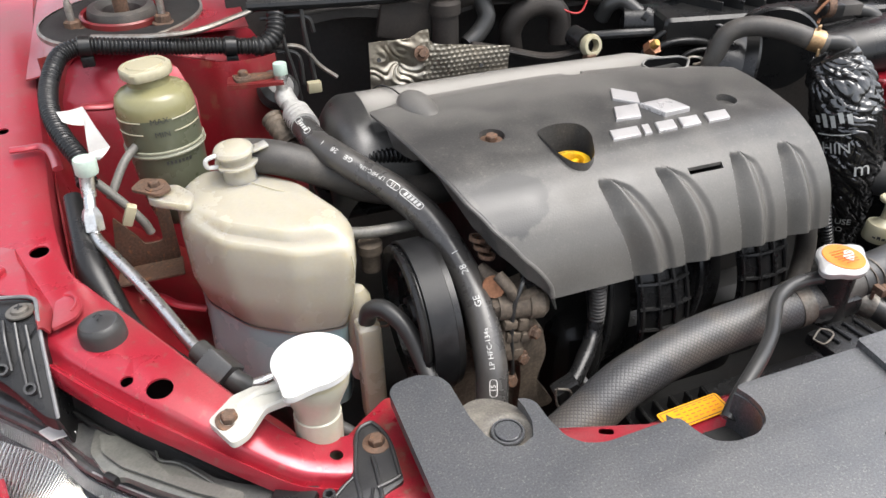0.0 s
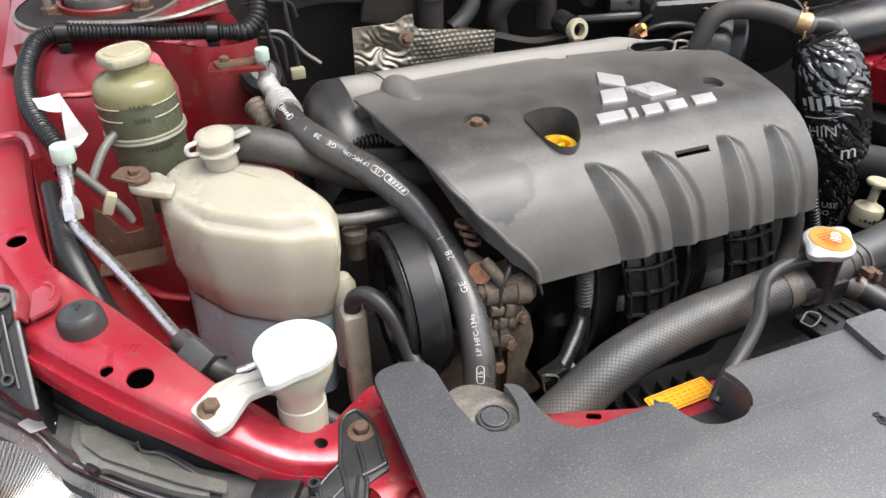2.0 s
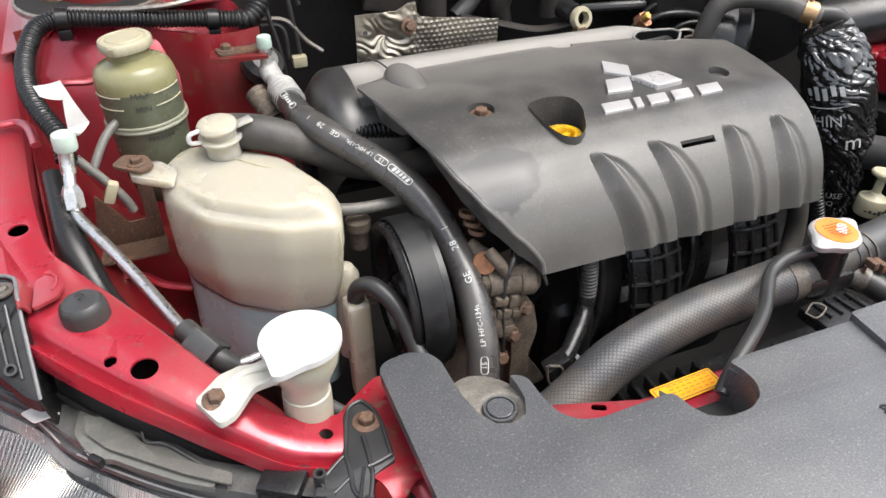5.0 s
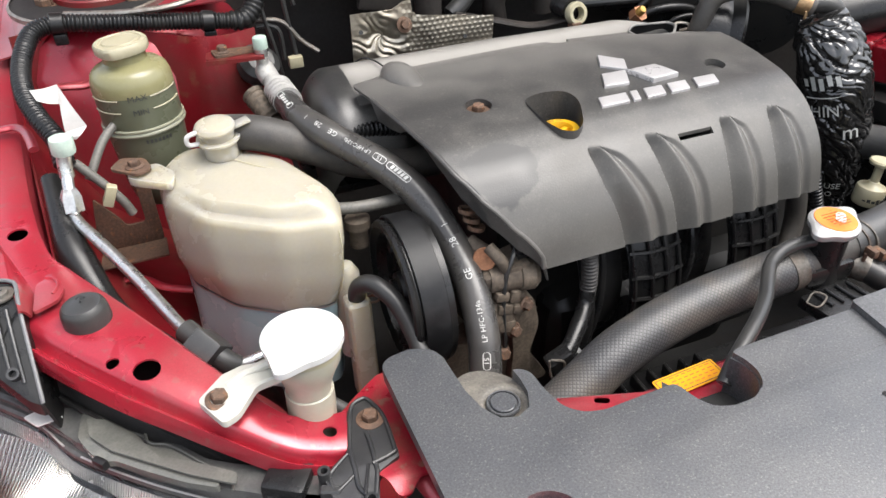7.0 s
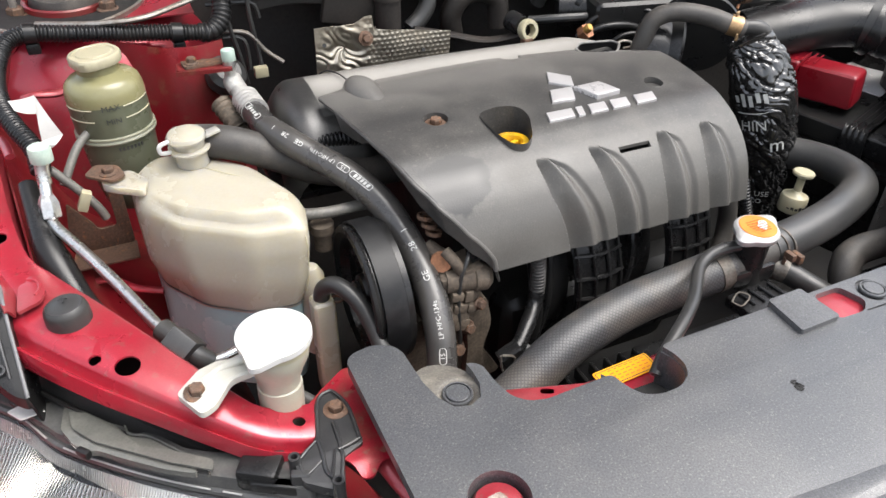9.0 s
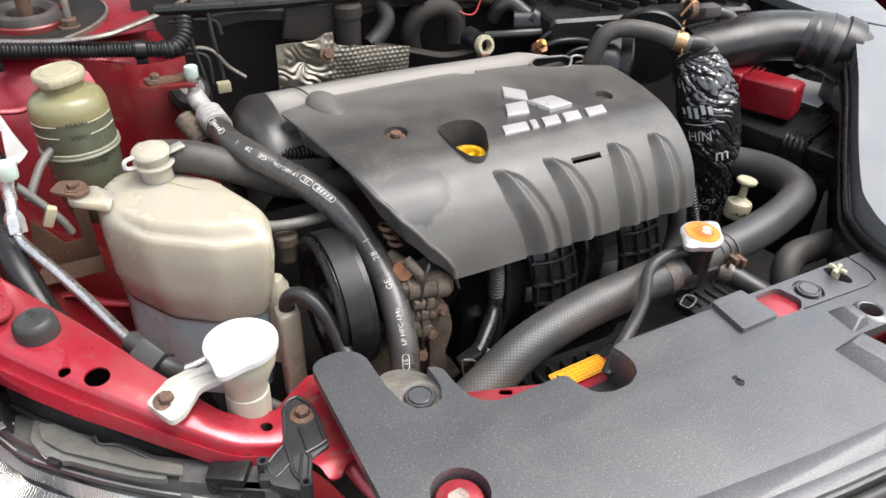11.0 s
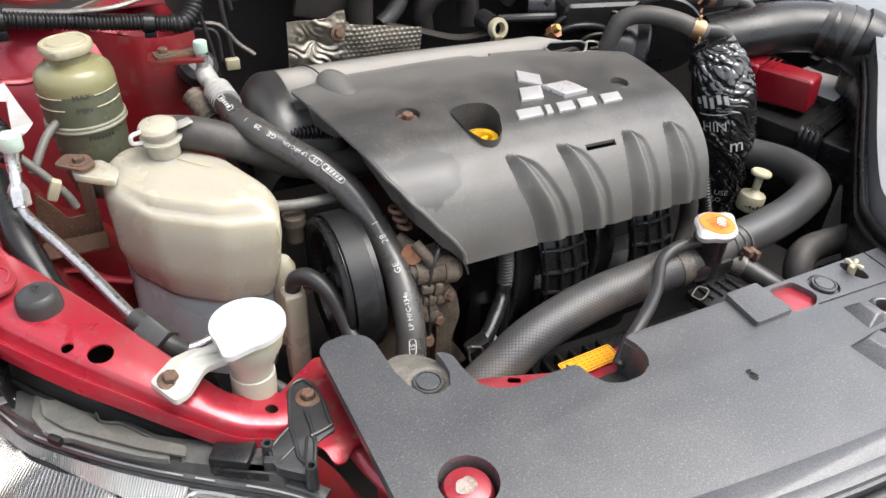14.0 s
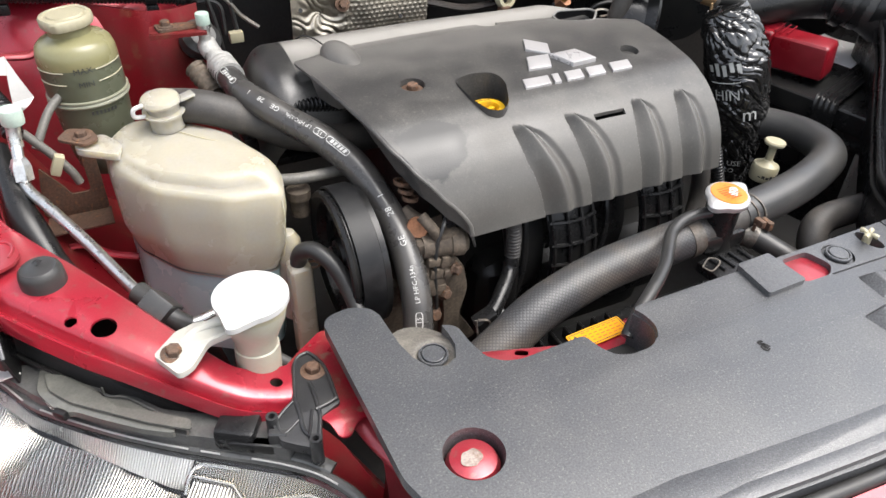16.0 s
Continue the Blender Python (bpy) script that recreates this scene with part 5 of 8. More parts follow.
# ---- high pressure pipe on the wing ----
hp = thing("refrigerant_pipe", (0.0, 0.62, 0.78), "silver refrigerant pipe with black sleeve along the wing", "pipe")
part("pipe", tube([(-0.044, 0.716, 0.868), (-0.045, 0.704, 0.857), (-0.0465, 0.696, 0.842), (-0.043, 0.684, 0.836), (-0.030, 0.658, 0.831), (-0.014, 0.627, 0.8225), (0.000, 0.598, 0.815), (0.013, 0.567, 0.809), (0.024, 0.540, 0.805), (0.034, 0.523, 0.801)], 0.0053, 70, 16), ALU, hp)
part("valve_stem", tube([(-0.041, 0.722, 0.889), (-0.043, 0.720, 0.878), (-0.044, 0.716, 0.866)], 0.0065, 12, 18), ALU, hp)
part("valve_cap", lathe([(0.0098, 0.0), (0.0102, 0.001), (0.0102, 0.013), (0.0095, 0.015), (0, 0.015)], (-0.0405, 0.722, 0.887), (0.05, 0, 1), 28, shape=lambda a, r, h: r * (1 + 0.02 * math.cos(14 * a))), GREEN, hp, "pale green dust cap")
nut = lathe([(0.0065, -0.011), (0.0095, -0.009), (0.0095, 0.004), (0.008, 0.008), (0.006, 0.012)], (-0.0452, 0.699, 0.850), (0.05, 0.35, 0.9), 6)
part("union_nut", nut, ALU, hp, "", 20)
part("sleeve", tube([(0.026, 0.537, 0.8045), (0.034, 0.524, 0.801), (0.042, 0.514, 0.794), (0.050, 0.508, 0.786), (0.056, 0.507, 0.780)], 0.0095, 24, 18), RUBBER, hp, "black rubber sleeve")
part("clamp", box((0.0400, 0.517, 0.798), (0.020, 0.040, 0.024), turn_to((0.55, -0.65, -0.45), 38), 0.0025, 2), GREY_PLASTIC, hp, "square black pipe clamp")
part("end_pipe", tube([(0.054, 0.508, 0.780), (0.066, 0.507, 0.781), (0.079, 0.508, 0.783), (0.092, 0.510, 0.784)], 0.0045, 14, 14), ALU, hp)
lp = thing("thin_pipe", (-0.03, 0.74, 0.80), "two thin grey pipes behind the refrigerant valve", "pipe")
part("pipe", tube([(-0.040, 0.752, 0.862), (-0.022, 0.748, 0.838), (-0.008, 0.745, 0.815), (-0.003, 0.745, 0.80)], 0.0045, 20, 12), DULL_PIPE, lp)
part("pipe", tube([(-0.035, 0.775, 0.83), (-0.015, 0.80, 0.856), (0.005, 0.82, 0.868)], 0.0045, 16, 12), DULL_PIPE, lp)
part("pipe_clip", box((-0.018, 0.742, 0.826), (0.010, 0.010, 0.022), Matrix.Rotation(radians(25), 3, "Y"), 0.002, 2), CREAM, lp)
sl = thing("wiring_sleeve", (-0.04, 0.64, 0.77), "black taped wiring sleeve behind the refrigerant pipe", "wiring")
part("sleeve", tube([(-0.062, 0.740, 0.856), (-0.058, 0.700, 0.838), (-0.052, 0.665, 0.818), (-0.038, 0.630, 0.793), (-0.016, 0.590, 0.782), (0.010, 0.555, 0.775), (0.040, 0.505, 0.765), (0.06, 0.47, 0.75)], lambda s, u: 0.0085 + 0.006 * math.exp(-((u - 0.30) / 0.14) ** 2), 60, 16), BLACK, sl)

# ---- corrugated wiring conduit by the strut tower ----
cd = thing("wiring_conduit", (-0.03, 0.92, 0.89), "black corrugated wiring conduit bent round the reservoir", "wiring")
CON = [(0.160, 0.948, 0.905), (0.148, 0.950, 0.908), (0.100, 0.950, 0.915), (0.052, 0.950, 0.921), (0.0, 0.950, 0.928), (-0.037, 0.950, 0.933), (-0.060, 0.940, 0.931), (-0.071, 0.915, 0.922), (-0.076, 0.875, 0.911), (-0.072, 0.830, 0.902), (-0.062, 0.795, 0.892), (-0.049, 0.765, 0.880), (-0.047, 0.745, 0.865)]
part("conduit", tube(CON, corrugated(0.0100, 0.16, 0.0042), 480, 16), BLACK, cd, "", 60)
for x, y, z, d in ((-0.037, 0.950, 0.933, (1, 0.05, -0.1)), (0.120, 0.950, 0.912, (1, 0, -0.14))):
    part("tie", lathe([(0.0105, -0.007), (0.0118, -0.006), (0.0118, 0.006), (0.0105, 0.007)], (x, y, z), d, 20), BLACK, cd)
    part("clip_foot", box((x, y - 0.002, z - 0.016), (0.014, 0.012, 0.012), bev=0.002), BLACK, cd)
part("boot", tube([(0.146, 0.951, 0.9075), (0.162, 0.953, 0.908), (0.176, 0.962, 0.918), (0.182, 0.975, 0.935)], corrugated(0.0120, 0.12, 0.006), 60, 16), BLACK, cd, "ribbed black boot")
TAG_A, TAG_B = [(-0.0571, 0.7680, 0.9314), (-0.0347, 0.7750, 0.9303), (-0.0202, 0.7650, 0.8903), (-0.0321, 0.7580, 0.8816)], [(-0.0535, 0.7620, 0.9232), (-0.0373, 0.7700, 0.9135), (-0.0397, 0.7620, 0.8884), (-0.0432, 0.7570, 0.8843)]


def tag_at(u, v):
    k = min(2, int(u * 3))
    w = u * 3 - k
    a, b = Vector(TAG_A[k]).lerp(Vector(TAG_A[k + 1]), w), Vector(TAG_B[k]).lerp(Vector(TAG_B[k + 1]), w)
    return a.lerp(b, v) + Vector((0, -0.003 * math.sin(math.pi * w), 0))


tag = sheet(tag_at, 18, 4, 0.0004)
solo("paper_tag", tag, PAPER, (-0.04, 0.762, 0.90), "white folded tape tag on the wiring conduit", "tag")

# ---- strut mount and plate ----
sm = thing("strut_mount", (0.005, 1.055, 0.928), "rusty strut top mount with studs on the tower", "strut mount")
mt = (0.005, 1.055, 0.928)
part("plate", lathe([(0.092, 0), (0.095, 0.002), (0.092, 0.006), (0.078, 0.008), (0.060, 0.006), (0.050, 0.004)], mt, (0.02, -0.06, 1), 48, shape=lambda a, r, h: r * (1 + 0.10 * math.cos(2 * a - 0.9) * (r > 0.07))), DARK, sm, "dark steel reinforcing plate with a bright edge")
part("edge_bead", lathe([(0.0925, 0.0), (0.0955, 0.001), (0.0955, 0.006), (0.0925, 0.0075)], mt, (0.02, -0.06, 1), 48, shape=lambda a, r, h: r * (1 + 0.10 * math.cos(2 * a - 0.9))), STEEL, sm)
part("inner_ring", lathe([(0.043, 0.0), (0.045, 0.010), (0.048, 0.012), (0.050, 0.010), (0.051, 0.0)], mt, (0.02, -0.06, 1), 40), RED_SHADED_GRIMY, sm, "red pressed ring")
part("rubber_ring", lathe([(0.040, 0.0), (0.042, 0.008), (0.039, 0.018), (0.031, 0.020), (0.023, 0.014), (0.021, 0.004)], mt, (0.02, -0.06, 1), 40), RUBBER_DUSTY, sm)
part("rod_end", lathe([(0.009, 0.0), (0.009, 0.034), (0.0075, 0.036), (0, 0.036)], mt, (0.02, -0.06, 1), 16), RUST, sm)
for a in (80, 205, 318):
    x, y = mt[0] + 0.062 * math.cos(radians(a)), mt[1] + 0.062 * math.sin(radians(a))
    hex_bolt("nut", (x, y, 0.930), (0.02, -0.06, 1), 0.017, RUST, sm, 1.35)
    part("stud", lathe([(0.0045, 0.0), (0.0045, 0.026), (0.003, 0.031), (0, 0.031)], (x, y, 0.935), (0.02, -0.06, 1), 12), STEEL, sm)
brace = tube([(-0.03, 0.985, 0.932), (0.005, 0.966, 0.933), (0.040, 0.952, 0.934), (0.082, 0.945, 0.936), (0.122, 0.966, 0.938), (0.167, 1.000, 0.940), (0.22, 1.05, 0.944), (0.30, 1.12, 0.95)], 0.0042, 60, 12, flat=0.8)
solo("strut_brace", brace, STEEL, (0.05, 1.0, 0.925), "worn steel edge strip curving over the strut tower", "brace")

# ---- bonnet stop and wing details ----
st = thing("bonnet_stop", (-0.043, 0.566, 0.822), "round black rubber bonnet stop on the red rail", "rubber stop")
part("buffer", lathe([(0.0178, -0.008), (0.0178, 0.004), (0.0174, 0.0105), (0.0162, 0.0145), (0.0140, 0.0165), (0.0120, 0.0160), (0.008, 0.0168), (0, 0.0168)], (-0.0405, 0.556, 0.823), (-0.05, 0.02, 1), 40), RUBBER, st)
ar = bmesh.new()
box((-0.0415, 0.560, 0.8415), (0.0012, 0.008, 0.0006), into=ar)
box((-0.0432, 0.5625, 0.8415), (0.0011, 0.005, 0.0006), Matrix.Rotation(radians(-40), 3, "Z"), into=ar)
box((-0.0398, 0.5625, 0.8415), (0.0011, 0.005, 0.0006), Matrix.Rotation(radians(40), 3, "Z"), into=ar)
part("arrow_mark", ar, INK, st)
wb = thing("wing_bracket", (-0.11, 0.61, 0.82), "red painted wing bracket with a bolt", "bracket")
wbp = plate(rounded([(-0.165, 0.72), (-0.112, 0.684), (-0.1057, 0.660), (-0.0993, 0.643), (-0.0916, 0.600), (-0.1080, 0.6105), (-0.165, 0.645)], 0.003), 0.845, 0.002, (), 0.0006)
part("plate", wbp, RED, wb)
FOLD_IN = [(-0.1110, 0.684, 0.8445), (-0.1057, 0.660, 0.8445), (-0.0993, 0.643, 0.8445), (-0.0916, 0.600, 0.8445), (-0.0830, 0.558, 0.8445)]
FOLD_OUT = [(-0.112, 0.692, 0.832), (-0.103, 0.667, 0.832), (-0.0885, 0.627, 0.832), (-0.0785, 0.596, 0.832), (-0.0778, 0.565, 0.832)]
fold_a, fold_b = [p for p, s in spline(FOLD_IN, 20)], [p for p, s in spline(FOLD_OUT, 20)]
part("flange", sheet(lambda u, v: fold_a[round(20 * u)].lerp(fold_b[round(20 * u)], v) + Vector((0, 0, 0.0030 * math.sin(math.pi * v))), 20, 6, 0.002), RED, wb, "", 60)
hex_bolt("bolt", (-0.120, 0.648, 0.842), (0, 0, 1), 0.011, RED, wb, 1.6)
hook = part("hook", plate(rounded([(-0.0770, 0.566), (-0.0594, 0.5750), (-0.0547, 0.5885), (-0.0576, 0.6012), (-0.0646, 0.6143), (-0.0700, 0.6130), (-0.0692, 0.6075), (-0.0760, 0.6035)], 0.004, 4), 0.8350, 0.003, (), 0.0010, 2), RED, wb, "red hook plate")
part("bead", tube([(-0.0690, 0.6100, 0.8348), (-0.0640, 0.6070, 0.8352), (-0.0600, 0.6000, 0.8352), (-0.0600, 0.5920, 0.8352), (-0.0630, 0.5850, 0.8348)], 0.0013, 30, 8), RED, hook)

# ---- black lamp bracket ----
PALE_RIM = mat("pale_rim_plastic", (0.13, 0.13, 0.132), 0.4, 0, 0.15, (0.07, 0.07, 0.07), 0.6, 60, 500, 0.15)
lb = thing("lamp_bracket", (-0.10, 0.55, 0.76), "ribbed black plastic lamp bracket with a cross-head screw", "bracket")
def bracket_top(x, y):
    return lerp_table([(0.50, 0.745), (0.534, 0.772), (0.566, 0.803), (0.586, 0.823), (0.60, 0.828), (0.66, 0.829)], y)


LB_EDGE = [(-0.170, 0.640), (-0.110, 0.6245), (-0.0976, 0.6185), (-0.0936, 0.6110), (-0.0915, 0.5890), (-0.0905, 0.5660), (-0.0890, 0.5340)]
lbm = plate(rounded(LB_EDGE + [(-0.098, 0.538), (-0.118, 0.558), (-0.170, 0.600)], 0.004), 0.0, 0.012, (), 0.0015, 2, fall=lambda x, y: bracket_top(x, y) - 0.004)
part("body", lbm, BLACK, lb)
rim_line = [(x, y, bracket_top(x, y) - 0.0015) for x, y in LB_EDGE]
part("rim", tube(rim_line, 0.0016, 60, 8), PALE_RIM, lb, "pale rim")
flank = [p for p, s in spline([(x, y, bracket_top(x, y) - 0.003) for x, y in LB_EDGE[2:]], 24)]
part("flank", sheet(lambda u, v: flank[round(24 * u)] + Vector((0.0060 * v, 0.004 * v, -0.045 * v)), 24, 4, 0.002), BLACK, lb, "", 60)
for x0, y0, x1, y1 in ((-0.1010, 0.590, -0.0985, 0.548), (-0.1085, 0.594, -0.1065, 0.556), (-0.1170, 0.598, -0.1150, 0.566), (-0.1260, 0.602, -0.1240, 0.574)):
    part("rib", tube([(x0, y0, bracket_top(x0, y0) - 0.003), ((x0 + x1) / 2, (y0 + y1) / 2, bracket_top(x0, (y0 + y1) / 2) - 0.002), (x1, y1, bracket_top(x1, y1) - 0.003)], 0.0016, 12, 8), GREY_PLASTIC, lb)
sc = part("screw", lathe([(0, 0), (0.0105, 0), (0.0105, 0.0015), (0.007, 0.002), (0.0064, 0.0042), (0.005, 0.0050), (0, 0.0050)], (-0.1050, 0.6055, 0.8240), seg=24), OLD_STEEL, lb, "dull cross-head screw")
part("cross_slot", box((-0.105, 0.6055, 0.8292), (0.006, 0.0014, 0.001), into=box((-0.105, 0.6055, 0.8292), (0.0014, 0.006, 0.001))), INK, sc)
for x, y in ((-0.1035, 0.5545), (-0.1200, 0.5680)):
    part("boss", lathe([(0.0028, 0), (0.0046, 0), (0.0046, 0.008), (0.0028, 0.008), (0.0028, 0.0)], (x, y, bracket_top(x, y) - 0.006), (0, -0.6, 0.8), 16), GREY_PLASTIC, lb)

lb.location += Vector((0.0074, -0.021, 0.020))

# ---- headlamp ----
hl = thing("headlamp", (0.0, 0.42, 0.68), "clear headlamp with fluted lens and grey housing", "headlamp")
EDGE = [(-0.20, 0.640, 0.750), (-0.150, 0.588, 0.748), (-0.100, 0.538, 0.743), (-0.072, 0.494, 0.742), (-0.025, 0.447, 0.742), (0.014, 0.416, 0.740), (0.052, 0.390, 0.738), (0.085, 0.368, 0.737), (0.109, 0.349, 0.736), (0.124, 0.333, 0.734), (0.137, 0.313, 0.730), (0.148, 0.285, 0.720)]
EDGE_S = [p for p, s in spline(EDGE, 160)]


def lens_at(u, v, off=0.0):
    p = EDGE_S[min(160, round(u * 160))]
    q = Vector((-0.085, -0.095, -0.115))
    bulge = Vector((-0.4, -0.6, 0.7)).normalized()
    return p + q * v + bulge * (0.020 * math.sin(math.pi * min(1, v * 0.9)) - off)


GLASS, gn, gl, gb = nodes_of("clear_lens")
gb.inputs["Base Color"].default_value = (0.97, 0.97, 0.97, 1)
gb.inputs["Roughness"].default_value = 0.06
gb.inputs["Transmission Weight"].default_value = 1.0
gb.inputs["IOR"].default_value = 1.35
gnz, gbp, gtc = gn.new("ShaderNodeTexNoise"), gn.new("ShaderNodeBump"), gn.new("ShaderNodeTexCoord")
gnz.inputs["Scale"].default_value = 60
gbp.inputs["Strength"].default_value, gbp.inputs["Distance"].default_value = 0.05, 0.001
gl.new(gtc.outputs["Object"], gnz.inputs["Vector"])
gl.new(gnz.outputs["Fac"], gbp.inputs["Height"])
gl.new(gbp.outputs[0], gb.inputs["Normal"])
CHROME = mat("lamp_reflector", (0.50, 0.49, 0.465), 0.12, 1.0, 0.04, (0.52, 0.47, 0.35), 0.6, 14, 300, 0.05)
TEETH = mat("silvered_teeth", (0.62, 0.61, 0.585), 0.22, 0.6, 0.06, (0.34, 0.325, 0.28), 0.5, 30, 300, 0.05)
SHINY = mat("bright_sheet_metal", (0.66, 0.65, 0.63), 0.3, 0.2, 0.05, (0.6, 0.58, 0.55), 0.4, 30, 400, 0.05)
SMOKE = mat("grey_translucent_plastic", (0.088, 0.087, 0.077), 0.22, 0, 0.1, (0.175, 0.172, 0.145), 0.7, 18, 500, 0.1, coat=0.4)
SMOKE_DARK = mat("smoky_clear_plastic", (0.060, 0.060, 0.058), 0.16, 0, 0.1, (0.11, 0.108, 0.10), 0.6, 30, 500, 0.1)
lens_ob = part("lens", sheet(lambda u, v: lens_at(u, v), 60, 16, 0.0025), GLASS, hl, "clear plastic lens", 60)
lens_ob.visible_shadow = False
# reflectors behind the lens: a toothed band, the main bowl and a stepped side box
def line_at(table, u):
    for (u0, v0), (u1, v1) in zip(table, table[1:]):
        if u <= u1:
            return v0 + (v1 - v0) * max(0.0, (u - u0) / (u1 - u0))
    return table[-1][1]


EDGE_FINE = [p for p, s in spline(EDGE, 2400)]


def reflector(u0, u1, top, bottom, depth, pitch, amp, square=False, nv=12):
    """A fluted sheet under the lens from the line `top` to the line `bottom`, `depth` behind it."""
    bm, g = bmesh.new(), []
    q, b = Vector((-0.085, -0.095, -0.115)), Vector((-0.4, -0.6, 0.7)).normalized()
    for i in range(round(u0 * 2400), round(u1 * 2400) + 1):
        u, row = i / 2400, []
        ph = (i % pitch) / pitch
        w = (1.0 if ph < 0.5 else 0.0) if square else math.sin(math.pi * ph)
        for j in range(nv + 1):
            f = (j / nv) ** 1.5
            v = top(u) + (bottom(u) - top(u)) * f
            row.append(bm.verts.new(EDGE_FINE[i] + q * v + b * (0.020 * math.sin(math.pi * min(1, v * 0.9)) - depth(u, f) + amp * w)))
        g.append(row)
    for r, n in zip(g, g[1:]):
        for j in range(nv):
            bm.faces.new((r[j], n[j], n[j + 1], r[j + 1]))
    return bm


BAND_END = [(0.0, 0.08), (0.30, 0.09), (0.425, 0.08), (0.545, 0.12), (0.64, 0.16), (0.67, 0.165)]
BOX_STEP = [(0.665, 0.09), (0.735, 0.10), (0.765, 0.17), (0.855, 0.08), (0.915, 0.07), (1.0, 0.06)]
band_end, box_step = (lambda u: line_at(BAND_END, u)), (lambda u: line_at(BOX_STEP, u))
part("toothed_band", reflector(0.0, 0.665, lambda u: 0.022, band_end, lambda u, f: 0.007 + 0.010 * f, 11, 0.0022, True, 8), TEETH, hl, "silver reflector band with fine teeth", 30)
part("reflector", reflector(0.0, 0.668, band_end, lambda u: 1.0, lambda u, f: 0.016 + 0.012 * math.sin(26 * u + 5 * f), 14, 0.0024, False, 18), CHROME, hl, "fluted silver reflector", 70)
side = part("side_reflector", reflector(0.668, 1.0, lambda u: 0.024, box_step, lambda u, f: 0.006 + 0.006 * f, 11, 0.0014, False, 8), CHROME, hl, "stepped silver side reflector", 50)
part("lower_face", reflector(0.668, 1.0, box_step, lambda u: 1.0, lambda u, f: 0.018 + 0.004 * math.sin(14 * u), 14, 0.0008, False, 12), CHROME, side)


def under_lens(u, v, off):
    return EDGE_FINE[round(u * 2400)] + Vector((-0.085, -0.095, -0.115)) * v + Vector((-0.4, -0.6, 0.7)).normalized() * (0.020 * math.sin(math.pi * min(1, v * 0.9)) - off)


part("ridge", tube([under_lens(u, box_step(u), 0.009) for u in (0.672, 0.70, 0.73, 0.737, 0.75, 0.763, 0.77, 0.80, 0.83, 0.853, 0.86, 0.89, 0.92, 0.96, 0.99)], 0.0018, 120, 8), CHROME, side)
part("box_edge", tube([under_lens(0.667, 0.17, 0.012), under_lens(0.667, 0.10, 0.007), under_lens(0.672, 0.045, 0.006), under_lens(0.69, 0.032, 0.006), under_lens(0.74, 0.032, 0.006)], 0.0022, 60, 8), CHROME, side)
rim = [Vector(p) + Vector((0.002, 0.004, 0.003)) for p in EDGE]
part("lens_rim", tube(rim, 0.0045, 120, 10), SMOKE_DARK, hl, "smoky clear sealing rim")
part("flange", tube([Vector(p) + Vector((0.005, 0.011, 0.008)) for p in EDGE[1:10]], 0.0060, 120, 10, flat=0.5), SMOKE_DARK, hl)
# highlights on the clear rim, put in as short pale strips
PALE_EDGE = mat("rim_highlight", (0.30, 0.295, 0.28), 0.35, 0, 0.1, (0.22, 0.215, 0.20), 0.5, 40, 400, 0.1)
for u0, u1 in ((0.30, 0.36), (0.40, 0.66), (0.68, 0.71), (0.76, 0.90)):
    part("bright_edge", tube([EDGE_FINE[round((u0 + (u1 - u0) * k / 8) * 2400)] + Vector((0.000, 0.001, 0.0078)) for k in range(9)], 0.0008, 60, 8), PALE_EDGE, hl, "pale strip standing for a rim highlight")
house = [(-0.112, 0.572), (-0.086, 0.556), (-0.046, 0.540), (-0.022, 0.508), (0.018, 0.476), (0.038, 0.460), (0.068, 0.434), (0.094, 0.413), (0.115, 0.395), (0.122, 0.358),
         (0.100, 0.372), (0.060, 0.396), (0.019, 0.418), (-0.030, 0.455), (-0.068, 0.500), (-0.100, 0.540)]
# the gap's deep shade is put in as a near-black sheet
part("housing_base", plate(rounded(house, 0.004, 3), 0.735, 0.02, (), 0.002, 2), DARK, hl, "near-black sheet down in the gap behind the lamp")
upper = [(-0.106, 0.552), (-0.0934, 0.5438), (-0.0728, 0.5345), (-0.0626, 0.5366), (-0.0502, 0.5316), (-0.0369, 0.5150), (-0.0233, 0.4960), (-0.0186, 0.4765), (-0.0110, 0.4707), (-0.0012, 0.4695), (0.021, 0.4411), (0.040, 0.4280), (0.066, 0.4140), (0.095, 0.395), (0.112, 0.370),
         (0.100, 0.362), (0.060, 0.390), (0.019, 0.416), (-0.022, 0.449), (-0.068, 0.496), (-0.098, 0.540)]
part("housing_top", plate(rounded(upper, 0.003, 3), 0.760, 0.03, (), 0.0018, 2), SMOKE_DARK, hl, "smoky lamp housing")
clear = [(-0.0617, 0.5187), (-0.0555, 0.5165), (-0.0236, 0.4790), (-0.0182, 0.4665), (-0.0100, 0.4600), (-0.0017, 0.4560), (0.0276, 0.4165), (0.0265, 0.4065), (0.0049, 0.4205), (-0.0218, 0.4430), (-0.0400, 0.4600), (-0.0470, 0.4620), (-0.0560, 0.4725), (-0.0655, 0.4940)]
part("sloping_cover", plate(rounded(clear, 0.005, 3), 0.766, 0.006, (), 0.0015, 2), SMOKE, hl, "smoky grey plastic cover")
part("raised_step", tube([(-0.0575, 0.527, 0.7605), (-0.0490, 0.524, 0.7605), (-0.0220, 0.490, 0.7605), (-0.0165, 0.472, 0.7605), (-0.0020, 0.463, 0.7605), (0.024, 0.430, 0.7605), (0.036, 0.420, 0.7605), (0.034, 0.405, 0.7605)], 0.0012, 60, 8), SMOKE, hl)
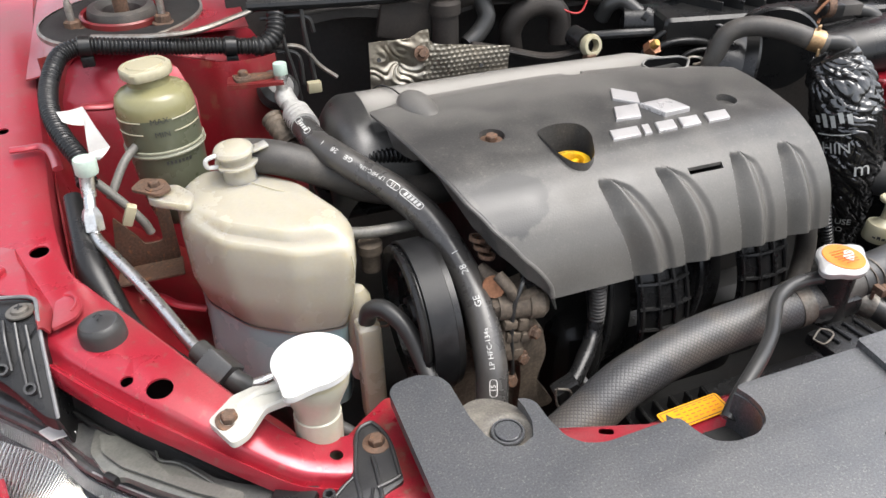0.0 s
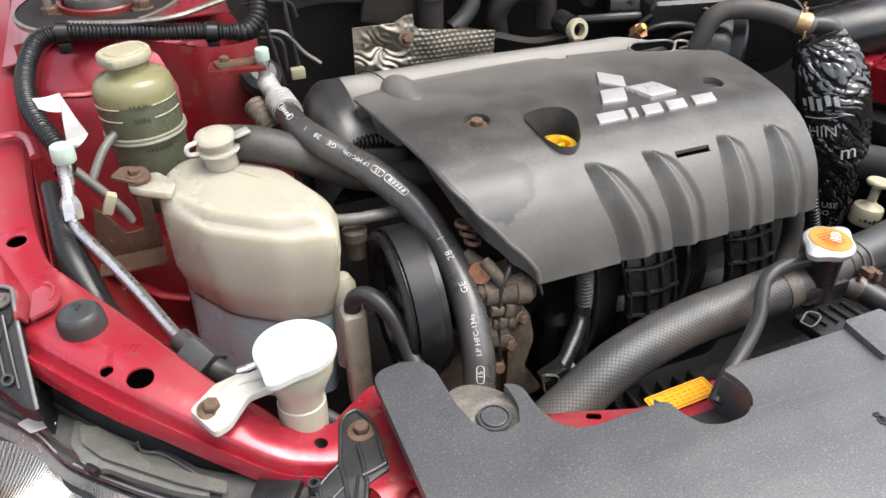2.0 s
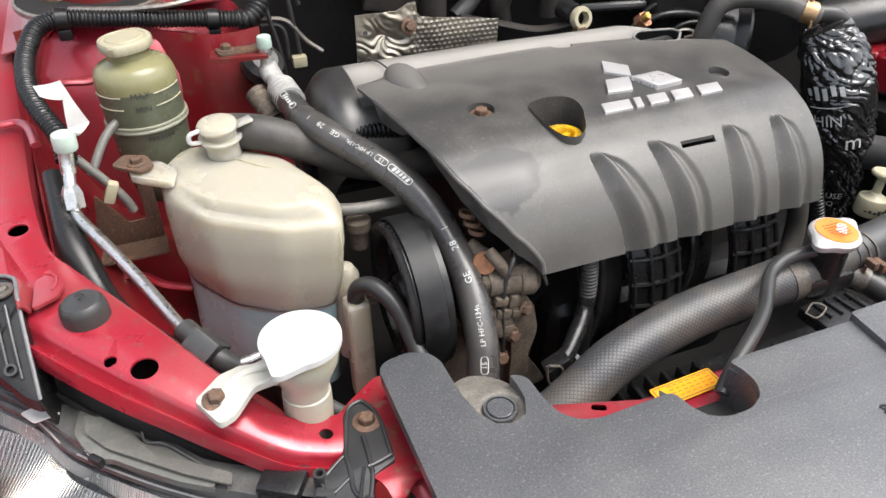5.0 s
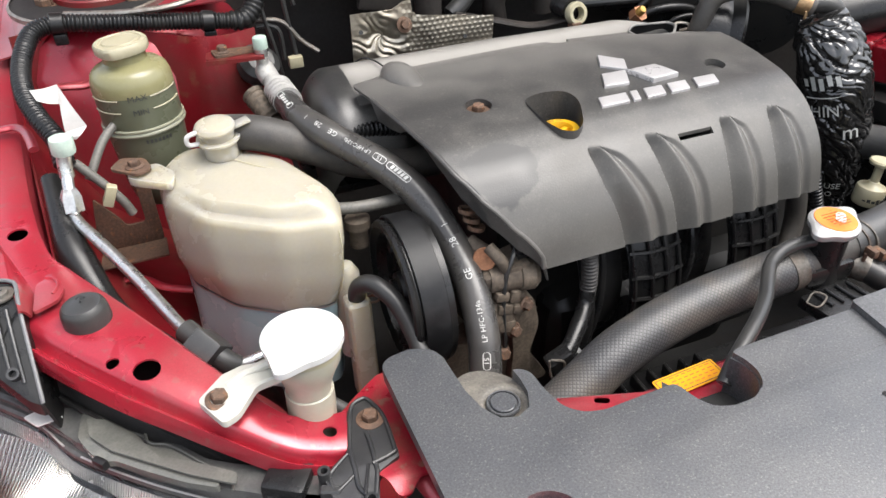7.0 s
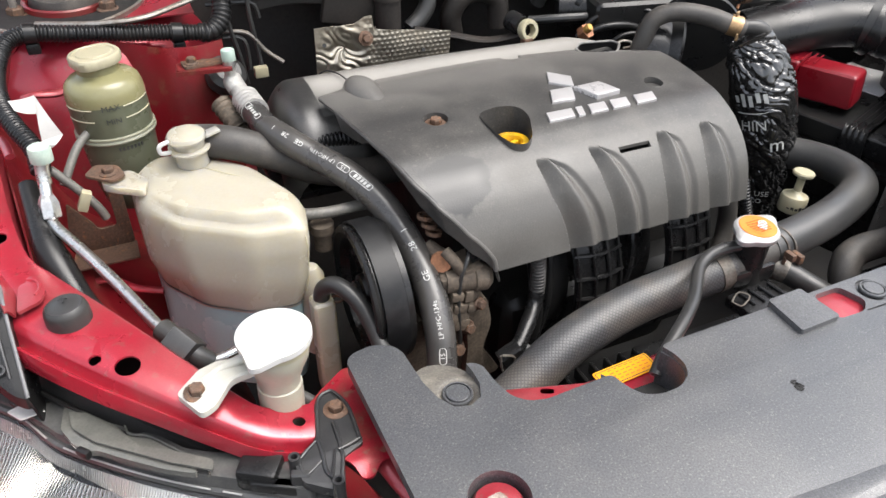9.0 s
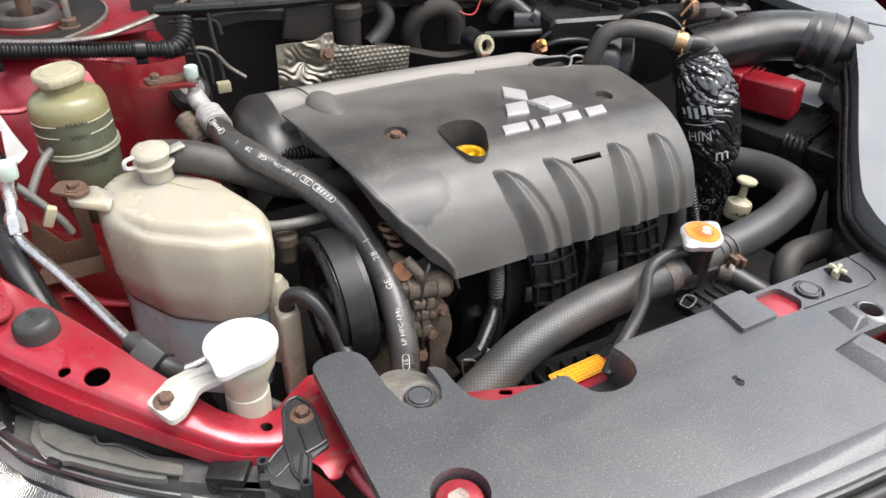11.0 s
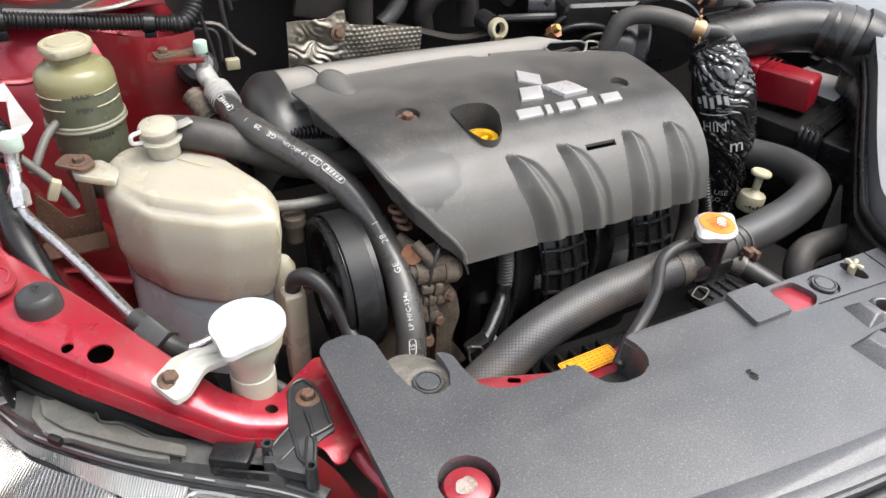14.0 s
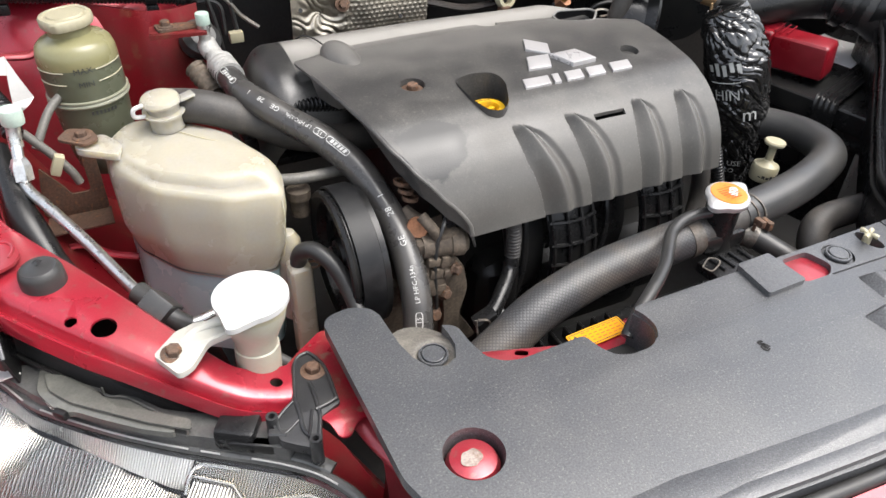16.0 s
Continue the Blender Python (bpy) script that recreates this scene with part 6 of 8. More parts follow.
part("retainer_clip", box((-0.050, 0.4625, 0.765), (0.012, 0.006, 0.008), Matrix.Rotation(radians(-48), 3, "Z"), 0.002, 2), BLACK, hl)
part("retainer_clip", box((0.078, 0.381, 0.755), (0.036, 0.010, 0.010), Matrix.Rotation(radians(-30), 3, "Z"), 0.002, 2), BLACK, hl)
part("clip_tab", plate(rounded([(-0.1055, 0.5355), (-0.0893, 0.5399), (-0.0760, 0.5232), (-0.0950, 0.5206)], 0.002), 0.7635, 0.0012, (), 0.0004, 1, fall=lambda x, y: 0.7635 - 0.10 * max(0, -0.098 - x)), SHINY, hl, "shiny metal clip")
part("bulb_box", box((0.072, 0.398, 0.757), (0.032, 0.028, 0.022), Matrix.Rotation(radians(-32), 3, "Z"), 0.004, 2), BLACK, hl)
part("cover_inset", plate(rounded([(-0.058, 0.508), (-0.044, 0.500), (-0.020, 0.466), (-0.008, 0.446), (0.006, 0.439), (0.040, 0.412), (0.038, 0.402), (0.008, 0.424), (-0.042, 0.468), (-0.056, 0.488)], 0.003, 3), 0.0, 0.002, (), 0.0006, 1, fall=lambda x, y: 0.7695), SMOKE, hl)
fb = thing("front_bracket", (0.13, 0.41, 0.75), "black plastic front bracket with ribs and a rusty bolt", "bracket")
fo = [(0.1440, 0.4400), (0.1370, 0.4420), (0.1300, 0.4390), (0.1245, 0.4310), (0.1150, 0.3960), (0.1040, 0.3895), (0.0945, 0.3815), (0.0965, 0.3640), (0.1080, 0.3550), (0.1185, 0.3475), (0.1235, 0.3480), (0.1310, 0.3730), (0.1404, 0.3770), (0.1490, 0.3800), (0.1510, 0.4180)]
part("plate", plate(rounded(fo, 0.003, 3), 0.772, 0.009, (), 0.0016, 2, fall=lambda x, y: 0.772 - 0.10 * max(0, 0.392 - y)), GREY_PLASTIC, fb)
part("rim", tube([(0.1170, 0.396, 0.7722), (0.1262, 0.428, 0.7730), (0.1310, 0.437, 0.7730), (0.1375, 0.4398, 0.7730), (0.1430, 0.438, 0.7730), (0.1490, 0.418, 0.7730), (0.1475, 0.384, 0.7722)], 0.0016, 60, 8), GREY_PLASTIC, fb)
part("rib", tube([(0.1475, 0.384, 0.7722), (0.1390, 0.3815, 0.7722), (0.1290, 0.3800, 0.7718)], 0.0016, 20, 8), GREY_PLASTIC, fb)
part("rib", tube([(0.1330, 0.407, 0.7728), (0.1325, 0.394, 0.7726), (0.1305, 0.374, 0.7712)], 0.0017, 20, 8), GREY_PLASTIC, fb)
part("rib", tube([(0.1170, 0.396, 0.7722), (0.1165, 0.382, 0.7715), (0.1150, 0.366, 0.7700), (0.1200, 0.356, 0.7690)], 0.0018, 30, 8), GREY_PLASTIC, fb)
part("rib", tube([(0.1150, 0.3945, 0.7722), (0.1050, 0.3875, 0.7720), (0.0985, 0.3810, 0.7712), (0.1000, 0.3690, 0.7700), (0.1140, 0.3760, 0.7710)], 0.0012, 40, 8), GREY_PLASTIC, fb)
part("rib", tube([(0.1305, 0.374, 0.7712), (0.1265, 0.363, 0.7700), (0.1220, 0.3525, 0.7690)], 0.0016, 20, 8), GREY_PLASTIC, fb)
part("web", box((0.1215, 0.3690, 0.7700), (0.0022, 0.026, 0.006), Matrix.Rotation(radians(-22), 3, "Z"), 0.0006, 1), GREY_PLASTIC, fb)
for x, y in ((0.0955, 0.3835), (0.1195, 0.3500)):
    part("boss", lathe([(0.0022, 0.006), (0.0026, 0.0125), (0.0046, 0.0125), (0.0050, -0.014)], (x, y, 0.764), seg=18), GREY_PLASTIC, fb)
part("clip_block", box((0.0965, 0.3720, 0.7640), (0.015, 0.007, 0.014), Matrix.Rotation(radians(-24), 3, "Z"), 0.0012, 1), GREY_PLASTIC, fb)
hex_bolt("bolt", (0.1395, 0.4195, 0.7715), (0, 0, 1), 0.0105, RUST, fb, 1.75, "rusty hexagon bolt with washer")


# ---- front of the engine: pulley, pump, hoses ----
pu = thing("drive_pulley", (0.235, 0.60, 0.65), "black ribbed belt pulley beside the tank", "pulley")
PC = (0.214, 0.600, 0.732)
part("rim", lathe([(0.060, 0.004), (0.068, 0.000), (0.0735, 0.001), (0.0750, 0.004), (0.0735, 0.007)] + [(0.0735 - (0.0022 if k % 2 else 0), 0.008 + 0.0025 * k) for k in range(10)] + [(0.0750, 0.034), (0.0750, 0.040), (0.06, 0.041)], PC, (1, 0.0, 0.0), 72), BLACK, pu, "grooved rim with a shiny belt", 25)
part("web", lathe([(0.060, 0.004), (0.057, 0.014), (0.035, 0.018), (0.022, 0.017), (0.020, 0.008), (0.0145, 0.006), (0.0145, 0.002), (0.010, 0.001), (0, 0.001)], PC, (1, 0, 0), 48), BLACK, pu)
for k in range(4):
    a = radians(45 + 90 * k)
    hex_bolt("bolt", (PC[0] + 0.016, PC[1] + 0.044 * math.cos(a), PC[2] + 0.044 * math.sin(a)), (-1, 0, 0), 0.008, BLACK, pu, 1.3)
BELT = mat("worn_belt", (0.0085, 0.0085, 0.009), 0.42, 0, 0.15, (0.03, 0.03, 0.03), 0.6, 30, 800, 0.1, spec=0.25)
part("belt", lathe([(0.0752, 0.0085), (0.0775, 0.0090), (0.0775, 0.0330), (0.0752, 0.0335)], PC, (1, 0, 0), 72), BELT, pu, "smooth back of the drive belt", 25)

pm = thing("pump_body", (0.31, 0.56, 0.62), "grimy cast pump body with bolts behind the hose", "pump")
part("casting", lathe([(0, -0.03), (0.026, -0.03), (0.030, -0.024), (0.030, -0.012), (0.034, -0.010), (0.034, 0.012), (0.030, 0.016), (0.028, 0.03), (0, 0.03)], (0.302, 0.570, 0.715), (1, 0.1, 0), 24), CAST, pm, "", 30)
part("block", box((0.312, 0.556, 0.722), (0.036, 0.028, 0.044), Matrix.Rotation(radians(8), 3, "Y"), 0.005, 2), CAST, pm)
part("top_lug", box((0.314, 0.560, 0.762), (0.048, 0.036, 0.018), Matrix.Rotation(radians(-12), 3, "Y"), 0.005, 2), CAST, pm)
part("port", lathe([(0, 0), (0.013, 0), (0.013, 0.03), (0.015, 0.031), (0.015, 0.044), (0.010, 0.050), (0, 0.050)], (0.296, 0.552, 0.758), (0.9, -0.1, -0.05), 18), CAST, pm)
for px, pz, w_, h_ in ((0.305, 0.744, 0.014, 0.010), (0.318, 0.741, 0.010, 0.014), (0.308, 0.728, 0.016, 0.012), (0.322, 0.724, 0.012, 0.010), (0.310, 0.706, 0.018, 0.014)):
    part("lug", box((px, 0.541, pz), (w_, 0.010, h_), Matrix.Rotation(radians(10), 3, "Y"), 0.0025, 2), CAST, pm)
foot_ = plate(rounded([(0.250, 0.705), (0.292, 0.715), (0.335, 0.700), (0.338, 0.668), (0.350, 0.635), (0.372, 0.600), (0.250, 0.590)], 0.012, 5), 0, 0.016, (), 0.004, 3)
bmesh.ops.transform(foot_, matrix=Matrix.Translation((0, 0.556, 0)) @ Matrix.Rotation(radians(90), 4, "X"), verts=foot_.verts)
part("mounting_plate", foot_, CAST, pm, "dusty brown cast mounting plate")
arm2 = plate(rounded([(0.318, 0.72), (0.342, 0.73), (0.350, 0.69), (0.340, 0.655), (0.345, 0.60), (0.318, 0.60), (0.322, 0.66)], 0.010, 5), 0, 0.014, (), 0.003, 2)
bmesh.ops.transform(arm2, matrix=Matrix.Translation((0, 0.545, 0)) @ Matrix.Rotation(radians(90), 4, "X"), verts=arm2.verts)
part("arm", arm2, CAST, pm)
for p, d, s_ in (((0.318, 0.540, 0.698), (0.2, -1, 0.2), 0.011), ((0.306, 0.540, 0.672), (0.1, -1, 0.3), 0.012), ((0.330, 0.540, 0.727), (0.4, -0.9, 0.1), 0.010)):
    hex_bolt("bolt", p, d, s_, RUST, pm, 1.3)
COPPER = mat("tarnished_copper", (0.42, 0.20, 0.11), 0.5, 0.7, 0.2, (0.22, 0.12, 0.07), 0.7, 60, 400, 0.3)
part("copper_disc", lathe([(0, 0), (0.0105, 0), (0.0115, 0.002), (0.0105, 0.004), (0, 0.003)], (0.2965, 0.560, 0.778), (-0.5, -0.8, 0.3), 24), COPPER, pm, "tarnished copper coloured plug")
for k in range(3):
    part("banjo", lathe([(0.006, 0), (0.0085, 0.0), (0.0085, 0.004), (0.006, 0.004)], (0.292 + 0.003 * k, 0.592 - 0.004 * k, 0.812 - 0.008 * k), (0.2, 0.1, 1), 18), RUST, pm)
part("pipe_stub", tube([(0.292, 0.588, 0.78), (0.300, 0.575, 0.775), (0.312, 0.570, 0.768)], 0.009, 12, 14), CAST, pm)
part("elbow", tube([(0.300, 0.56, 0.79), (0.306, 0.548, 0.782), (0.312, 0.546, 0.770)], 0.006, 12, 12), CAST, pm)
wr = thing("sensor_lead", (0.31, 0.55, 0.70), "thin black sensor lead hanging beside the pump", "cable")
part("lead", tube([(0.330, 0.560, 0.790), (0.318, 0.545, 0.783), (0.309, 0.540, 0.765), (0.306, 0.538, 0.735), (0.308, 0.538, 0.700), (0.31, 0.54, 0.66)], 0.0022, 40, 8), RUBBER, wr)
part("connector", box((0.335, 0.552, 0.785), (0.026, 0.014, 0.012), Matrix.Rotation(radians(-10), 3, "Y"), 0.002, 2), BLACK, wr)

# dusty large hose behind the tank and small pipes there
dh = thing("breather_duct", (0.19, 0.73, 0.80), "dusty grey-brown rubber duct behind the tank", "duct")
part("duct", tube([(0.085, 0.79, 0.846), (0.110, 0.770, 0.853), (0.140, 0.755, 0.851), (0.185, 0.745, 0.831), (0.225, 0.738, 0.810), (0.285, 0.735, 0.795), (0.34, 0.74, 0.79)], 0.0185, 60, 20), RUBBER_DUSTY, dh)
part("corrugated_end", tube([(0.225, 0.750, 0.836), (0.250, 0.745, 0.838), (0.275, 0.742, 0.836), (0.310, 0.740, 0.834)], corrugated(0.009, 0.2, 0.0045), 140, 14), BLACK, dh, "", 60)
mp = thing("metal_pipe", (0.21, 0.66, 0.79), "dirty metal pipe with banjo ends behind the tank", "pipe")
part("pipe", tube([(0.158, 0.672, 0.804), (0.180, 0.668, 0.801), (0.205, 0.662, 0.800), (0.235, 0.662, 0.799), (0.275, 0.668, 0.796)], 0.0062, 30, 14), DULL_PIPE, mp)
part("union", lathe([(0, -0.02), (0.010, -0.02), (0.010, 0.0), (0.013, 0.002), (0.013, 0.012), (0.009, 0.014), (0, 0.014)], (0.204, 0.668, 0.772), (0, 0, 1), 18), CAST, mp)
part("mount_lug", lathe([(0.007, 0), (0.014, 0), (0.014, 0.01), (0.007, 0.01)], (0.205, 0.785, 0.834), (0.1, -0.2, 1), 22), STEEL, mp)
lo = thing("suction_pipe", (0.15, 0.84, 0.80), "grimy pipe with crimped ferrule below the refrigerant fitting", "pipe")
part("ferrule", tube([(0.147, 0.868, 0.848), (0.154, 0.848, 0.838), (0.160, 0.835, 0.828)], lambda s, u: 0.0125 + 0.001 * math.cos(u * 30), 20, 18), CAST, lo)
part("pipe", tube([(0.160, 0.835, 0.828), (0.168, 0.822, 0.816), (0.178, 0.812, 0.806), (0.19, 0.808, 0.79)], 0.008, 20, 14), CAST, lo)
dp = thing("drain_hose", (0.12, 0.93, 0.80), "thick dull black hose beside the red panel", "hose")
part("hose", tube([(0.145, 0.935, 0.885), (0.138, 0.935, 0.865), (0.126, 0.93, 0.835), (0.115, 0.925, 0.80), (0.11, 0.92, 0.74)], 0.016, 30, 16), RUBBER_DUSTY, dp)
part("bellows", lathe([(0, -0.012), (0.02, -0.012), (0.024, -0.004), (0.022, 0.004), (0.024, 0.010), (0.016, 0.016), (0, 0.016)], (0.163, 0.915, 0.862), (0.2, -0.5, 0.6), 24), RUBBER, dp)

# ---- intake manifold ----
im = thing("intake_manifold", (0.54, 0.58, 0.66), "ribbed black plastic intake manifold under the cover", "intake manifold")


def runner(x, y, w, ribs):
    def shape(u, v):
        a = radians(95 - 150 * v)
        return Vector((x + w * (u - 0.5), y + 0.042 - 0.062 * math.sin(radians(20 + 130 * v)) - 0.006 * math.sin(math.pi * u), 0.790 - 0.175 * v))
    r = part("runner", sheet(shape, 10, 24, 0.004), BLACK, im)
    if ribs:
        grid = bmesh.new()
        for u in (0.06, 0.36, 0.66, 0.95):
            tube([shape(u, v / 8) + Vector((0, -0.0025, 0.001)) for v in range(9)], 0.0024, 24, 6, grid)
        for v in (0.10, 0.24, 0.38, 0.52, 0.66, 0.80):
            tube([shape(u / 6, v) + Vector((0, -0.0025, 0.001)) for u in range(7)], 0.0024, 12, 6, grid)
        part("rib_grid", grid, BLACK, r)
    return r


runner(0.425, 0.572, 0.05, False)
runner(0.477, 0.552, 0.060, True)
runner(0.545, 0.585, 0.055, False)
runner(0.606, 0.558, 0.062, True)
part("side_arch", tube([(0.540, 0.60, 0.785), (0.538, 0.57, 0.76), (0.532, 0.55, 0.72), (0.520, 0.545, 0.68), (0.50, 0.55, 0.64)], 0.004, 30, 8), BLACK, im)
part("side_arch", tube([(0.418, 0.57, 0.785), (0.420, 0.55, 0.75), (0.416, 0.54, 0.70), (0.405, 0.54, 0.65)], 0.004, 30, 8), BLACK, im)
part("plenum", box((0.53, 0.62, 0.62), (0.30, 0.10, 0.12), bev=0.03, seg=3), BLACK, im)

# ---- injector harness ----
hn = thing("injector_harness", (0.39, 0.53, 0.64), "corrugated black harness drop with a connector", "wiring")
part("collar", lathe([(0.0095, -0.007), (0.0105, -0.006), (0.0105, 0.006), (0.0095, 0.007)], (0.399, 0.545, 0.778), (0, 0.1, 1), 20), BLACK, hn)
part("conduit", tube([(0.398, 0.548, 0.790), (0.399, 0.545, 0.778), (0.402, 0.544, 0.755), (0.403, 0.543, 0.730), (0.402, 0.543, 0.712)], corrugated(0.0088, 0.2, 0.0042), 130, 16), RUBBER_DUSTY, hn, "", 60)
part("taped_branch", tube([(0.402, 0.543, 0.718), (0.398, 0.538, 0.706), (0.384, 0.524, 0.697), (0.366, 0.508, 0.689), (0.352, 0.498, 0.684)], lambda s, u: 0.0085 + 0.0004 * math.sin(s * 190), 40, 14), BLACK, hn)
part("taped_branch", tube([(0.402, 0.543, 0.714), (0.404, 0.542, 0.690), (0.402, 0.541, 0.665), (0.396, 0.539, 0.63)], 0.0075, 30, 14), BLACK, hn)
part("connector", box((0.348, 0.497, 0.682), (0.026, 0.018, 0.020), Matrix.Rotation(radians(-25), 3, "Y"), 0.003, 2), BLACK, hn)
part("bail", tube([(0.333, 0.492, 0.692), (0.334, 0.488, 0.674), (0.344, 0.486, 0.670), (0.347, 0.488, 0.688), (0.334, 0.491, 0.693)], 0.0014, 24, 6), STEEL, hn)
part("sensor_ring", lathe([(0.010, 0), (0.016, 0), (0.016, 0.008), (0.010, 0.008)], (0.360, 0.502, 0.672), (0.3, -0.5, 0.6), 24), ALU, hn)

# ---- radiator hose with filler neck ----
BRAID, bn, bl, bb = nodes_of("braided_rubber")
buv = bn.new("ShaderNodeUVMap")
bsep = bn.new("ShaderNodeSeparateXYZ")
bl.new(buv.outputs[0], bsep.inputs[0])


def math_node(op, a, b=None):
    n = bn.new("ShaderNodeMath")
    n.operation = op
    for k, q in enumerate((a, b)):
        if q is None:
            continue
        if isinstance(q, (int, float)):
            n.inputs[k].default_value = q
        else:
            bl.new(q, n.inputs[k])
    return n.outputs[0]


bu, bv = math_node("MULTIPLY", bsep.outputs[0], 30.0), math_node("MULTIPLY", bsep.outputs[1], 230.0)
w1 = math_node("ABSOLUTE", math_node("SINE", math_node("MULTIPLY", math_node("ADD", bu, bv), math.pi)))
w2 = math_node("ABSOLUTE", math_node("SINE", math_node("MULTIPLY", math_node("SUBTRACT", bu, bv), math.pi)))
weave = math_node("POWER", math_node("MINIMUM", w1, w2), 0.7)
bbump = bn.new("ShaderNodeBump")
bbump.inputs["Strength"].default_value, bbump.inputs["Distance"].default_value = 0.35, 0.0006
bl.new(weave, bbump.inputs["Height"])
bl.new(bbump.outputs[0], bb.inputs["Normal"])
btc, bnz, bmix = bn.new("ShaderNodeTexCoord"), bn.new("ShaderNodeTexNoise"), bn.new("ShaderNodeMix")
bnz.inputs["Scale"].default_value, bnz.inputs["Detail"].default_value = 22, 6
bl.new(btc.outputs["Object"], bnz.inputs["Vector"])
bmix.data_type = "RGBA"
bmix.inputs[6].default_value, bmix.inputs[7].default_value = (0.030, 0.030, 0.031, 1), (0.070, 0.060, 0.048, 1)
bmr = bn.new("ShaderNodeMapRange")
bmr.inputs["From Min"].default_value, bmr.inputs["From Max"].default_value = 0.42, 0.75
bl.new(bnz.outputs["Fac"], bmr.inputs["Value"])
bl.new(bmr.outputs[0], bmix.inputs[0])
bhsv = bn.new("ShaderNodeHueSaturation")
bl.new(math_node("ADD", math_node("MULTIPLY", weave, 1.3), 0.45), bhsv.inputs["Value"])
bl.new(bmix.outputs[2], bhsv.inputs["Color"])
bl.new(bhsv.outputs[0], bb.inputs["Base Color"])
bb.inputs["Roughness"].default_value = 0.42

SMOOTH_HOSE = mat("smooth_hose_rubber", (0.036, 0.036, 0.036), 0.40, 0, 0.14, (0.060, 0.057, 0.052), 0.7, 14, 600, 0.2)
rh = thing("radiator_hose", (0.55, 0.45, 0.70), "thick braided black radiator hose with spring clamps", "hose")
RH = [(0.278, 0.420, 0.692), (0.326, 0.429, 0.716), (0.376, 0.440, 0.737), (0.452, 0.452, 0.748), (0.530, 0.452, 0.757), (0.572, 0.452, 0.761)]
part("left_hose", tube(RH, 0.0220, 110, 32), BRAID, rh, "braided rubber hose")
part("clamp_band", tube([(0.553, 0.452, 0.759), (0.560, 0.452, 0.760), (0.567, 0.452, 0.761)], 0.0230, 8, 32), OLD_STEEL, rh, "rust stained spring clamp")
part("filler_pipe", tube([(0.560, 0.452, 0.760), (0.600, 0.452, 0.763), (0.650, 0.458, 0.764)], lambda s, u: 0.0208 - 0.0015 * math.sin(math.pi * u), 16, 28), RUBBER_DUSTY, rh, "dusty filler pipe")
part("right_hose", tube([(0.628, 0.456, 0.764), (0.660, 0.459, 0.765), (0.688, 0.462, 0.766), (0.735, 0.470, 0.768), (0.785, 0.486, 0.768), (0.822, 0.505, 0.766), (0.845, 0.535, 0.762), (0.852, 0.580, 0.757), (0.838, 0.628, 0.750), (0.808, 0.665, 0.742), (0.76, 0.70, 0.735)], 0.0212, 120, 32), SMOOTH_HOSE, rh, "smooth rubber hose")
for x in (0.636, 0.646):
    part("clamp_band", tube([(x, 0.4565, 0.7645), (x + 0.0025, 0.457, 0.7645), (x + 0.005, 0.4575, 0.765)], 0.0222, 6, 32), OLD_STEEL, rh)
part("clamp_ears", box((0.648, 0.430, 0.765), (0.006, 0.014, 0.010), bev=0.001, into=box((0.634, 0.428, 0.772), (0.006, 0.012, 0.008), bev=0.001)), RUST, rh)
fn = part("filler_neck", lathe([(0.020, -0.03), (0.0175, -0.012), (0.0170, 0.0), (0.0170, 0.022), (0.0185, 0.026), (0.0185, 0.030), (0, 0.030)], (0.592, 0.445, 0.772), (0, -0.03, 1), 32), BLACK, rh)
part("foot", box((0.592, 0.446, 0.757), (0.055, 0.035, 0.020), bev=0.005), BLACK, rh)

RAX = (0.02, -0.06, 1)
CAP_METAL = mat("bright_pressed_cap", (0.46, 0.455, 0.445), 0.36, 0.5, 0.05, (0.5, 0.49, 0.47), 0.5, 60, 500, 0.1)
rcap = part("radiator_cap", lathe([(0, 0.0), (0.0205, 0.0), (0.0222, 0.002), (0.0229, 0.007), (0.0212, 0.0095), (0.0200, 0.0100), (0, 0.0105)], (0.592, 0.444, 0.801), RAX, 72, shape=lambda a, r, h: r * (1 + (0.42 * max(0, math.cos(2 * a)) ** 4 if r > 0.018 else 0))), CAP_METAL, rh, "pressed metal cap with two grip ears")
part("label", lathe([(0.0, 0.0004), (0.0186, 0.0004), (0.0188, 0)], (0.5923, 0.4434, 0.8114), RAX, 48), ORANGE, rcap, "orange printed warning label")
LABEL_RED = mat("label_print", (0.42, 0.07, 0.01), 0.5, 0, 0.1)
tb = bmesh.new()
rnd2 = random.Random(3)
for k in range(7):
    w = 0.022 * math.sqrt(max(0.05, 1 - ((k - 3) / 4.0) ** 2))
    n = rnd2.randint(2, 4)
    for j in range(n):
        box((0.592 - w / 2 + w * (j + 0.5) / n, 0.4555 - 0.0038 * k, 0.8130 + 0.00023 * (k - 3)), (w / n * 0.75, 0.0010, 0.0003), into=tb)
part("print_lines", tb, LABEL_RED, rcap)
part("worn_patch", lathe([(0.0, 0.0005), (0.0042, 0.0005), (0.0044, 0.0003)], (0.5975, 0.4430, 0.8120), RAX, 28, shape=lambda a, r, h: r * (1 + 0.9 * abs(math.cos(a - 0.5)) ** 2 + 0.08 * math.sin(5 * a))), PAPER, rcap, "worn white patch in the label")

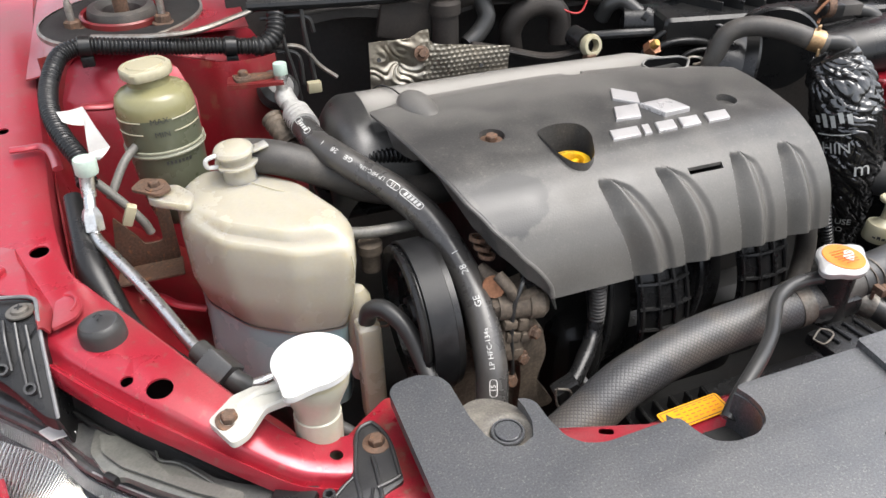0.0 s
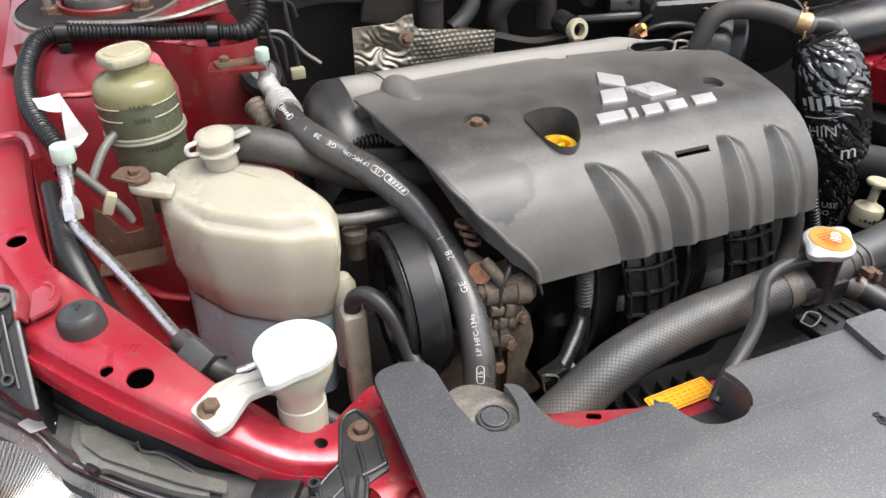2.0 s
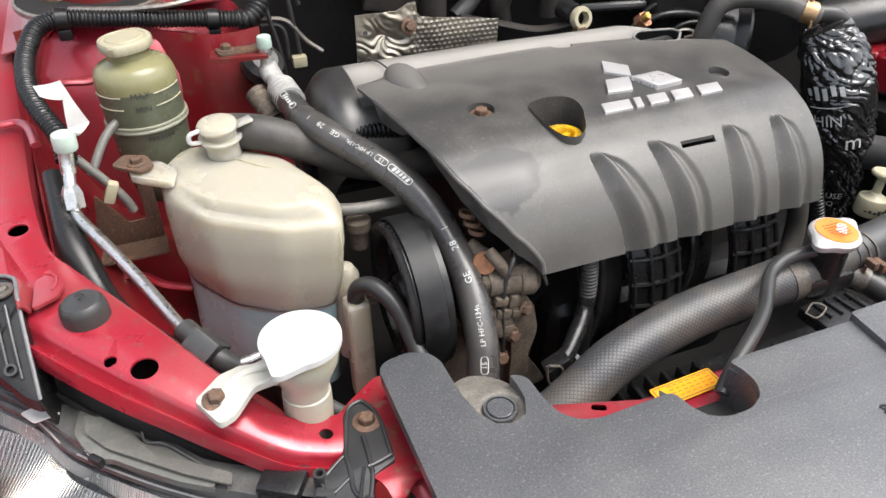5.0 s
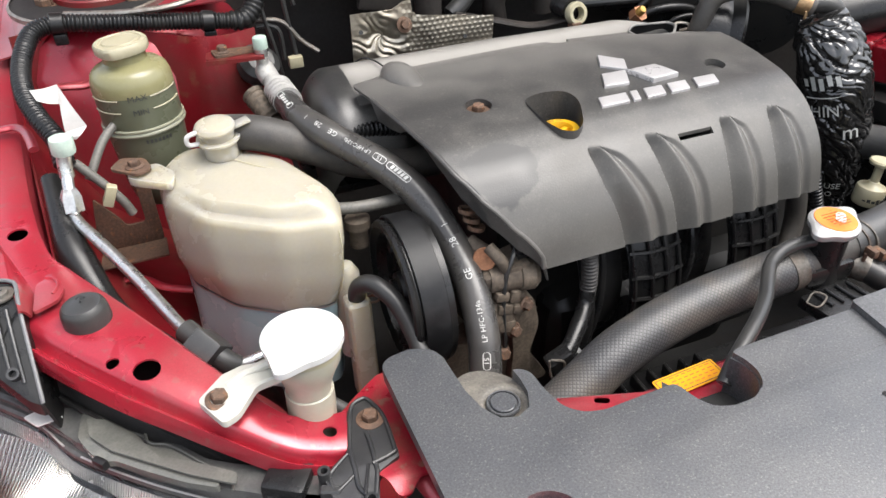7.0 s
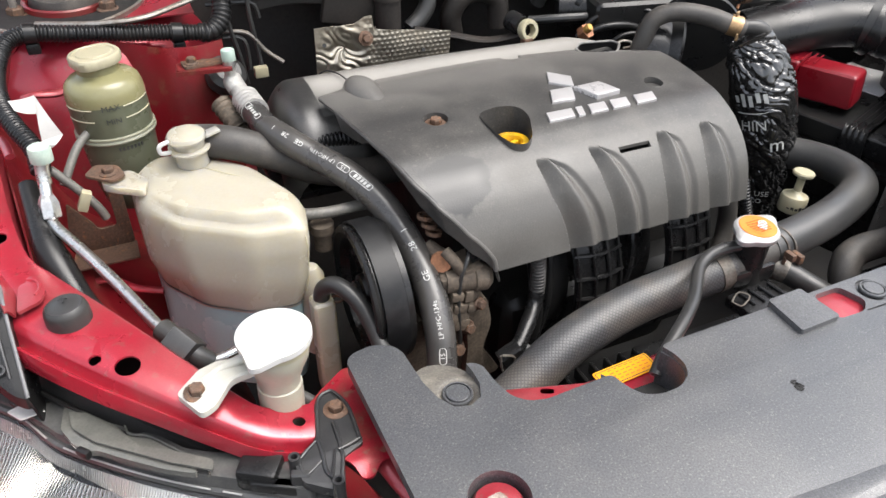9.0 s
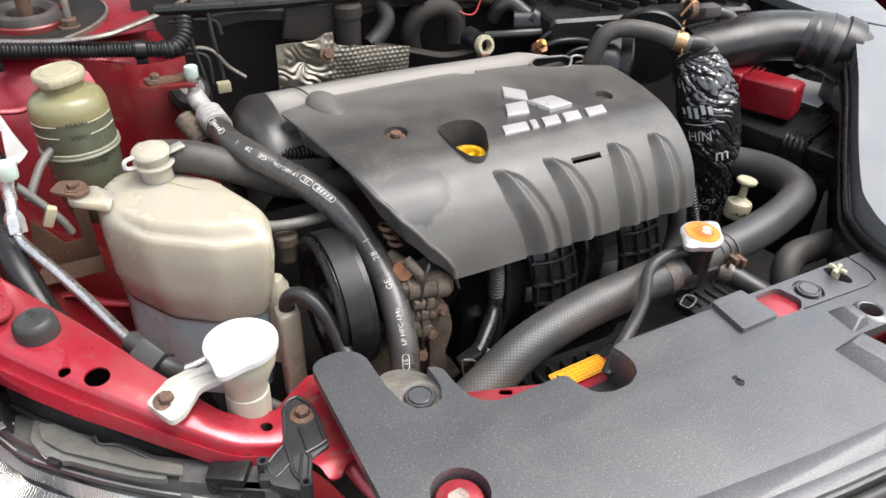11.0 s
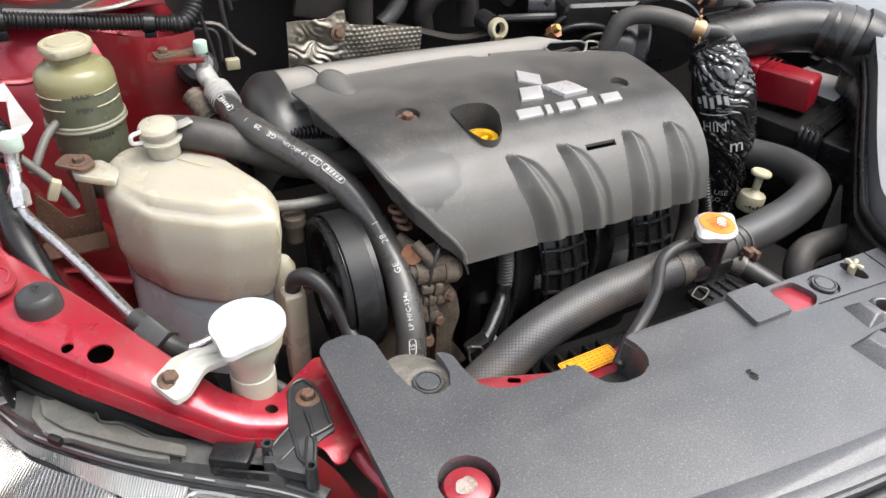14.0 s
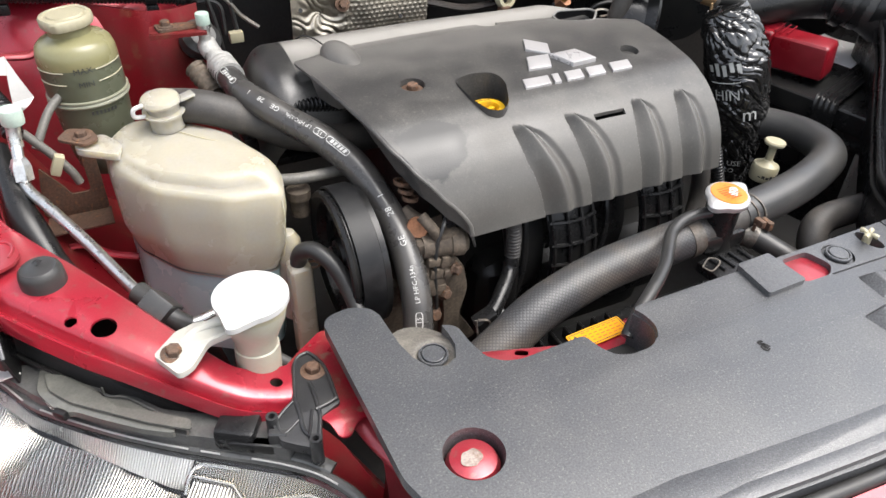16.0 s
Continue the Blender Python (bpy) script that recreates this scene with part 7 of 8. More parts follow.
bh = thing("bypass_hose", (0.49, 0.42, 0.75), "thin black rubber bypass hose from the filler neck", "hose")
part("hose", tube([(0.580, 0.446, 0.790), (0.562, 0.448, 0.7905), (0.540, 0.446, 0.790), (0.520, 0.437, 0.787), (0.502, 0.420, 0.786), (0.484, 0.402, 0.786), (0.462, 0.385, 0.786), (0.440, 0.371, 0.784), (0.418, 0.358, 0.779), (0.402, 0.348, 0.768)], 0.0062, 80, 16), RUBBER, bh)
sh = thing("heater_hose", (0.69, 0.56, 0.66), "grey rubber hose rising behind the radiator hose", "hose")
part("hose", tube([(0.690, 0.590, 0.775), (0.697, 0.580, 0.735), (0.698, 0.575, 0.700), (0.685, 0.565, 0.672), (0.655, 0.550, 0.650), (0.62, 0.54, 0.63)], 0.0115, 50, 16), RUBBER_DUSTY, sh)
part("conduit", tube([(0.712, 0.580, 0.765), (0.715, 0.572, 0.740), (0.720, 0.566, 0.715)], corrugated(0.0075, 0.2, 0.004), 80, 14), BLACK, sh, "", 60)
oh = thing("oil_cooler_hose", (0.65, 0.42, 0.72), "short black hose with a spring clamp beside the filler neck", "hose")
part("hose", tube([(0.627, 0.445, 0.752), (0.640, 0.432, 0.748), (0.650, 0.418, 0.742), (0.665, 0.400, 0.733), (0.69, 0.38, 0.715)], 0.0125, 40, 20), RUBBER, oh)
part("clamp_band", tube([(0.630, 0.4425, 0.7505), (0.635, 0.4375, 0.7495), (0.640, 0.432, 0.748)], 0.0135, 8, 22), OLD_STEEL, oh)
part("clamp_ears", box((0.636, 0.434, 0.765), (0.014, 0.003, 0.010), Matrix.Rotation(radians(30), 3, "Z"), 0.0008, 1), RUST, oh)
eh = thing("lower_elbow_hose", (0.75, 0.42, 0.70), "grey rubber elbow hose behind the cover", "hose")
part("hose", tube([(0.719, 0.405, 0.66), (0.7207, 0.410, 0.700), (0.7265, 0.425, 0.728), (0.746, 0.434, 0.739), (0.7895, 0.4352, 0.740), (0.86, 0.431, 0.740)], 0.0165, 50, 18), RUBBER_DUSTY, eh)

# warning label and fan shroud
YELLOW.node_tree.nodes["Principled BSDF"].inputs["Specular IOR Level"].default_value = 0.2
yl = plate(rounded([(0.3635, 0.3845), (0.4238, 0.3880), (0.4248, 0.3672), (0.3645, 0.3635)], 0.003), 0.7518, 0.0006, (), 0.0001, 1)
wl = solo("warning_label", yl, YELLOW, (0.394, 0.376, 0.7505), "yellow warning label stuck on the crossmember", "label")
part("triangle_mark", plate([(0.3675, 0.3750), (0.3745, 0.3754), (0.3712, 0.3815)], 0.7521, 0.0003), INK, wl)
lines = bmesh.new()
for r_ in range(4):
    for k in range(7):
        x = 0.3785 + 0.0060 * k
        box((x + 0.002, 0.3700 + 0.0038 * r_ + 0.06 * (x - 0.378), 0.7520), (0.0042 - 0.0012 * ((k * 5 + r_ * 3) % 3) / 2, 0.0008, 0.0002), Matrix.Rotation(radians(3.4), 3, "Z"), into=lines)
part("print_lines", lines, LABEL_RED, wl)
border = bmesh.new()
for mid, size in (((0.3942, 0.3844), (0.0555, 0.0006)), ((0.3948, 0.3672), (0.0555, 0.0006)), ((0.4222, 0.3776), (0.0006, 0.0172)), ((0.3662, 0.3741), (0.0006, 0.0172))):
    box((mid[0], mid[1], 0.7520), (*size, 0.0002), Matrix.Rotation(radians(3.4), 3, "Z"), into=border)
part("border", border, INK, wl)
fs = thing("fan_shroud", (0.55, 0.415, 0.66), "ribbed black fan shroud behind the crossmember", "fan shroud")
part("frame", box((0.62, 0.412, 0.640), (0.76, 0.022, 0.11), bev=0.004), BLACK, fs)
for k in range(7):
    part("rib", box((0.352 + 0.017 * k, 0.421, 0.6985), (0.0035, 0.030, 0.014), bev=0.0008, seg=1), BLACK, fs)
part("ledge", box((0.62, 0.428, 0.690), (0.74, 0.034, 0.006), bev=0.0015), BLACK, fs)
mbr = thing("radiator_bracket", (0.59, 0.41, 0.73), "black ribbed radiator bracket with a wire loop", "bracket")
part("bracket", box((0.585, 0.408, 0.742), (0.060, 0.040, 0.012), Matrix.Rotation(radians(6), 3, "Z"), 0.002, 2), BLACK, mbr)
for k in range(4):
    part("rib", box((0.568 + 0.013 * k, 0.412, 0.744), (0.003, 0.022, 0.014), Matrix.Rotation(radians(6), 3, "Z"), 0.0008, 1), BLACK, mbr)
part("wire_loop", tube([(0.548, 0.412, 0.752), (0.560, 0.417, 0.756), (0.566, 0.408, 0.756), (0.553, 0.403, 0.752), (0.548, 0.412, 0.752)], 0.0009, 30, 6), OLD_STEEL, mbr)

# ---- white breather plug ----
bpth = thing("breather_plug", (0.775, 0.55, 0.72), "cream plastic breather plug with a round knob", "plug")
BA = (0.12, 0.02, 1)
part("knob", lathe([(0.0048, -0.010), (0.005, -0.004), (0.0085, -0.001), (0.0125, 0.0), (0.0132, 0.003), (0.0120, 0.005), (0, 0.0055)], (0.7785, 0.551, 0.770), BA, 28), CREAM, bpth)
part("stem", lathe([(0.0048, 0), (0.0048, 0.026)], (0.7755, 0.5505, 0.742), BA, 16), CREAM, bpth)
part("body", lathe([(0, -0.012), (0.0155, -0.012), (0.0165, -0.010), (0.0165, 0.006), (0.0155, 0.009), (0.008, 0.012), (0.006, 0.015), (0, 0.015)], (0.774, 0.55, 0.734), BA, 32), CREAM, bpth)
bb2 = bmesh.new()
for k in range(9):
    a = radians(205 + 17 * k)
    box((0.774 + 0.0166 * math.cos(a), 0.55 + 0.0166 * math.sin(a), 0.731), (0.0035, 0.0006, 0.006 if k % 2 else 0.003), Matrix.Rotation(a + math.pi / 2, 3, "Z"), into=bb2)
part("print_bars", bb2, INK, bpth)

# ---- bag-wrapped intake elbow ----
BAGM, gn2, gl2, gb2 = nodes_of("crumpled_bag_film")
gb2.inputs["Base Color"].default_value = (0.014, 0.0135, 0.013, 1)
gb2.inputs["Roughness"].default_value = 0.15
gb2.inputs["Specular IOR Level"].default_value = 1.0
t2, v2, b2 = gn2.new("ShaderNodeTexCoord"), gn2.new("ShaderNodeTexNoise"), gn2.new("ShaderNodeBump")
v2.inputs["Scale"].default_value, v2.inputs["Detail"].default_value, v2.inputs["Distortion"].default_value = 42, 3, 2.2
b2.inputs["Strength"].default_value, b2.inputs["Distance"].default_value = 0.30, 0.002
gl2.new(t2.outputs["Object"], v2.inputs["Vector"])
gl2.new(v2.outputs["Fac"], b2.inputs["Height"])
gl2.new(b2.outputs[0], gb2.inputs["Normal"])
bg = thing("wrapped_elbow", (0.80, 0.66, 0.64), "intake elbow wrapped in a crumpled black plastic bag", "wrapped hose")
BAG = [(0.780, 0.688, 0.895), (0.786, 0.680, 0.878), (0.792, 0.664, 0.850), (0.801, 0.655, 0.810), (0.812, 0.649, 0.765), (0.823, 0.648, 0.715), (0.830, 0.650, 0.670), (0.836, 0.650, 0.63)]


def crease(x, y, z):
    return 1.0 - min(1.0, abs(noise.noise(Vector((x, y, z)))) * 3.2)


def crumple(bm, size, scale):
    """Sharp folds that run slantwise round the wrap, finer ones across them."""
    bm.normal_update()
    for v in bm.verts:
        c = v.co
        w = Vector((noise.noise(c * 22), noise.noise(c * 22 + Vector((9, 2, 4))), noise.noise(c * 22 + Vector((1, 7, 3))))) * 0.016
        p = (c + w) * scale
        slant = p.z + 0.55 * p.x
        f1 = crease(p.x * 0.35 + p.y * 0.2, slant * 0.85, p.y * 0.35)
        f2 = crease(p.x * 0.9 + 5, p.z * 0.45 - p.x * 0.3, p.y * 0.9)
        f3 = crease(p.x * 0.7 + 2, slant * 2.1, p.y * 0.7)
        v.co += v.normal * size * (0.55 * f1 * f1 + 0.35 * f2 * f2 + 0.22 * f3 - 0.45)
    return bm


bagm = tube(BAG, lambda s, u: lerp_table([(0, 0.025), (0.08, 0.034), (0.25, 0.0390), (0.5, 0.0375), (0.8, 0.030), (1, 0.020)], u), 300, 240)
part("bag", crumple(bagm, 0.0062, 66), BAGM, bg, "shiny crumpled black bag", 50)
for words, size, s0, a0 in (("HIN", 0.019, 0.100, -8), ("m", 0.026, 0.128, 30), ("AR USE", 0.0115, 0.205, -4), ("ILLO", 0.0105, 0.217, -4)):
    lt_ = text_mesh(words, size)
    bmesh.ops.subdivide_edges(lt_, edges=[q for q in lt_.edges if q.calc_length() > 0.004], cuts=2)
    bmesh.ops.rotate(lt_, verts=lt_.verts, matrix=Matrix.Rotation(math.pi / 2, 3, "Z"))
    part("print", along(BAG, 0.0415 if s0 < 0.15 else 0.0375, lt_, s0, a0), PRINT, bg)
for s0, a0, l0, w0 in ((0.066, -8, 0.046, 0.016), (0.083, -6, 0.046, 0.0022)):
    lb_ = bmesh.new()
    n_ = 5 if w0 > 0.004 else 1
    for k in range(n_):
        a = -l0 / 2 + k * l0 / n_
        lo_, hi_ = -w0 * (0.5 if k % 2 else 0.35), w0 * (0.5 if k % 3 else 0.2)
        q = [lb_.verts.new(p) for p in ((lo_, a, 0), (hi_, a + 0.0015, 0), (hi_, a + 0.0015 + l0 / n_ * 0.55, 0), (lo_, a + l0 / n_ * (0.60 if n_ > 1 else 1), 0))]
        lb_.faces.new(q)
    bmesh.ops.subdivide_edges(lb_, edges=lb_.edges, cuts=3, use_grid_fill=True)
    part("print_bar", along(BAG, 0.0412, lb_, s0, a0), PRINT, bg)
part("spout", tube([(0.787, 0.682, 0.872), (0.795, 0.682, 0.890), (0.800, 0.681, 0.902)], lambda s, u: 0.0235 - 0.010 * u, 14, 24), RUBBER_DUSTY, bg, "rubber spout of the elbow")
th = thing("throttle_body", (0.76, 0.79, 0.80), "black rubber elbow cuff and throttle housing", "throttle body")
part("cuff", lathe([(0, 0.0), (0.050, 0.0), (0.054, 0.004), (0.052, 0.012), (0.049, 0.018), (0.052, 0.026), (0.050, 0.05), (0.04, 0.055), (0, 0.055)], (0.735, 0.765, 0.850), (-0.75, 0.5, 0.1), 40), BLACK, th)
part("rear_cuff", lathe([(0, 0.0), (0.056, 0.0), (0.058, 0.004), (0.056, 0.010), (0.052, 0.03), (0, 0.03)], (0.79, 0.79, 0.865), (0.5, 0.8, 0.1), 40), BLACK, th)
CLAMP = mat("yellowed_clamp_steel", (0.42, 0.28, 0.15), 0.42, 0.8, 0.15, (0.22, 0.13, 0.07), 0.6, 60, 400, 0.2)
pv = thing("vent_hose", (0.70, 0.74, 0.87), "black vent hose with a rusty spring clamp", "hose")
part("hose", tube([(0.671, 0.766, 0.858), (0.6744, 0.762, 0.887), (0.6847, 0.759, 0.911), (0.7062, 0.747, 0.921), (0.7362, 0.7244, 0.919), (0.7614, 0.7003, 0.9104), (0.7720, 0.693, 0.907)], 0.0118, 60, 18), RUBBER_DUSTY, pv)
part("elbow_end", tube([(0.7677, 0.6961, 0.9094), (0.7859, 0.6866, 0.9088), (0.7965, 0.6822, 0.9027), (0.8005, 0.6805, 0.8914)], 0.0098, 24, 18), RUBBER, pv, "smooth black elbow end")
part("clamp_band", tube([(0.7575, 0.7040, 0.9120), (0.7625, 0.6995, 0.9105), (0.7675, 0.6965, 0.9090)], 0.0131, 8, 22), CLAMP, pv, "brass coloured spring clamp")
part("clamp_ears", box((0.7625, 0.699, 0.925), (0.008, 0.003, 0.008), Matrix.Rotation(radians(30), 3, "Z"), 0.001, 1), CLAMP, pv)
part("clamp_ears", box((0.7605, 0.690, 0.900), (0.008, 0.003, 0.010), Matrix.Rotation(radians(30), 3, "Z"), 0.001, 1), CLAMP, pv)

# ---- battery ----
LABEL_PAPER = mat("glossy_white_label", (0.82, 0.81, 0.80), 0.22, 0, 0.03, (0.74, 0.73, 0.72), 0.4, 30, 500, 0.03)
bt = thing("car_battery", (0.98, 0.68, 0.58), "black car battery with red terminal cover and strap", "battery")
BTM = Matrix.Rotation(radians(14.5), 3, "Z")
BTC = Vector((1.032, 0.668, 0.0))


def on_battery(x, y, z):
    return BTC + BTM @ Vector((x, y, 0)) + Vector((0, 0, z))


part("case", box(on_battery(0, 0, 0.675), (0.232, 0.190, 0.180), BTM, 0.006), BLACK, bt)
part("rim", box(on_battery(0, 0, 0.757), (0.240, 0.200, 0.030), BTM, 0.005, 3), BLACK, bt)
part("ledge", box(on_battery(-0.03, 0, 0.728), (0.195, 0.212, 0.008), BTM, 0.002, 2), BLACK, bt)
tc_ = part("terminal_cover", box((0.955, 0.690, 0.806), (0.085, 0.050, 0.048), Matrix.Rotation(radians(-66), 3, "Z"), 0.007, 3, taper=0.93), BATRED, bt, "red plastic terminal cover")
part("cover_step", box((0.932, 0.745, 0.808), (0.042, 0.054, 0.050), Matrix.Rotation(radians(-66), 3, "Z"), 0.007, 3), BATRED, tc_)
part("top_label", box(on_battery(0.068, 0.040, 0.7738), (0.098, 0.105, 0.0012), BTM), LABEL_PAPER, bt, "white paper label")
for k in range(3):
    part("print_bar", box(on_battery(0.075, 0.075 - 0.010 * k, 0.7747), (0.05 - 0.012 * k, 0.004, 0.0008), BTM), BATRED, bt)
part("terminal_post", lathe([(0, 0), (0.009, 0), (0.008, 0.016), (0, 0.017)], on_battery(0.0, 0.085, 0.772), seg=18), ALU, bt)
part("terminal_clamp", box(on_battery(0.0, 0.085, 0.782), (0.032, 0.022, 0.010), BTM, 0.002, into=lathe([(0, 0), (0.005, 0), (0.005, 0.024), (0, 0.024)], on_battery(0.012, 0.083, 0.780), seg=6)), STEEL, bt)


def strap_at(u, v):
    line = lerp_table([(0, 0.66), (0.25, 0.766), (0.29, 0.776), (0.33, 0.7780), (1, 0.7770)], u)
    across = lerp_table([(0, -0.130), (0.25, -0.128), (0.29, -0.124), (0.33, -0.116), (1, 0.09)], u)
    return on_battery(across, -0.045 + 0.032 * (v - 0.5) + 0.03 * u, line + 0.0022 + 0.0014 * math.cos(v * 25))


part("strap", sheet(strap_at, 40, 32, 0.002), BLACK, bt, "ribbed black hold-down strap")
for k in range(3):
    part("cover_ridge", box((0.9405 + 0.0035 * k, 0.7265 - 0.0078 * k, 0.8335), (0.040, 0.0022, 0.0016), Matrix.Rotation(radians(24), 3, "Z"), 0.0005, 1), BATRED, tc_)
part("round_cap", lathe([(0, 0), (0.026, 0), (0.026, 0.005), (0.022, 0.008), (0, 0.008)], on_battery(0.035, -0.050, 0.772), seg=32), BLACK, bt)

# ---- intake duct ----
du = thing("air_intake_duct", (1.0, 0.55, 0.72), "grey plastic air intake duct over the battery", "air duct")
DUCT_MAT = mat("dusty_duct_plastic", (0.125, 0.130, 0.134), 0.36, 0, 0.08, (0.17, 0.17, 0.168), 0.6, 9, 900, 0.08)
dl = [(1.060, 0.655), (0.985, 0.584), (0.93, 0.535), (0.878, 0.490), (0.832, 0.451), (0.795, 0.420), (0.768, 0.395), (0.748, 0.360), (0.740, 0.325), (0.745, 0.285), (0.99, 0.285), (1.06, 0.47), (1.115, 0.575), (1.165, 0.655), (1.125, 0.715), (1.085, 0.70)]
lift = lambda y: 0.045 * smoothstep(0.45, 0.68, y)
part("duct_body", plate(rounded(dl, 0.012, 4), 0, 0.034, (), 0.018, 5, fall=lambda x, y: 0.840 + lift(y) - 0.010 * smoothstep(0.42, 0.30, y)), DUCT_MAT, du, "", 45)
part("lower_shell", plate(rounded([(x - 0.004, y + 0.003) for x, y in dl], 0.012, 4), 0, 0.075, (), 0.004, 2, fall=lambda x, y: 0.808 + lift(y)), BLACK, du, "glossy black lower shell", 45)
for dz, r_, out_ in ((0.812, 0.0034, 0.006), (0.799, 0.0030, 0.008)):
    part("flange", tube([(p[0] - out_, p[1] + out_ * 0.6, dz + lift(p[1])) for p in dl[:10]], r_, 90, 10), BLACK, du, "dark joint flange along the side")
part("elbow", tube([(1.105, 0.640, 0.826), (1.076, 0.688, 0.858), (1.056, 0.728, 0.866), (1.002, 0.758, 0.866), (0.935, 0.772, 0.860), (0.87, 0.790, 0.850)], 0.046, 50, 28, flat=0.80), BLACK, du, "black elbow duct")
for px, py in ((1.079, 0.684), (1.068, 0.704), (1.056, 0.722)):
    part("cuff_rib", tube([(px + 0.005, py - 0.005, 0.860), (px, py, 0.863), (px - 0.005, py + 0.006, 0.865)], 0.0515, 6, 32, flat=0.82), BLACK, du)
part("cuff", tube([(1.098, 0.652, 0.836), (1.074, 0.692, 0.861), (1.052, 0.730, 0.866)], 0.0495, 14, 32, flat=0.82), RUBBER, du, "dark rubber cuff with ridges")

# ---- air box and background ----
ab = thing("air_filter_box", (0.86, 0.93, 0.80), "black ribbed air filter box at the bulkhead", "air filter box")
abm = Matrix.Rotation(radians(-12), 3, "Z")
part("lid", box((0.86, 0.915, 0.862), (0.34, 0.155, 0.07), abm, 0.012, 3), BLACK, ab)
for k in range(9):
    part("rib", box((0.745 + 0.030 * k, 0.925 - 0.0064 * k, 0.902), (0.004, 0.11, 0.014), abm @ Matrix.Rotation(radians(35), 3, "Z"), 0.001, 1), BLACK, ab)
part("rail", box((0.87, 0.905, 0.908), (0.30, 0.012, 0.008), abm, 0.002, 1), BLACK, ab)
part("snorkel", tube([(0.66, 0.95, 0.872), (0.70, 0.93, 0.872), (0.75, 0.89, 0.866), (0.80, 0.86, 0.86)], 0.026, 30, 20), BLACK, ab)
part("clip", tube([(0.90, 0.845, 0.885), (0.905, 0.85, 0.912), (0.925, 0.86, 0.915), (0.93, 0.858, 0.89)], 0.004, 20, 8), STEEL, ab)
ms = thing("airflow_sensor", (0.86, 0.80, 0.88), "black sensor plug with a rusty clamp on the intake", "sensor")
part("body", box((0.855, 0.812, 0.905), (0.085, 0.030, 0.018), Matrix.Rotation(radians(-12), 3, "Z"), 0.004, 2), BLACK, ms)
part("plug", box((0.905, 0.800, 0.905), (0.035, 0.024, 0.016), Matrix.Rotation(radians(-12), 3, "Z"), 0.003, 2), RUBBER_DUSTY, ms)
part("wire", tube([(0.850, 0.795, 0.905), (0.865, 0.790, 0.925), (0.880, 0.795, 0.915), (0.868, 0.800, 0.900), (0.855, 0.792, 0.892)], 0.0022, 30, 6), COPPER, ms)
part("clamp", lathe([(0.012, -0.005), (0.0145, -0.005), (0.0145, 0.005), (0.012, 0.005)], (0.868, 0.796, 0.912), (1, -0.2, 0), 20), RUST, ms)
part("lead", tube([(0.92, 0.797, 0.902), (0.940, 0.785, 0.895), (0.950, 0.770, 0.870), (0.94, 0.765, 0.84)], 0.009, 24, 12), RUBBER, ms)
OLIVE_METAL = mat("dull_olive_metal", (0.10, 0.10, 0.085), 0.5, 0.6, 0.15, (0.06, 0.058, 0.05), 0.6, 20, 400, 0.2)
ap = thing("control_unit", (1.11, 1.0, 0.80), "dull olive metal control unit bracket at the bulkhead", "control unit")
part("plate", box((1.11, 1.0, 0.87), (0.15, 0.012, 0.11), Matrix.Rotation(radians(-20), 3, "Z"), 0.004, 2), OLIVE_METAL, ap)
part("plug", box((1.195, 0.97, 0.845), (0.03, 0.025, 0.03), bev=0.003), STEEL, ap)
fx = thing("fuse_box", (1.19, 0.80, 0.78), "dark grey fuse box with a pale dusty lid", "fuse box")
part("case", plate(rounded([(1.13, 0.93), (1.32, 0.86), (1.17, 0.66), (1.12, 0.765)], 0.012, 4), 0.866, 0.10, (), 0.003, 2), BLACK, fx)
part("lid", plate(rounded([(1.128, 0.935), (1.322, 0.862), (1.172, 0.655), (1.118, 0.768)], 0.014, 4), 0.884, 0.016, (), 0.005, 3), DUCT_MAT, fx, "pale grey lid")

# ---- heat shield and bulkhead clutter ----
def shield_at(u, v):
    x = 0.282 + 0.186 * u
    top = lerp_table([(0, 0.903), (0.28, 0.903), (0.36, 0.911), (0.41, 0.912), (0.42, 0.897), (0.45, 0.892), (0.9, 0.880), (1.0, 0.878)], u)
    z = 0.820 + (top - 0.820) * v
    # staggered dimples, and creases running out from a dented corner
    row = math.floor(z / 0.0062)
    cx = (x + (0.0035 if row % 2 else 0)) / 0.0072
    dx, dz = cx - math.floor(cx) - 0.5, z / 0.0062 - row - 0.5
    dimple = 0.0008 * max(0.0, 1 - (dx * dx + dz * dz) / 0.15) ** 1.5
    rx, rz = x - 0.323, z - 0.868
    r, a = math.hypot(rx, rz), math.atan2(rz, rx)
    star = 0.0013 * math.sin(7 * a + 14 * noise.noise(Vector((x * 40, z * 40, 2)))) * math.exp(-((r - 0.02) / 0.022) ** 2)
    dent = 0.010 * math.exp(-(r / 0.016) ** 2)
    wav = 0.003 * noise.noise(Vector((x * 25, z * 25, 1)))
    return Vector((x, 0.925 + dent - star - dimple * smoothstep(0.012, 0.03, r) * (0.25 + 0.75 * smoothstep(0.30, 0.40, u)) - wav - 0.010 * u - 0.10 * (z - 0.86), z))


hs = thing("heat_shield", (0.38, 0.93, 0.83), "dimpled metal exhaust heat shield behind the engine", "heat shield")
part("sheet", sheet(shield_at, 240, 90, 0.0008), FOIL, hs, "", 60)
hex_bolt("bolt", (0.347, 0.912, 0.884), (0, -1, 0.3), 0.010, RUST, hs, 1.7, "rusty bolt")
for x, z in ((0.292, 0.882), (0.428, 0.857)):
    part("hole", lathe([(0, 0), (0.0028, 0), (0.0028, 0.001), (0, 0.001)], (x, 0.915 if x < 0.4 else 0.912, z), (0, -1, 0.2), 14), INK, hs)

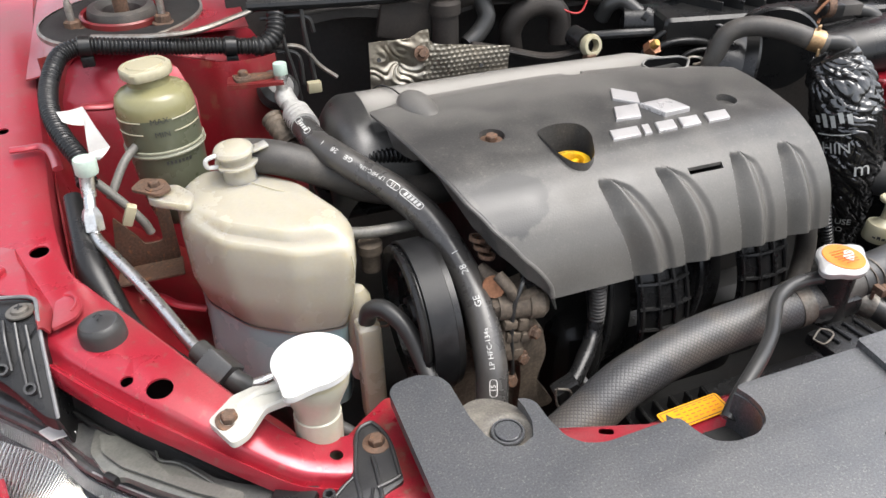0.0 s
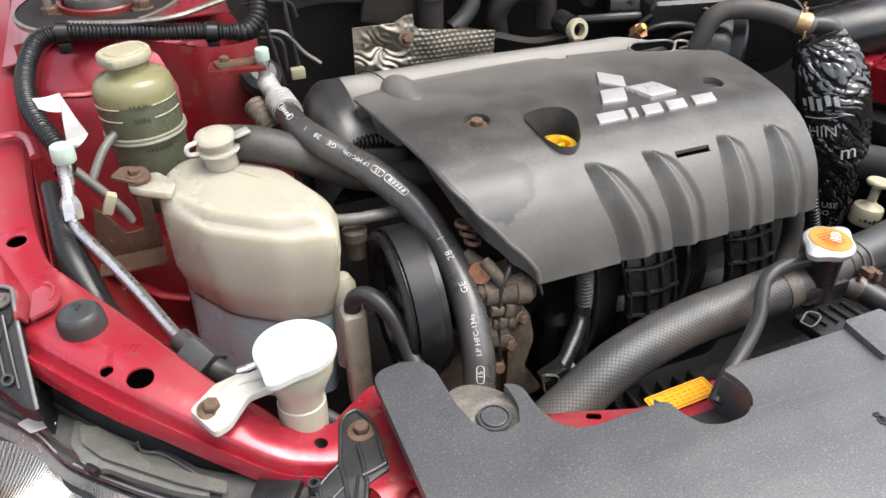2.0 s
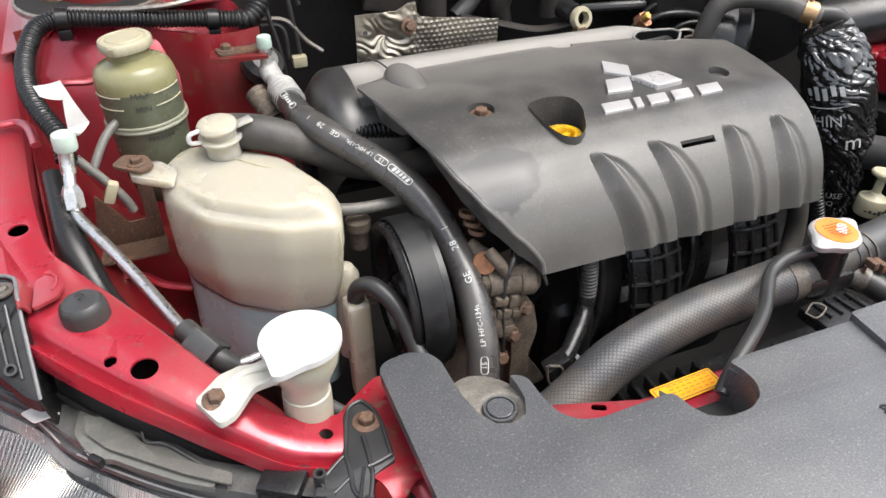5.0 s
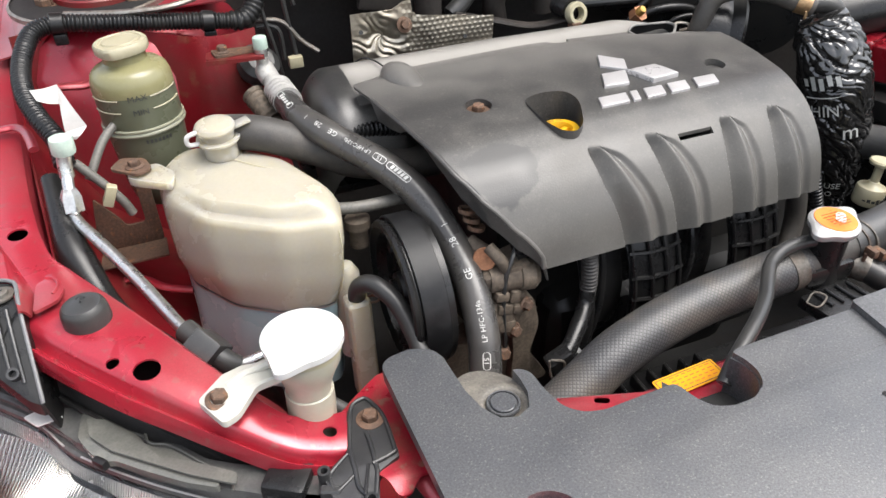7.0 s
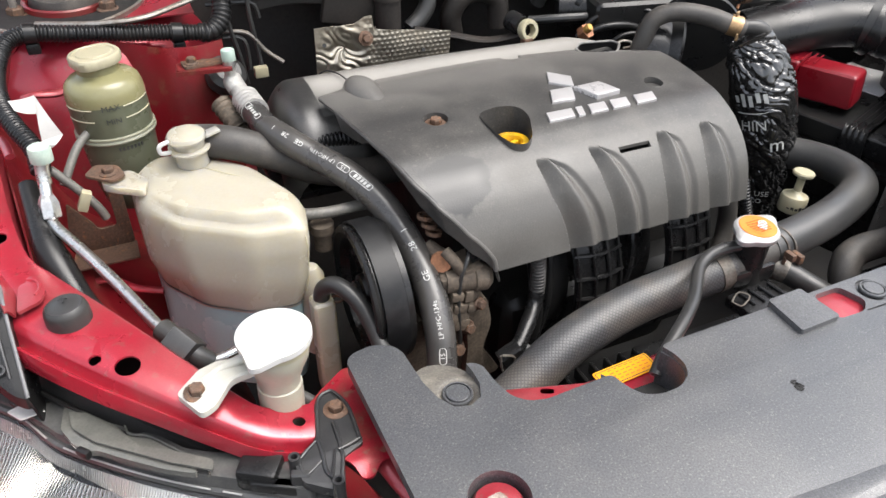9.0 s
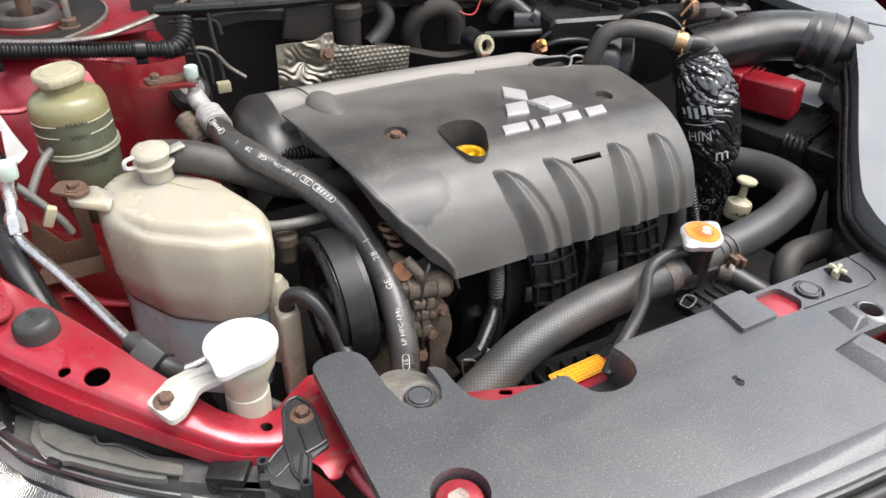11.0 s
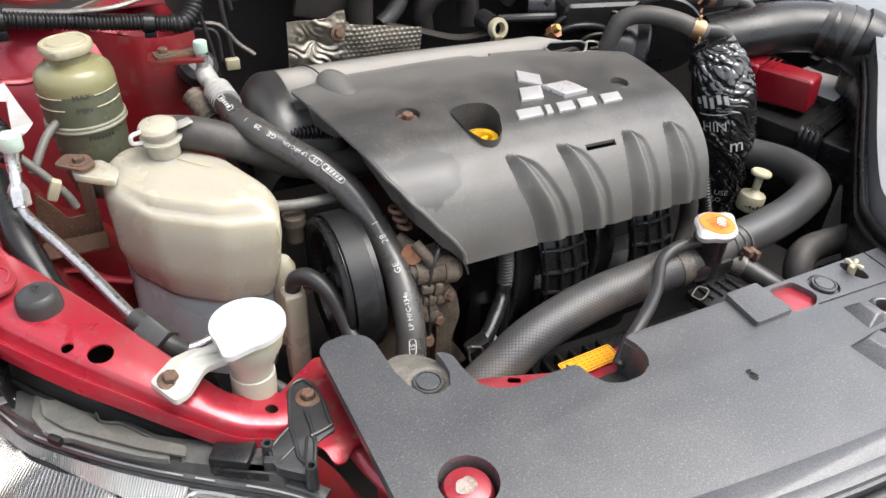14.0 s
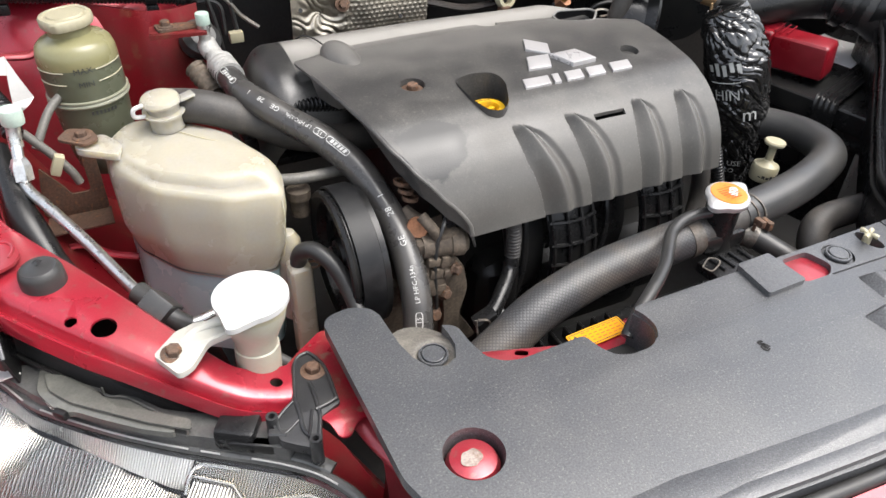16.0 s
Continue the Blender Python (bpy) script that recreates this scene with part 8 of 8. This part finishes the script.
bk2 = thing("brake_pipes", (0.19, 0.98, 0.84), "bundle of thin dark brake pipes on the bulkhead", "pipe")
for pts in ([(0.165, 1.0, 0.925), (0.20, 0.99, 0.927), (0.222, 0.985, 0.924), (0.228, 0.985, 0.905)], [(0.150, 1.0, 0.893), (0.185, 0.985, 0.893), (0.21, 0.98, 0.888), (0.23, 0.98, 0.862), (0.25, 0.975, 0.845)],
            [(0.185, 0.985, 0.94), (0.188, 0.982, 0.90), (0.195, 0.98, 0.86), (0.20, 0.98, 0.82)], [(0.215, 0.985, 0.95), (0.215, 0.98, 0.91), (0.22, 0.98, 0.86), (0.222, 0.975, 0.83)],
            [(0.178, 0.985, 0.885), (0.195, 0.982, 0.885), (0.205, 0.98, 0.875), (0.206, 0.98, 0.84)]):
    part("pipe", tube(pts, 0.0028, 30, 8), STEEL if len(pts) == 5 else RUBBER, bk2)
part("block", box((0.218, 0.972, 0.838), (0.018, 0.012, 0.014), bev=0.002), CREAM, bk2, "pale plastic pipe clip")

bx = thing("steering_shaft_cover", (0.50, 1.0, 0.80), "dusty brown brackets and hoses on the bulkhead", "bracket")
BROWN = mat("dusty_brown_metal", (0.018, 0.0145, 0.012), 0.7, 0.2, 0.25, (0.036, 0.028, 0.022), 0.7, 16, 250, 0.4)
part("bracket", box((0.350, 0.985, 0.905), (0.075, 0.012, 0.05), Matrix.Rotation(radians(12), 3, "Y"), 0.004, 2), BROWN, bx)
part("can", lathe([(0, -0.05), (0.018, -0.05), (0.018, 0.015), (0.021, 0.016), (0.021, 0.030), (0.017, 0.034), (0, 0.034)], (0.402, 0.975, 0.895), (0, 0, 1), 24), BROWN, bx)
part("arch", tube([(0.505, 0.985, 0.845), (0.500, 0.98, 0.875), (0.515, 0.975, 0.900), (0.545, 0.975, 0.905), (0.570, 0.975, 0.890), (0.575, 0.975, 0.85)], 0.016, 40, 16), BROWN, bx)
part("bellows_pipe", tube([(0.455, 0.985, 0.925), (0.462, 0.975, 0.900), (0.450, 0.97, 0.882), (0.430, 0.965, 0.868)], 0.012, 24, 14), RUBBER, bx)
part("steel_lever", tube([(0.43, 0.95, 0.872), (0.48, 0.935, 0.862), (0.53, 0.92, 0.852), (0.58, 0.90, 0.862)], 0.009, 30, 10, flat=0.5), BROWN, bx)
part("cross_beam", tube([(0.20, 1.02, 0.935), (0.33, 1.0, 0.918), (0.45, 0.99, 0.925), (0.58, 0.985, 0.918), (0.64, 0.99, 0.90)], lambda s, u: 0.014 + 0.003 * math.sin(s * 40), 60, 14), BROWN, bx, "dusty cowl beam")
part("cross_beam", tube([(0.15, 0.99, 0.945), (0.30, 0.975, 0.940), (0.42, 0.97, 0.938), (0.52, 0.965, 0.925)], 0.007, 50, 10), BLACK, bx)
gr = thing("ring_grommet", (0.569, 0.885, 0.85), "pale ring grommet on a dark shaft", "grommet")
ring = lathe([(0.0088, -0.006), (0.0135, -0.006), (0.015, -0.003), (0.015, 0.003), (0.0135, 0.006), (0.0088, 0.006), (0.0088, -0.006)], (0.5735, 0.885, 0.872), (0.12, -0.95, 0.25), 32)
part("ring", ring, CREAM, gr)
part("shaft", lathe([(0, 0.004), (0.013, 0.004), (0.014, 0.012), (0.014, 0.028), (0, 0.028)], (0.5715, 0.892, 0.874), (-0.25, 0.95, 0.1), 20), BLACK, gr)
part("foot", box((0.570, 0.880, 0.854), (0.014, 0.014, 0.018), bev=0.002), RUST, gr)
wi = thing("loose_wires", (0.6, 0.96, 0.88), "loose red and green wires on the bulkhead", "cable")
REDW = mat("red_wire", (0.35, 0.02, 0.02), 0.5, 0, 0.1)
GRNW = mat("green_wire", (0.05, 0.25, 0.17), 0.5, 0, 0.1)
part("red_wire", tube([(0.52, 0.97, 0.912), (0.555, 0.965, 0.906), (0.585, 0.96, 0.893), (0.60, 0.96, 0.895), (0.612, 0.965, 0.915)], 0.0014, 40, 6), REDW, wi)
part("green_wire", tube([(0.60, 0.965, 0.912), (0.64, 0.96, 0.918), (0.68, 0.955, 0.914), (0.72, 0.955, 0.905)], 0.0014, 40, 6), GRNW, wi)
gb_ = thing("bulkhead_hose", (0.68, 0.93, 0.85), "grey elbow hose on the bulkhead with a clip", "hose")
part("hose", tube([(0.640, 0.975, 0.875), (0.645, 0.965, 0.895), (0.660, 0.955, 0.902), (0.675, 0.940, 0.890), (0.70, 0.915, 0.872), (0.725, 0.90, 0.862)], 0.011, 36, 16), RUBBER, gb_)
part("clip", lathe([(0.0135, -0.004), (0.016, -0.004), (0.016, 0.004), (0.0135, 0.004)], (0.683, 0.931, 0.884), (0.6, -0.5, -0.45), 20), BLACK, gb_)
part("pipe", tube([(0.60, 0.93, 0.868), (0.64, 0.91, 0.872), (0.68, 0.90, 0.872)], 0.006, 20, 10), RUBBER, gb_)
gbolt = thing("brass_sender", (0.640, 0.87, 0.86), "small brass coloured sender on the engine", "sender")
BRASS = mat("dull_brass", (0.45, 0.28, 0.08), 0.45, 0.8, 0.2, (0.25, 0.14, 0.05), 0.6, 60, 400, 0.3)
part("knob", lathe([(0, 0), (0.006, 0), (0.006, 0.008), (0.0045, 0.011), (0, 0.011)], (0.655, 0.865, 0.866), (0.2, -0.6, 0.6), 16), BRASS, gbolt)
part("base", lathe([(0, 0), (0.011, 0), (0.011, 0.012), (0, 0.012)], (0.656, 0.872, 0.858), (0.2, -0.6, 0.6), 6), COPPER, gbolt)

# loose leads between the engine and the air box
ld = thing("engine_leads", (0.68, 0.87, 0.84), "black taped leads looping behind the engine cover", "wiring")
for pts, r in (([(0.660, 0.880, 0.845), (0.672, 0.870, 0.862), (0.700, 0.862, 0.868), (0.735, 0.860, 0.862), (0.760, 0.855, 0.848)], 0.0055),
               ([(0.655, 0.885, 0.850), (0.680, 0.880, 0.876), (0.710, 0.872, 0.880), (0.745, 0.865, 0.884), (0.770, 0.850, 0.876)], 0.0042),
               ([(0.690, 0.855, 0.840), (0.705, 0.850, 0.855), (0.730, 0.845, 0.858), (0.752, 0.842, 0.850)], 0.0035)):
    part("lead", tube(pts, r, 40, 12), BLACK, ld)
part("plug", box((0.772, 0.848, 0.874), (0.022, 0.016, 0.014), Matrix.Rotation(radians(-20), 3, "Z"), 0.002, 2), BLACK, ld)
sk = thing("steel_tab", (0.668, 0.80, 0.86), "small bent steel tab beside the oval opening", "bracket")
part("tab", tube([(0.664, 0.800, 0.862), (0.672, 0.806, 0.868), (0.684, 0.800, 0.868), (0.680, 0.790, 0.866), (0.668, 0.792, 0.864)], 0.0022, 24, 8, flat=0.6), STEEL, sk)
